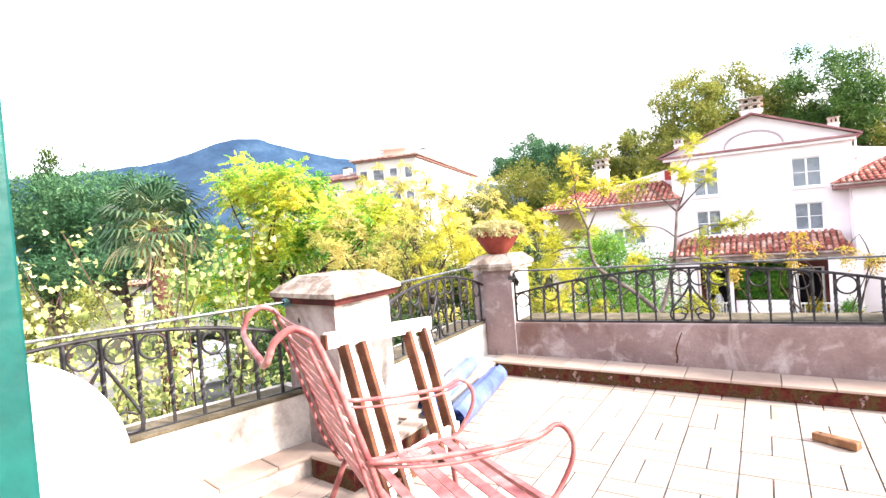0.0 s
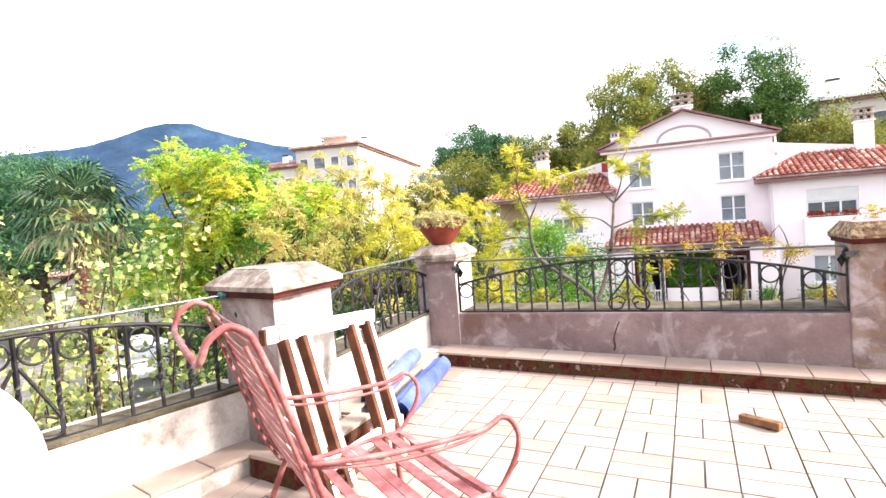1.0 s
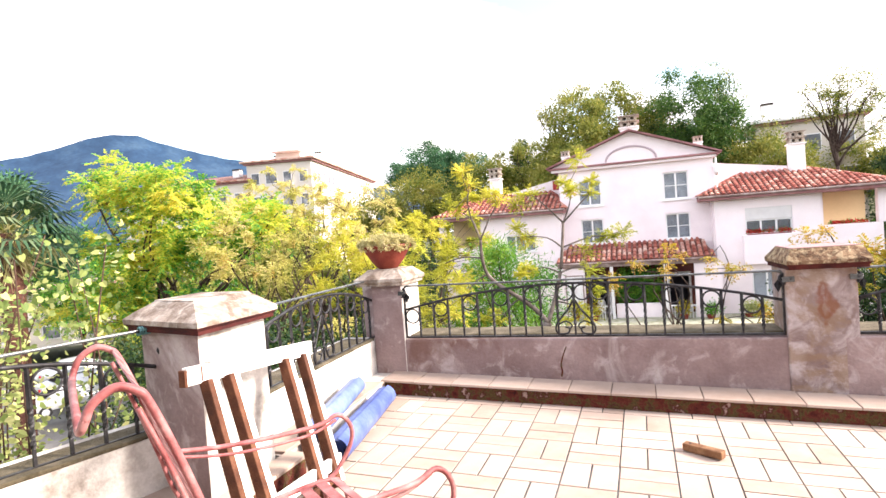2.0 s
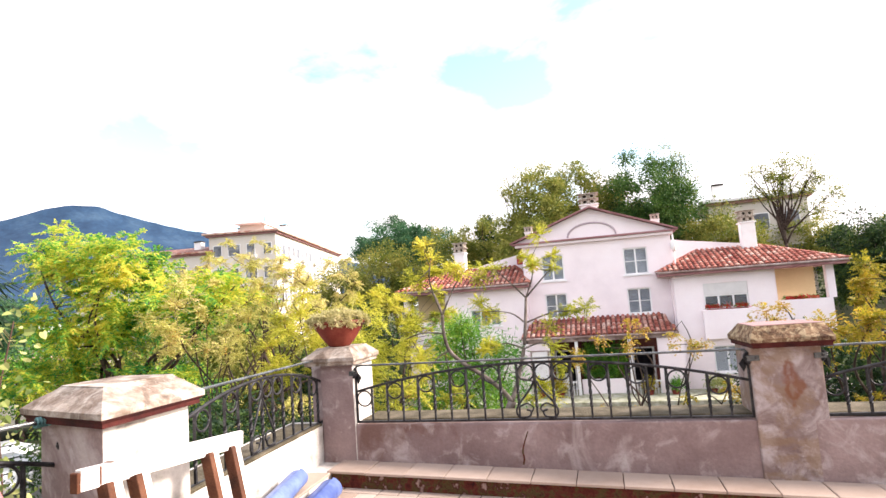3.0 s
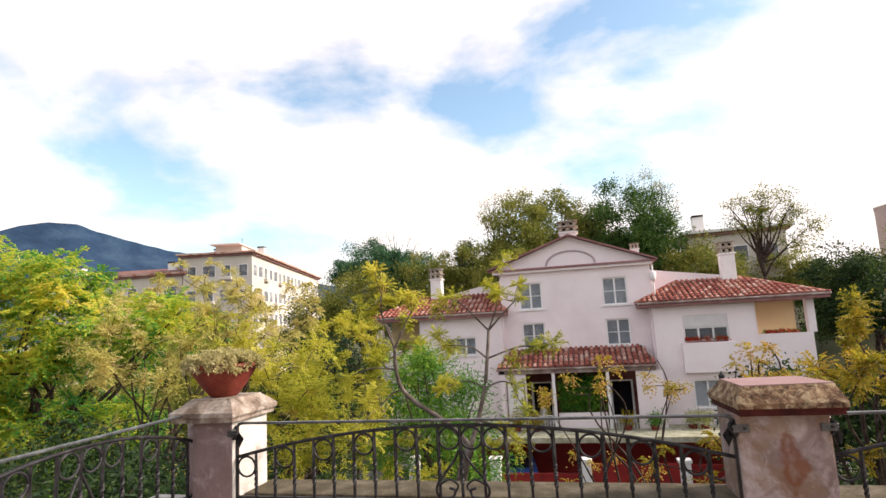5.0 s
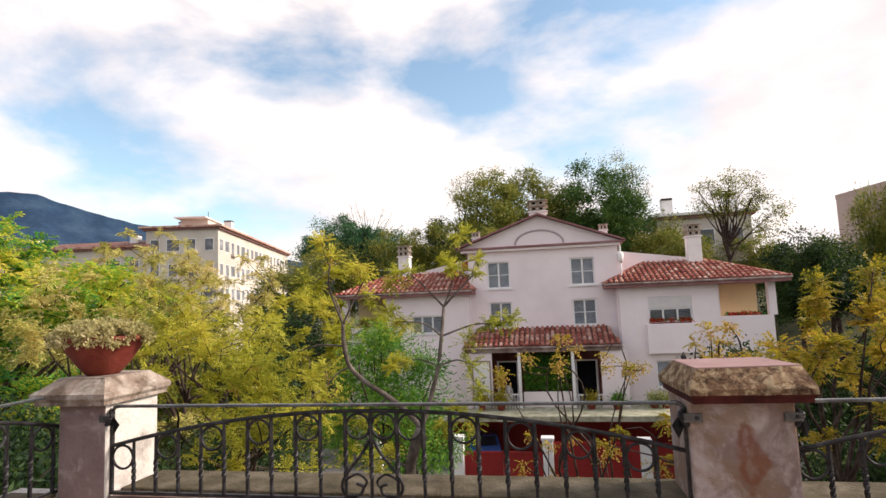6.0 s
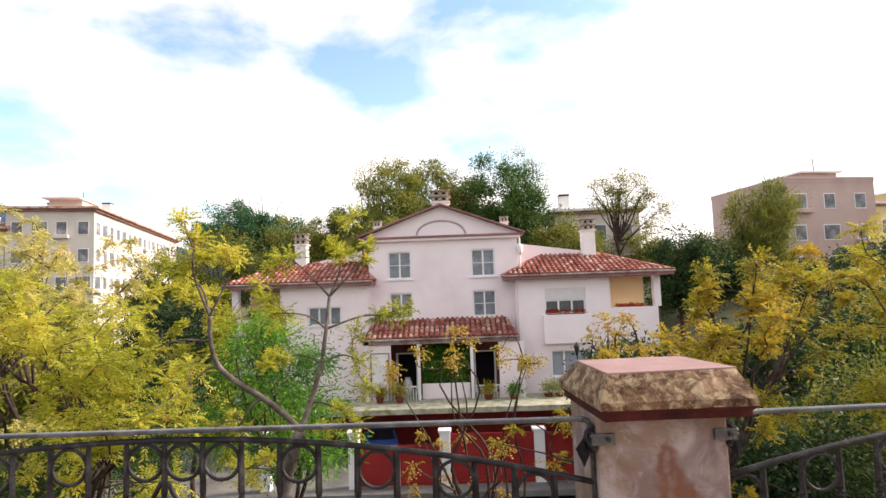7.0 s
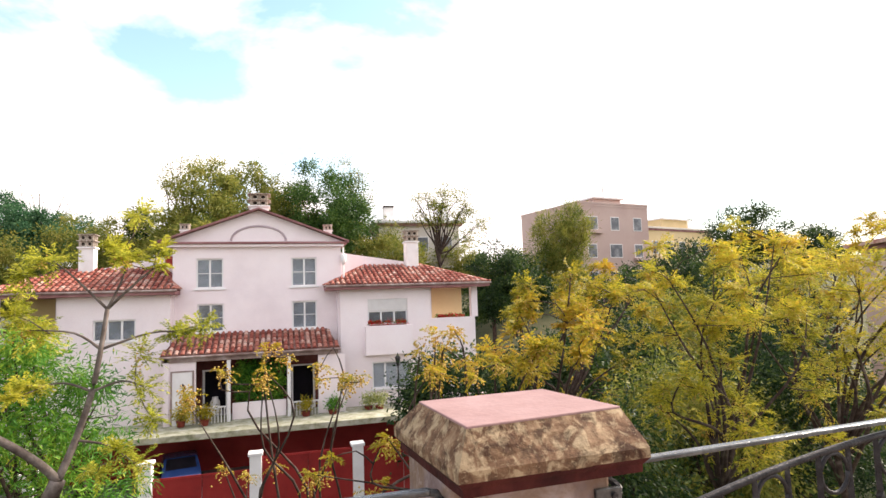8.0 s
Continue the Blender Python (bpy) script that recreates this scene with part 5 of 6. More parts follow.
for i, (x, y, z, r) in enumerate(((-15, 27, 0.2, 2.8), (-10.5, 27, -0.6, 2.6), (-19, 32, 1.4, 3.2), (-12, 33, 1.0, 2.8), (19, 26, 0.4, 3.0), (14.5, 24, -0.2, 2.8), (11.0, 27, -1.0, 2.4), (9.4, 13.4, -1.1, 1.9), (13.0, 14.4, -0.4, 2.3), (17.4, 15.0, 0.2, 2.5), (24, 28, 1.4, 3.2), (29, 26, 2.4, 3.4), (34, 32, 3.0, 3.4), (27, 36, 3.2, 3.2))):
    tree("dark green garden tree behind the street row", (x, y, land(x, y)), z - 2 * r + 0.4, [(x, y, z - r, r, r * 0.8, r, 1)], 85, 340 if y < 16 else 150, LEAF_OLIVE if i in (0, 2, 8, 10) else LEAF_DARK, 300 + i, 0.18, 0.3, (0.6, 0.6, 0.45), (0.14, 0.05) if y < 16 else (0.24, 0.1), limbs=8, twigs=False, group="garden trees")

# hillside woods behind the house: crowns of many leaf clumps on trunks
def wood(label, items, material, seed, clump=1.15, leaves=215, size=(0.32, 0.12), droop=0.2):
    for i, (x, y, ztop, rx, rz) in enumerate(items):
        g = land(x, y)
        tree(label, (x, y, g), max(g + 1.0, ztop - 2 * rz + 0.3), [(x, y, ztop - rz, rx, rx, rz, 1), (x + rx * 0.5, y - 0.5, ztop - rz * 1.3, rx * 0.6, rx * 0.6, rz * 0.6, 0.5), (x - rx * 0.4, y - 0.5, ztop - rz * 1.5, rx * 0.7, rx * 0.6, rz * 0.6, 0.5)], int(46 + rx * rz * 3.4), leaves, material, seed + i, 0.25, 0.3,
             (clump * 0.6, clump * 0.6, clump * 0.42), size, droop=droop, limbs=10, group="hillside trees", twigs=False)


wood("olive-green tree on the hillside", [(-1.7, 62, 15.0, 4.4, 5.0), (2.6, 66, 15.6, 4.2, 5.0), (6.2, 68, 14.6, 3.6, 4.6), (-9, 70, 11.0, 4.2, 4.2), (-14, 66, 9.4, 4.2, 4.2), (16, 62, 8.6, 4.0, 3.6), (-3, 58, 9.0, 3.4, 3.6), (25, 66, 8.0, 3.8, 3.4), (-20, 60, 7.4, 4.2, 4.0), (-26, 62, 6.0, 4.2, 4.0), (30, 60, 6.6, 3.8, 3.4), (12.5, 70, 12.5, 4.2, 4.4), (-32, 50, 3.6, 4.4, 4.2)], LEAF_OLIVE, 100)
wood("dark green pine behind the gable", [(9.7, 64, 16.0, 4.7, 5.6)], LEAF_FOREST, 129)
wood("dark green pine on the hillside", [(24.0, 52, 6.2, 3.0, 3.4), (27.5, 54, 5.4, 2.8, 3.0), (57.0, 54, 11.6, 4.0, 3.6), (64.0, 52, 9.6, 4.0, 3.2), (48, 52, 7.0, 3.6, 3.4), (40, 46, 5.2, 3.6, 3.4)], LEAF_DARK, 130)
wood("rounded green pine on the skyline", [(-18.5, 74, 11.2, 4.4, 2.8), (-23.6, 75, 12.8, 5.2, 3.2)], LEAF_PINE, 140, leaves=260)
tree("half-bare tree above the tiled roof", (20.7, 58, land(20.7, 58)), 5.6, [(19.4, 57, 10.2, 2.0, 1.5, 2.5, 2), (22.0, 57, 10.6, 2.0, 1.5, 2.4, 2), (23.8, 57, 8.4, 2.2, 1.5, 2.2, 2)], 130, 40, LEAF_OLIVE, 150, 0.22, limbs=22, sigma=(0.4, 0.4, 0.3), size=(0.24, 0.09))
tree("thin-leaved tree with a twiggy top behind the pine", (13.4, 69, land(13.4, 69)), 9.0, [(12.4, 68, 15.4, 2.2, 1.5, 2.6, 3), (14.6, 68, 14.2, 2.0, 1.5, 2.4, 2)], 110, 26, LEAF_OLIVE, 154, 0.2, limbs=20, sigma=(0.4, 0.4, 0.4), size=(0.22, 0.08))
tree("thin-leaved tree with a twiggy top beside the gable", (-4.4, 67, land(-4.4, 67)), 8.0, [(-4.8, 66, 14.0, 2.2, 1.5, 2.6, 3), (-2.4, 66, 15.2, 1.8, 1.5, 2.0, 2)], 100, 26, LEAF_OLIVE, 155, 0.2, limbs=20, sigma=(0.4, 0.4, 0.4), size=(0.22, 0.08))
tree("tall grey-green conifer beside the salmon block", (34.6, 58, land(34.6, 58)), 2.0, [(34.0, 58, 7.0, 2.4, 2.0, 3.8, 3), (36.8, 58, 8.0, 2.0, 1.6, 3.6, 3), (35.0, 58, 4.0, 3.4, 1.6, 2.6, 3)], 190, 110, LEAF_OLIVE, 151, 0.2, limbs=12, sigma=(0.4, 0.4, 0.6), size=(0.5, 0.07), droop=-0.8)
tree("broad round umbrella pine beyond the yard", (-27.5, 17.6, STREET), -0.5, [(-27.4, 17.2, 3.4, 4.0, 3.4, 2.1, 5), (-30.2, 15.6, 3.2, 3.2, 2.8, 2.2, 4), (-24.8, 19.0, 1.4, 2.6, 2.4, 1.6, 3), (-28.6, 16.4, 0.9, 4.0, 3.0, 1.6, 3)], 420, 130, LEAF_PINE, 160, 0.3, limbs=14, sigma=(0.5, 0.5, 0.3), size=(0.24, 0.075), droop=-0.2, twigs=False)
tree("slim dark cypress beyond the yard", (-37.6, 19.6, STREET), -3.0, [(-37.6, 19.6, 2.4, 1.1, 1.1, 6.0, 3)], 90, 110, LEAF_DARK, 161, 0.2, limbs=10, sigma=(0.3, 0.3, 0.6), size=(0.3, 0.1), droop=-0.9, twigs=False)
for i, (x, y, z, r) in enumerate(((-40, 34, 2.6, 4.0), (-34, 38, 2.2, 3.8), (-28, 40, 2.6, 3.8), (-46, 24, 1.6, 4.2), (-33, 8, -1.0, 4.0), (-24, 27, -0.6, 3.2), (-19, 24, -1.6, 2.8), (-36, 14, -1.0, 3.6))):
    tree("green garden tree beyond the yard", (x, y, STREET), z - 2 * r + 0.6, [(x, y, z - r, r, r, r, 1)], 90, 110, LEAF_OLIVE if i % 2 else LEAF_BRIGHT, 170 + i, 0.2, 0.3, (0.7, 0.7, 0.5), (0.3, 0.12), limbs=8, twigs=False, group="garden trees")


tree("small dark fir beside the house gable", (-9.5, 72, land(-9.5, 72)), 4.0, [(-9.5, 72, 8.6, 1.4, 1.4, 3.0, 3)], 50, 90, LEAF_DARK, 152, 0.2, limbs=8, sigma=(0.4, 0.4, 0.4), size=(0.4, 0.1), droop=0.2, twigs=False)
tree("leafless tree rising behind the pines", (-22.6, 84, land(-22.6, 84)), 9.0, [(-24.0, 84, 15.0, 2.6, 1.5, 1.6, 2), (-20.5, 84, 14.0, 2.4, 1.5, 1.4, 2)], 60, 2, LEAF_OLIVE, 153, 0.14, limbs=20, sigma=(0.4, 0.4, 0.3), size=(0.2, 0.1))

# ---------------------------------------------------------------- far buildings
def block(name, label, x0, y0, w, d, z0, z1, turn, wall, storeys, bays, roof=None, penthouse=0.0, eave=0.8, pitch=0.0, settled=False):
    """A block with recessed-looking window boxes, balconies, an overhanging roof edge and chimneys."""
    b = thing(name, label, "building", (x0, y0, 0), turn=turn, settled=settled)
    part("wall", box((0, 0, z0), (w, d, z1)), wall, b)
    hs = (z1 - z0 - 0.6) / storeys
    for face in range(2):
        span = w if face == 0 else d
        n = bays if face == 0 else max(2, int(bays * d / w))
        for s in range(storeys):
            for k in range(n):
                c = span * (k + 0.5) / n
                z = z0 + s * hs + 0.9
                ww = min(1.3, span / n * 0.45) * (1.0 if (k + s) % 3 else 1.5)
                win = new("window")
                win.parent = b
                if face == 0:
                    lo, hi = (c - ww / 2, -0.06, z), (c + ww / 2, -0.003, z + hs * 0.45)
                    sl, sh = (c - ww * 0.8, -0.55, z - 0.55), (c + ww * 0.8, -0.004, z - 0.1)
                    fl, fh = (c - ww / 2 - 0.1, -0.03, z - 0.1), (c + ww / 2 + 0.1, -0.002, z + hs * 0.45 + 0.1)
                else:
                    lo, hi = (w + 0.003, c - ww / 2, z), (w + 0.06, c + ww / 2, z + hs * 0.45)
                    sl, sh = (w + 0.004, c - ww * 0.8, z - 0.55), (w + 0.55, c + ww * 0.8, z - 0.1)
                    fl, fh = (w + 0.002, c - ww / 2 - 0.1, z - 0.1), (w + 0.03, c + ww / 2 + 0.1, z + hs * 0.45 + 0.1)
                part("pane", box(lo, hi), FAR_PANE, win)
                part("surround", box(fl, fh), HOUSE_WHITE, win)
                if (k + 2 * s) % 3 == 0:
                    part("balcony", box(sl, sh, 0.02), wall, win)
    part("roof_slab", box((-eave, -eave, z1), (w + eave, d + eave, z1 + 0.3), 0.03), roof or wall, b)
    part("roof_band", box((-eave / 2, -eave / 2, z1 - 0.3), (w + eave / 2, d + eave / 2, z1 - 0.002)), HOUSE_TRIM if eave > 0.2 else wall, b)
    if pitch:
        bm = bmesh.new()
        lo = [bm.verts.new(v) for v in ((-eave, -eave, z1 + 0.3), (w + eave, -eave, z1 + 0.3), (w + eave, d + eave, z1 + 0.3), (-eave, d + eave, z1 + 0.3))]
        hi = [bm.verts.new(v) for v in ((d * 0.4, d * 0.5, z1 + 0.3 + pitch), (w - 0.2, d * 0.5, z1 + 0.3 + pitch))]
        for f in ((lo[0], lo[1], hi[1], hi[0]), (lo[1], lo[2], hi[1]), (lo[2], lo[3], hi[0], hi[1]), (lo[3], lo[0], hi[0])):
            bm.faces.new(f)
        part("roof", bm, ROOF_CHANNEL, b, "faded pink tiled roof")
    if penthouse:
        part("penthouse", box((w * 0.3, d * 0.1, z1 + 0.3), (w * 0.7, d * 0.5, z1 + penthouse)), wall, b)
        part("penthouse_roof", box((w * 0.27, d * 0.06, z1 + penthouse), (w * 0.73, d * 0.54, z1 + penthouse + 0.2), 0.02), HOUSE_WHITE, b)
        part("antenna", tube([(w * 0.55, d * 0.2, z1 + penthouse), (w * 0.55, d * 0.2, z1 + penthouse + 2.0)], 0.05, 5), IRON, b)
    for k in (0.15, 0.85) if eave > 0.2 else ():
        ch = part("chimney", box((w * k - 0.6, d * 0.2, z1 + 0.3), (w * k + 0.6, d * 0.2 + 1.2, z1 + 2.2), 0.03), HOUSE_WHITE, b)
        part("chimney_cap", box((w * k - 0.6, d * 0.2 - 0.1, z1 + 2.2), (w * k + 0.6, d * 0.2 + 1.3, z1 + 2.4)), CHIMNEY_DARK, ch)
    return b


block("apartment_building", "cream apartment block with a terracotta roof edge", -54.0, 76.0, 10.5, 46.0, STREET - 2.5, 12.6, 14.0, APT_WALL, 6, 4, ROOF, 2.0)
block("apartment_building", "long cream block with a low tiled roof", -76.0, 73.0, 22.0, 14.0, STREET - 3.0, 9.6, 10.0, APT_WALL, 5, 7, ROOF, pitch=1.6)
block("apartment_building", "salmon pink apartment block with flat roof", 39.9, 66.2, 12.0, 12.8, -2.0, 13.0, 10.0, APT_PINK, 4, 3, APT_PINK, 1.0, 0.06, settled=True)
block("apartment_building", "yellow apartment block with small roof house", 59.0, 78.4, 17.0, 12.0, -2.0, 11.4, 15.0, APT_YELLOW, 3, 5, APT_WALL, 1.8, 0.3, settled=True)
block("villa", "cream modern villa with a flat roof terrace", 14.2, 66.8, 9.5, 9.0, -1.0, 10.3, -4.0, APT_WALL, 3, 3, HOUSE_WHITE, settled=True)
block("apartment_building", "low salmon building behind the street trees", 40.0, 24.0, 14.0, 10.0, STREET, 4.6, -30.0, APT_PINK, 4, 4, ROOF)
block("garden_house", "low pale house beyond the yard", -52.0, 34.0, 14.0, 9.0, STREET, -2.4, 35.0, APT_WALL, 2, 4, ROOF)

# ---------------------------------------------------------------- things on the terrace
# red metal slatted chair
CH = thing("metal_chair", "faded red slatted metal armchair with curled back", "chair", (1.05, 0.23, FLOOR - 0.03), turn=54.0)
CW = 0.78
SIDE_LINE = [(-0.258, 1.076), (-0.239, 1.114), (-0.189, 1.143), (-0.143, 1.125), (-0.118, 1.09), (-0.058, 0.924), (0.008, 0.71), (0.05, 0.56), (0.12, 0.43), (0.25, 0.385), (0.6, 0.40), (0.7, 0.37), (0.73, 0.28)]
ARM_LINE = [(0.0, 0.70), (0.26, 0.66), (0.6, 0.645), (0.715, 0.67), (0.775, 0.605), (0.765, 0.52), (0.69, 0.42), (0.65, 0.40)]
for y in (0.0, CW):
    part("side_frame", tube(curve_points([(x, y, z) for x, z in SIDE_LINE], 5), 0.0115, 8), RED_TUBE, CH, smooth=True)
    part("side_stay", tube(curve_points([(x - 0.026, y, z - 0.01) for x, z in SIDE_LINE[4:9]], 5), 0.0075, 6), RED_TUBE, CH, smooth=True)
    part("back_curl", tube(curve_points([(-0.257, y, 1.08), (-0.266, y + (0.01 if y == 0 else -0.01), 1.055), (-0.27, y + (0.05 if y == 0 else -0.05), 1.04)], 4), 0.0115, 8), RED_TUBE, CH, smooth=True)
    part("armrest", tube(curve_points([(x, y - 0.012 if y == 0 else y + 0.012, z) for x, z in ARM_LINE], 5), 0.01, 8), RED_TUBE, CH, smooth=True)
    part("arm_stay", tube(curve_points([(0.02, y, 0.68), (0.26, y, 0.628), (0.56, y, 0.618), (0.70, y, 0.655)], 5), 0.007, 6), RED_TUBE, CH, smooth=True)
    part("rocker_leg", tube(curve_points([(0.12, y, 0.43), (0.0, y, 0.18), (-0.1, y, 0.005), (0.1, y, -0.014), (0.45, y, -0.022), (0.64, y, 0.01), (0.64, y, 0.2), (0.62, y, 0.39)], 5), 0.013, 8), RED_TUBE, CH, smooth=True)

part("top_bar", tube([(-0.27, 0.045, 1.041), (-0.272, CW / 2, 1.038), (-0.27, CW - 0.045, 1.041)], 0.0115, 8), RED_TUBE, CH, smooth=True)


def slat(parent, x, z, dx, dz, wide):
    """One flat strip across the chair, square to the side frame."""
    d = Vector((dx, 0, dz)).normalized() * (wide / 2)
    n = Vector((-dz, 0, dx)).normalized() * 0.0025
    bm = bmesh.new()
    k = 5
    rows = []
    for i in range(k + 1):
        y = CW * i / k
        sag = -0.006 * math.sin(math.pi * i / k)
        c = Vector((x, y, z)) + n.normalized() * sag
        rows.append([bm.verts.new(c + a) for a in (d + n, -d + n, -d - n, d - n)])
    for s, t in zip(rows, rows[1:]):
        for j in range(4):
            bm.faces.new((s[j], s[(j + 1) % 4], t[(j + 1) % 4], t[j]))
    bm.faces.new(rows[0])
    bm.faces.new(rows[-1][::-1])
    part("slat", bm, RED_TUBE, parent)


line = curve_points([(x, 0, z) for x, z in SIDE_LINE], 8)
length = [0.0]
for a, b in zip(line, line[1:]):
    length.append(length[-1] + (b - a).length)
at = 0.17
while at < length[-1] - 0.05:
    i = next(k for k in range(len(length)) if length[k] >= at)
    d = line[i] - line[i - 1]
    back = abs(d.z) > abs(d.x)
    slat(CH, line[i].x, line[i].z, d.x, d.z, 0.036 if back else 0.046)
    at += 0.056 if back else 0.084

# folded wooden frame that leans on the broad pillar
WF = thing("wooden_frame", "brown and white painted wooden slatted frame leaning on the pillar", "frame", (0.11, -0.07, FLOOR))


def board(parent, name, a, b, w, t, mat, across=(0, 1, 0)):
    a, b = Vector(a), Vector(b)
    d = (b - a).normalized()
    u = Vector(across)
    u = (u - d * u.dot(d)).normalized()
    n = d.cross(u)
    m = Matrix((u, n, d)).transposed().to_4x4()
    m.translation = a
    bm = box((-w / 2, -t / 2, 0), (w / 2, t / 2, (b - a).length), 0.004)
    bmesh.ops.transform(bm, matrix=m, verts=bm.verts[:])
    return part(name, bm, mat, parent)


board(WF, "top_rail", (0.02, 1.18, 0.845), (0.045, 2.19, 0.765), 0.035, 0.085, WOOD_WHITE, (1, 0, 0))
board(WF, "top_rail", (-0.012, 1.22, 0.83), (0.01, 2.12, 0.75), 0.03, 0.06, WOOD_WHITE, (1, 0, 0))
for k, (y0, y1) in enumerate(((1.28, 1.20), (1.43, 1.36), (1.90, 1.78), (2.08, 1.94))):
    board(WF, "stile", (0.32, y1, 0.0), (0.05, y0, 0.81 - 0.075 * (y0 - 1.2)), 0.036, 0.06, WOOD, (0, 1, 0))
    board(WF, "painted_slat", (0.325, y1 + 0.045, 0.02), (0.055, y0 + 0.045, 0.805 - 0.075 * (y0 - 1.2)), 0.055, 0.018, WOOD_WHITE, (0, 1, 0))
board(WF, "lower_rail", (0.275, 1.2, 0.16), (0.275, 2.06, 0.12), 0.03, 0.07, WOOD_WHITE, (1, 0, 0))
board(WF, "rung", (0.30, 1.2, 0.07), (0.30, 1.98, 0.05), 0.03, 0.04, WOOD, (1, 0, 0))
for y in (1.17, 1.27, 1.33):
    board(WF, "peg", (0.02, y, 0.80), (0.02, y, 0.88), 0.04, 0.018, WOOD, (1, 0, 0))

# rolled blue plastic sheets
def roll(label, a, b, r, mat, seed, turns=3.2):
    a, b = Vector(a), Vector(b)
    o = thing("rolled_sheet", label, "plastic sheet", tuple(a), "rolled sheets")
    d = (b - a).normalized()
    u = d.cross(Vector((0, 0, 1))).normalized()
    w = u.cross(d)
    rng = random.Random(seed)
    bm = bmesh.new()
    n, m = 70, 8
    rings = []
    for j in range(m + 1):
        s = j / m
        row = []
        for i in range(n + 1):
            q = 2 * math.pi * turns * i / n
            rr = r * (0.35 + 0.65 * i / n) * (1 + 0.05 * noise.noise((q, s * 5, seed)))
            p = d * ((b - a).length * s) + u * (rr * math.cos(q)) + w * (rr * math.sin(q) * (0.92 + 0.05 * math.sin(s * 5)))
            row.append(bm.verts.new(p))
        rings.append(row)
    for s, t in zip(rings, rings[1:]):
        for i in range(n):
            bm.faces.new((s[i], s[i + 1], t[i + 1], t[i]))
    sheet = part("sheet", bm, mat, o, smooth=True)
    return o


roll("blue plastic sheet rolled up on the floor tiles", (0.26, 2.14, FLOOR + 0.09), (0.06, 3.32, FLOOR + 0.1), 0.1, TARP, 2)
roll("pale blue rolled plastic sheet on the ledge", (0.03, 2.2, FLOOR + 0.15), (-0.14, 3.2, FLOOR + 0.215), 0.085, TARP_PALE, 5)
# wooden offcut on the tiles
blk = thing("timber_offcut", "short brown timber offcut lying on the tiles", "timber", (2.36, 2.95, FLOOR - FALL * 2.5 + 0.004), turn=-31.0)
part("timber", box((0.0, -0.03, 0.0), (0.25, 0.03, 0.048), 0.006), BLOCK_WOOD, blk)
# flat disc on the timber; the shade of a hole is its colour
part("nail_hole", lathe([(0.009, 0.0485), (0.009, 0.0495)], 10), DARK_ROOM, blk).location = (0.04, 0.0, 0.0)

# terracotta bowl with dry succulents on the corner pillar
bowl = thing("flower_bowl", "red terracotta bowl with dry straw-coloured succulents", "plant pot", (-0.215, 4.17, 1.221))
part("bowl", lathe([(0.09, 0.0), (0.105, 0.014), (0.155, 0.075), (0.205, 0.15), (0.235, 0.205), (0.255, 0.21), (0.255, 0.238), (0.23, 0.238), (0.2, 0.2), (0.1, 0.185)], 40), POT, bowl, smooth=True)
part("soil", lathe([(0.2, 0.19), (0.215, 0.215), (0.1, 0.222)], 32), SOIL, bowl)
rng = np.random.default_rng(41)
tuft = []
for a in rng.uniform(0, 2 * math.pi, 230):
    r = 0.25 * math.sqrt(rng.random())
    tuft.append((r * math.cos(a), r * math.sin(a), 0.3 - 0.9 * r * r + 0.03 * rng.random()))
for a in rng.uniform(-2.6, 0.6, 30):
    tuft.append((0.266 * math.cos(a), 0.266 * math.sin(a), 0.245 - 0.06 * rng.random() ** 2))
leaf_mesh("succulent", tuft, 44, (0.014, 0.014, 0.012), 0.024, 0.012, LEAF_STRAW, bowl, rng, -0.25, "pale fleshy rosettes")
# round white table stood on its edge against the side parapet
wt = thing("round_table", "round white plastic table tipped up against the parapet", "table", (-0.557, -0.135, FLOOR))
tilt = Matrix.Translation((0, 0, 0.49)) @ Matrix.Rotation(math.atan2(-SIDE.y, -SIDE.x) - 0.39, 4, "Z") @ Matrix.Rotation(radians(76), 4, "Y")
bm = lathe([(0.002, -0.012), (0.45, -0.012), (0.482, -0.03), (0.495, -0.03), (0.5, 0.0), (0.492, 0.014), (0.45, 0.018), (0.002, 0.016)], 64)
bmesh.ops.transform(bm, matrix=tilt, verts=bm.verts[:])
part("tabletop", bm, WHITE_PLASTIC, wt, smooth=True)
bm = lathe([(0.04, -0.05), (0.05, -0.02), (0.05, -0.012)], 20)
bmesh.ops.transform(bm, matrix=tilt, verts=bm.verts[:])
part("leg_socket", bm, WHITE_PLASTIC, wt)
for k in range(4):
    a = math.pi / 4 + k * math.pi / 2
    bm = tube([(0.08 * math.cos(a), 0.08 * math.sin(a), -0.03), (0.42 * math.cos(a), 0.42 * math.sin(a), -0.035)], 0.018, 8)
    bmesh.ops.transform(bm, matrix=tilt, verts=bm.verts[:])
    part("folded_leg", bm, WHITE_PLASTIC, wt)

# ---------------------------------------------------------------- vine outside the side railing
vine = thing("climbing_vine", "tall vine with large yellow-green heart-shaped leaves", "vine", (-1.57, 0.78, STREET))
rng = np.random.default_rng(77)
bm = bmesh.new()
spots = []
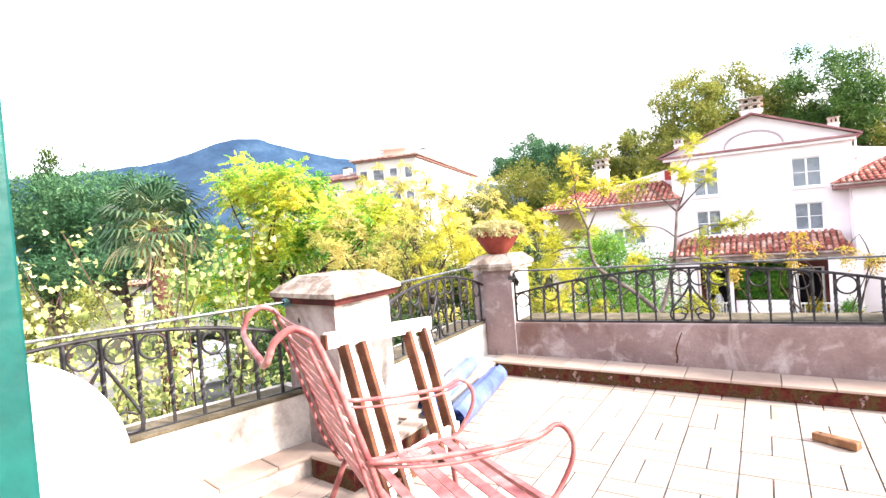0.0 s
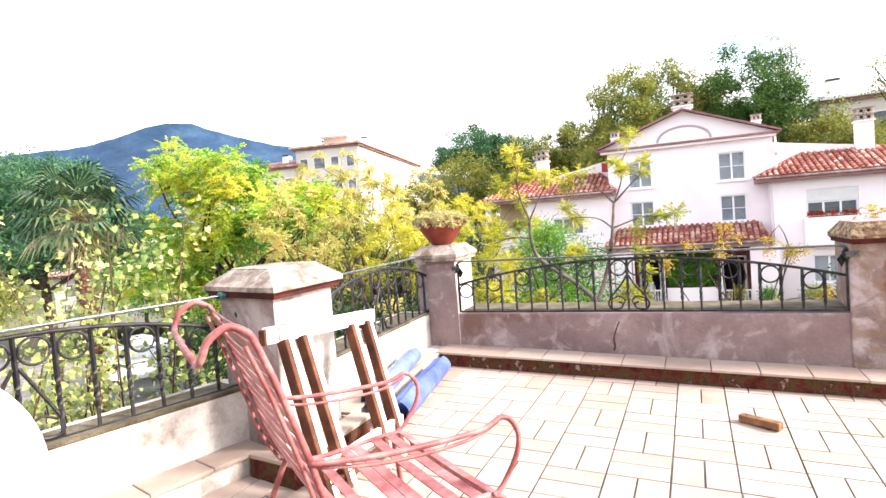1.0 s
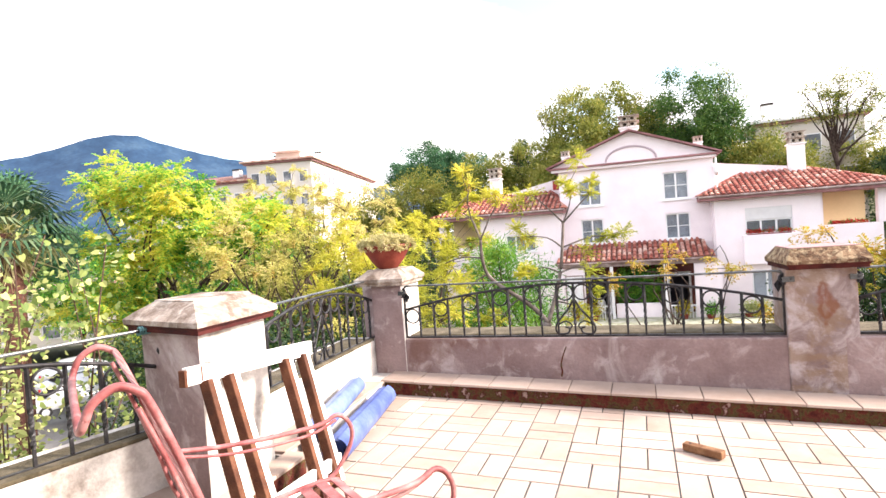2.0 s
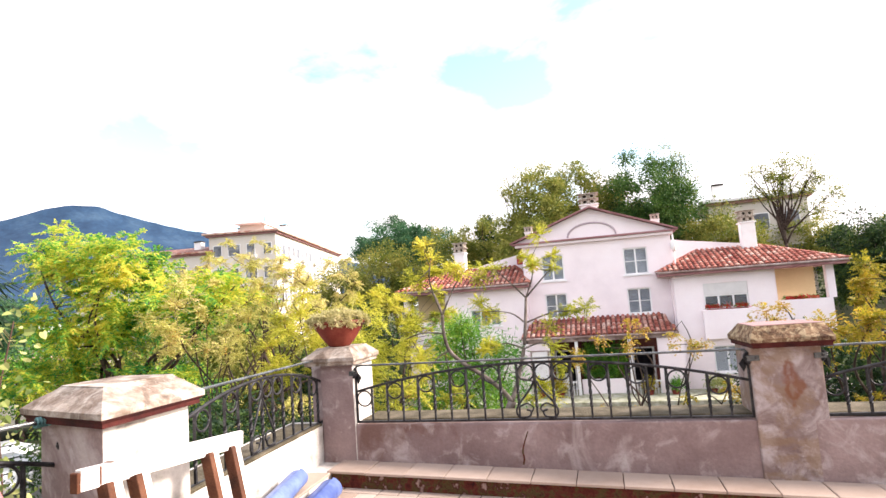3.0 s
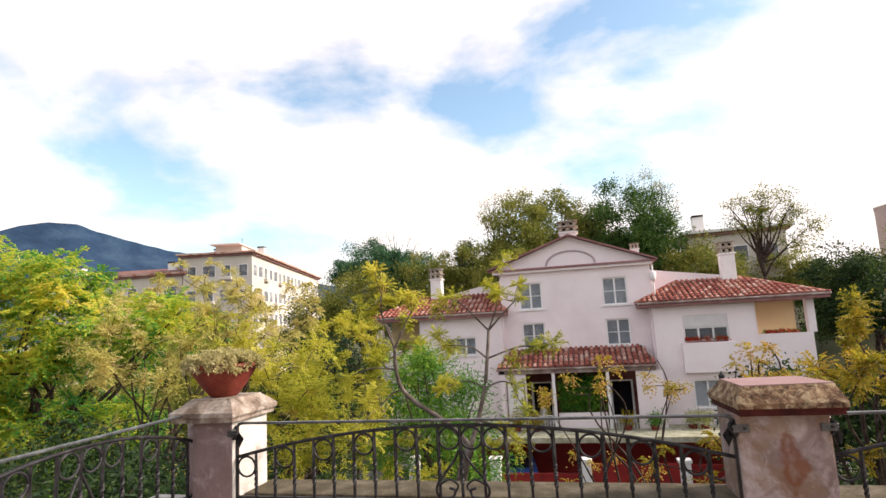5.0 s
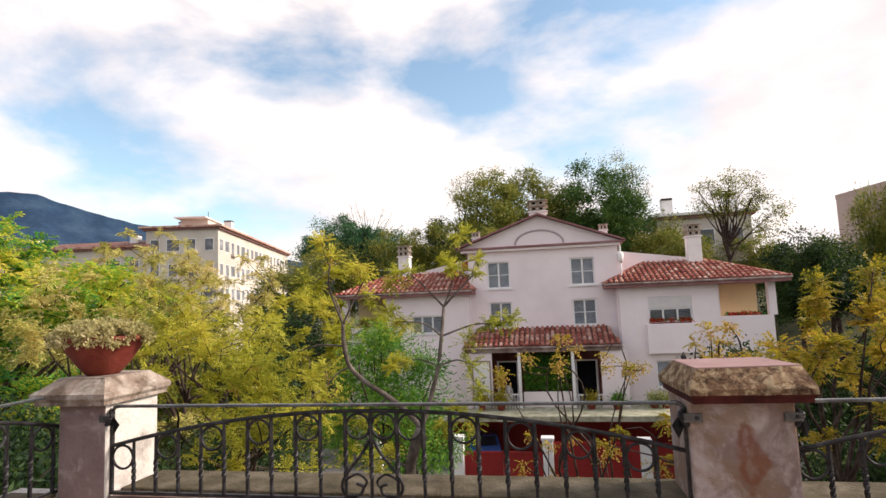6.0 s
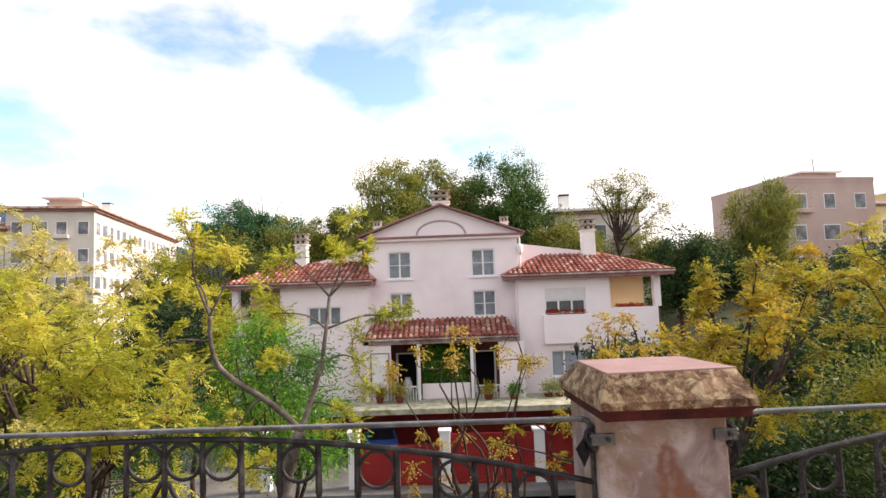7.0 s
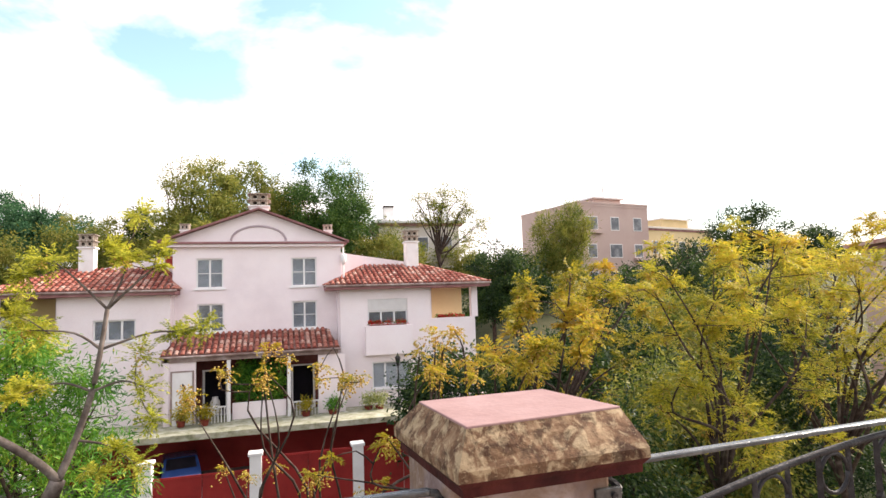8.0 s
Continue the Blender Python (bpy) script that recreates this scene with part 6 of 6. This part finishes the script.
for k in range(58):
    x, y = rng.uniform(-1.0, 0.45), rng.uniform(-1.1, 1.35)
    if x > 0.1 and y < 0.2:
        x -= 0.5
    top = -STREET + rng.uniform(0.4, 1.75)
    pts = [(x * 0.4, y * 0.4, 0.0), (x * 0.8, y * 0.8, 4.5), (x, y, 7.0), (x + rng.normal(0, 0.12), y + rng.normal(0, 0.12), (7.0 + top) / 2), (x + rng.normal(0, 0.25), y + rng.normal(0, 0.25), top)]
    ln = curve_points(pts, 8)
    add_tube(bm, ln, 0.012, 5, 0.004)
    for p in ln[12:]:
        for _ in range(9):
            spots.append((p.x + rng.normal(0, 0.11), p.y + rng.normal(0, 0.11), p.z + rng.normal(0, 0.08)))
part("stem", bm, TWIG, vine, smooth=True)
# heart-shaped leaves: six-sided folded blades
verts, faces = [], []
for c in spots:
    d = Vector((rng.normal(0, 1), rng.normal(0, 1), rng.normal(-0.5, 0.5))).normalized()
    u = d.cross(Vector((rng.normal(0, 1), rng.normal(0, 1), rng.normal(0, 1)))).normalized()
    n = d.cross(u)
    s = rng.uniform(0.026, 0.05)
    b = len(verts)
    c = Vector(c)
    for px, py, pz in ((0, 0, 0), (-0.18, 0.36, 0.1), (0.25, 0.52, 0.14), (0.65, 0.36, 0.08), (1.05, 0, -0.05), (0.65, -0.36, 0.08), (0.25, -0.52, 0.14), (-0.18, -0.36, 0.1)):
        verts.append(c + d * (px * s) + u * (py * s) + n * (pz * s))
    faces += [(b, b + 4, b + 3, b + 2), (b, b + 2, b + 1), (b, b + 6, b + 5, b + 4), (b, b + 7, b + 6)]
raw("leaves", verts, faces, LEAF_VINE, vine)


# ---------------------------------------------------------------- palm
palm = thing("palm_tree", "fan palm with green and straw-coloured fronds", "tree", (-15.9, 11.6, STREET))
rng = np.random.default_rng(31)
H = 9.75
ptrunk = [(0.05 * math.sin(z), 0.04 * math.cos(z * 1.3), z) for z in np.linspace(0, H, 24)]
part("trunk", tube(ptrunk, 0.26, 12, 0.34), PALM_BARK, palm, smooth=True)
skirt = leaf_mesh("dry_skirt", [(0.2 * math.cos(a), 0.2 * math.sin(a), H - 0.9 + 0.8 * rng.random()) for a in rng.uniform(0, 6.28, 60)], 9, (0.12, 0.12, 0.3), 0.8, 0.06, LEAF_STRAW, palm, rng, 1.6)
for k in range(34):
    a = k * 2.399
    el = 1.15 - 1.75 * (k / 34)
    d = Vector((math.cos(a) * math.cos(el), math.sin(a) * math.cos(el), math.sin(el)))
    base = Vector((0, 0, H)) + d * 0.15
    hub = base + d * 1.0
    side = d.cross(Vector((0, 0, 1))).normalized()
    up = side.cross(d)
    verts, faces = [], []
    for i in range(17):
        f = (i - 8) / 8 * 1.9
        dr = d * math.cos(f) + side * math.sin(f)
        ln = 1.15 * (1 - 0.25 * abs(i - 8) / 8)
        wv = (side * math.cos(f) - d * math.sin(f)) * 0.05
        b = len(verts)
        m = hub + dr * ln * 0.6 + up * 0.04
        e = hub + dr * ln + Vector((0, 0, -0.34))
        verts += [hub, m + wv, e, m - wv]
        faces.append((b, b + 1, b + 2, b + 3))
    fan = raw("frond", verts, faces, LEAF_PALM if k < 32 else LEAF_STRAW, palm)
    part("stalk", tube([tuple(base), tuple(hub)], 0.016, 5), LEAF_OLIVE, fan)


# ---------------------------------------------------------------- street and yard things
def car(label, x, y, z, turn, paint, group="parked cars"):
    c = thing("car", label, "car", (x, y, z), group, turn=turn)
    prof = [(-2.05, 0.35), (-2.1, 0.62), (-1.95, 0.85), (-1.25, 0.95), (-0.65, 1.4), (0.7, 1.42), (1.45, 1.0), (2.0, 0.88), (2.1, 0.6), (2.05, 0.35)]
    bm = bmesh.new()
    a = [bm.verts.new((px, -0.85 + (0.12 if pz > 1.1 else 0), pz)) for px, pz in prof]
    b = [bm.verts.new((px, 0.85 - (0.12 if pz > 1.1 else 0), pz)) for px, pz in prof]
    bm.faces.new(a)
    bm.faces.new(b[::-1])
    for i in range(len(prof)):
        bm.faces.new((a[i], a[(i + 1) % len(prof)], b[(i + 1) % len(prof)], b[i]))
    bmesh.ops.bevel(bm, geom=bm.edges[:], offset=0.05, segments=2, affect="EDGES", profile=0.5)
    body = part("body", bm, paint, c, smooth=True)
    for s in (-1, 1):
        bm = bmesh.new()
        vs = [bm.verts.new((px, s * (0.87 if pz < 1.0 else 0.765), pz)) for px, pz in ((-1.05, 1.0), (-0.6, 1.34), (0.62, 1.36), (1.15, 1.02))]
        bm.faces.new(vs)
        bmesh.ops.solidify(bm, geom=bm.faces[:], thickness=0.01)
        part("side_window", bm, DARK_ROOM, c)
    for xa, za, xb, zb in ((-1.22, 1.0, -0.7, 1.37), (1.38, 1.05, 0.75, 1.4)):
        bm = bmesh.new()
        o = -0.02 if xa < 0 else 0.02
        vs = [bm.verts.new(p) for p in ((xa + o, -0.68, za), (xa + o, 0.68, za), (xb + o, 0.62, zb), (xb + o, -0.62, zb))]
        bm.faces.new(vs)
        bmesh.ops.solidify(bm, geom=bm.faces[:], thickness=0.012)
        part("windscreen", bm, DARK_ROOM, c)
    for px in (-1.3, 1.3):
        for s in (-1, 1):
            bm = bmesh.new()
            add_tube(bm, [(px, s * 0.72, 0.31), (px, s * 0.9, 0.31)], 0.31, 18)
            w = part("wheel", bm, TYRE, c)
            bm = bmesh.new()
            add_tube(bm, [(px, s * 0.88, 0.31), (px, s * 0.91, 0.31)], 0.19, 14)
            part("rim", bm, CAR_SILVER, w)
    for s in (-1, 1):
        part("tail_light", box((-2.13, s * 0.72 - 0.1, 0.66), (-2.05, s * 0.72 + 0.1, 0.8), 0.01), RED_FLOWER, c)
        part("headlight", box((2.05, s * 0.65 - 0.13, 0.62), (2.12, s * 0.65 + 0.13, 0.75), 0.01), CAR_SILVER, c)
    part("number_plate", box((-2.14, -0.25, 0.5), (-2.08, 0.25, 0.61)), HOUSE_WHITE, c)
    return c


car("dark blue hatchback parked in the open garage", -0.9, 34.0, STREET + 0.06, -80, CAR_BLUE)
car("silver car parked in the yard", -31.0, 25.4, STREET + 0.05, 70, CAR_SILVER)
car("silver car parked in the yard row", -34.4, 28.0, STREET + 0.05, 70, CAR_SILVER)
car("silver car parked at the end of the yard row", -28.2, 22.6, STREET + 0.05, 70, CAR_SILVER)

lamp = thing("street_lamp", "black iron lantern on a slim post by the house", "street lamp", (10.12, 33.4, BASE))
part("post", lathe([(0.12, 0.0), (0.12, 0.25), (0.05, 0.35), (0.04, 2.5), (0.07, 2.55)], 12), IRON, lamp)
lan = part("lantern", lathe([(0.07, 2.55), (0.15, 2.95), (0.15, 2.98)], 6), IRON, lamp)
part("lantern_roof", lathe([(0.19, 2.98), (0.06, 3.14), (0.02, 3.24)], 6), IRON, lan)
part("lamp_arm", tube([(0, -0.15, 2.45), (0, 0.15, 2.45)], 0.02, 6), IRON, lamp)


def flower_box(x0, x1, y, z, flowers, n=40, seed=1):
    f = thing("flower_box", "window box with red geraniums" if flowers else "low planter with green leaves", "planter", ((x0 + x1) / 2, y, z))
    w = (x1 - x0) / 2
    rng = np.random.default_rng(seed)
    part("box", box((-w, -0.1, 0), (w, 0.1, 0.18), 0.01), POT, f)
    pts = [(rng.uniform(-w, w), rng.normal(0, 0.06), 0.24 + 0.08 * rng.random()) for _ in range(n)]
    leaf_mesh("leaves", pts, 14, (0.08, 0.06, 0.07), 0.09, 0.06, LEAF_BRIGHT, f, rng, 0.0)
    if flowers:
        for fx, fy, fz in pts[: n * 2 // 3]:
            leaf_mesh("flower_cluster", [(fx, fy - 0.07, fz)], 16, (0.08, 0.06, 0.06), 0.09, 0.07, RED_FLOWER, f, rng, -0.3)


flower_box(8.95, 11.2, WING - 0.18, -0.4, True, 40, 1)
flower_box(13.2, 15.2, WING + 0.15, -0.12, True, 40, 2)
for i, (x, y, m) in enumerate(((-0.9, 34.1, LEAF_OCHRE), (0.2, 34.0, LEAF_OCHRE), (5.2, 34.1, LEAF_OCHRE), (6.6, 34.0, LEAF_BRIGHT), (8.6, 34.3, LEAF_VINE), (9.2, 34.2, LEAF_VINE), (11.0, 34.4, LEAF_DARK), (11.8, 34.2, LEAF_DARK))):
    rng = np.random.default_rng(60 + i)
    p = thing("potted_plant", "leafy plant in a terracotta pot before the house", "plant", (x, y, BASE), "porch plants")
    part("pot", lathe([(0.16, 0.0), (0.24, 0.3), (0.26, 0.32), (0.2, 0.32)], 16), POT, p)
    leaf_mesh("foliage", [(rng.normal(0, 0.16), rng.normal(0, 0.16), 0.5 + 0.35 * rng.random()) for _ in range(18)], 26, (0.16, 0.16, 0.16), 0.15, 0.06, m, p, rng, 0.1)
ivy = thing("climbing_plant", "dark green climbing plant filling the porch opening", "plant", (2.9, 35.4, BASE))
rng = np.random.default_rng(91)
part("trellis", box((-1.25, 0.12, 0.0), (1.25, 0.16, 3.0)), WOOD, ivy)
leaf_mesh("foliage", [(rng.uniform(-1.2, 1.2), rng.normal(0, 0.08), rng.uniform(1.0, 3.0)) for _ in range(150)], 40, (0.16, 0.08, 0.16), 0.15, 0.08, LEAF_BRIGHT, ivy, rng, 0.4)
jar = thing("porch_jar", "pale stone jar standing in the doorway", "jar", (0.55, HY - 0.3, BASE))
part("jar", lathe([(0.14, 0), (0.2, 0.1), (0.27, 0.45), (0.25, 0.75), (0.15, 0.95), (0.17, 1.02)], 20), HOUSE_WHITE, jar, smooth=True)
for x0, x1 in ((-0.2, 1.2), (4.5, 5.95)):
    b = thing("porch_balustrade", "low white balustrade before the door", "balustrade", (x0, 34.45, BASE), "porch balustrades")
    part("top_rail", box((0, -0.03, 0.75), (x1 - x0, 0.03, 0.82)), HOUSE_WHITE, b)
    for k in range(9):
        x = (x1 - x0) * (k + 0.5) / 9
        part("baluster", box((x - 0.02, -0.02, 0.0), (x + 0.02, 0.02, 0.75)), HOUSE_WHITE, b)

# cord wound round the end of the side handrail
ce = A0 + SIDE * 0.07 + NEAR * 0.12
cord = thing("cord_binding", "turquoise cord wound round the end of the handrail", "cord", (ce.x, ce.y, 1.121))
for k in range(5):
    o = NEAR * (0.014 * (k - 2))
    part("winding", tube([tuple(o + SIDE * (0.02 * math.cos(q)) + Vector((0, 0, 0.02 * math.sin(q))) + NEAR * (0.002 * q)) for q in (2 * math.pi * j / 14 for j in range(15))], 0.0065, 6), CORD, cord, smooth=True)

# ---------------------------------------------------------------- tiles: ledges and floor
def tile_mesh(name, w, d, h, mat, bevel=0.004):
    bm = box((0.0, 0.0, 0.0), (w, d, h), 0.0)
    top = [e for e in bm.edges if all(v.co.z > h - 1e-5 for v in e.verts)]
    bmesh.ops.bevel(bm, geom=top, offset=bevel, segments=1, affect="EDGES")
    bmesh.ops.recalc_face_normals(bm, faces=bm.faces[:])
    me = bpy.data.meshes.new(name)
    bm.to_mesh(me)
    bm.free()
    me.materials.append(mat)
    return me


rng = random.Random(12)
ledge = tagged(new("ledge_tiles"), "row of cream tiles on the parapet ledges", "ledge", kind="structure")
LW = 0.335
TIP = math.degrees(math.atan(FALL))
me = tile_mesh("ledge_tile", LW - 0.006, 0.325, 0.02, TILE)
for i in range(22):
    t = new("ledge_tile", me)
    t.parent = ledge
    t.matrix_basis = pose(-0.13 + i * LW, 3.643 + rng.uniform(-0.003, 0.003), BENCH - 0.018 - FALL * (i * LW - 0.03) + rng.uniform(-0.0015, 0.0015), rng.uniform(-0.25, 0.25), TIP, 0)
me2 = tile_mesh("ledge_tile", 0.235, LW - 0.006, 0.02, TILE)
for i in range(5):
    t = new("ledge_tile", me2)
    t.parent = ledge
    t.matrix_basis = pose(-0.24 - 0.015 * i, 1.99 + i * LW * 0.95, BENCH - 0.018 + rng.uniform(-0.001, 0.001), 0, 0, 2.7)
ang = math.degrees(math.atan2(NEAR.y, NEAR.x))
me3 = tile_mesh("ledge_tile", LW - 0.006, 0.225, 0.02, TILE)
for i in range(10):
    o = A0 + NEAR * (0.1 + i * LW)
    t = new("ledge_tile", me3)
    t.parent = ledge
    t.matrix_basis = pose(o.x, o.y, BENCH - 0.018 + rng.uniform(-0.001, 0.001), 0, 0, ang)
me4 = tile_mesh("ledge_tile", 0.36, 0.12, 0.02, TILE)
t = new("ledge_tile", me4)
t.parent = ledge
t.matrix_basis = pose(-0.21, 1.27, BENCH - 0.018, 0, 0, -8)
me5 = tile_mesh("ledge_tile", 0.16, 0.33, 0.02, TILE)
for i in range(2):
    t = new("ledge_tile", me5)
    t.parent = ledge
    t.matrix_basis = pose(0.0, 1.35 + i * 0.335, BENCH - 0.018)

# basket-weave floor: squares of two tiles that turn from square to square
floor = tagged(new("floor"), "cream terracotta floor tiles laid in basket weave", "floor", kind="structure")
CELL = 0.325
GAP = 0.0105
fm = [tile_mesh("floor_tile", CELL - GAP, CELL / 2 - GAP, 0.024, TILE, 0.003), tile_mesh("floor_tile", CELL / 2 - GAP, CELL - GAP, 0.024, TILE, 0.003)]
rest_v, rest_f = [], []
count = 0
cells = [(i, j) for j in range(18) for i in range(-3, 27)]
cells.sort(key=lambda c: (abs(c[0] * CELL + 0.2 - 1.6) * 0.8 + abs(3.5 - c[1] * CELL) * 0.6))
Y0 = 3.89
for i, j in cells:
    x, y = -0.30 + i * CELL, Y0 - (j + 1) * CELL
    flat = (i + j) % 2
    for k in range(2):
        px, py = (x, y + k * CELL / 2) if flat else (x + k * CELL / 2, y)
        if py < -1.9 or px < -1.2 or py > 3.7 or (px < -0.45 and py > 1.3):
            continue
        w, d = (CELL - GAP, CELL / 2 - GAP) if flat else (CELL / 2 - GAP, CELL - GAP)
        dz = rng.uniform(-0.0012, 0.0012)
        z = FLOOR - 0.024 + dz - FALL * (px + 0.1)
        if count < 300:
            t = new("floor_tile", fm[0] if flat else fm[1])
            t.parent = floor
            t.matrix_basis = pose(px, py, z, rng.uniform(-0.12, 0.12), TIP + rng.uniform(-0.12, 0.12), rng.uniform(-0.25, 0.25))
            count += 1
        else:
            b = len(rest_v)
            for zz in (z, z + 0.024):
                rest_v += [(px, py, zz), (px + w, py, zz - FALL * w), (px + w, py + d, zz - FALL * w), (px, py + d, zz)]
            rest_f += [(b, b + 3, b + 2, b + 1), (b + 4, b + 5, b + 6, b + 7), (b, b + 1, b + 5, b + 4), (b + 1, b + 2, b + 6, b + 5), (b + 2, b + 3, b + 7, b + 6), (b + 3, b, b + 4, b + 7)]
rest = raw("floor_tiles_rest", rest_v, rest_f, TILE_REST, floor)
rest["kind"] = "stuff"
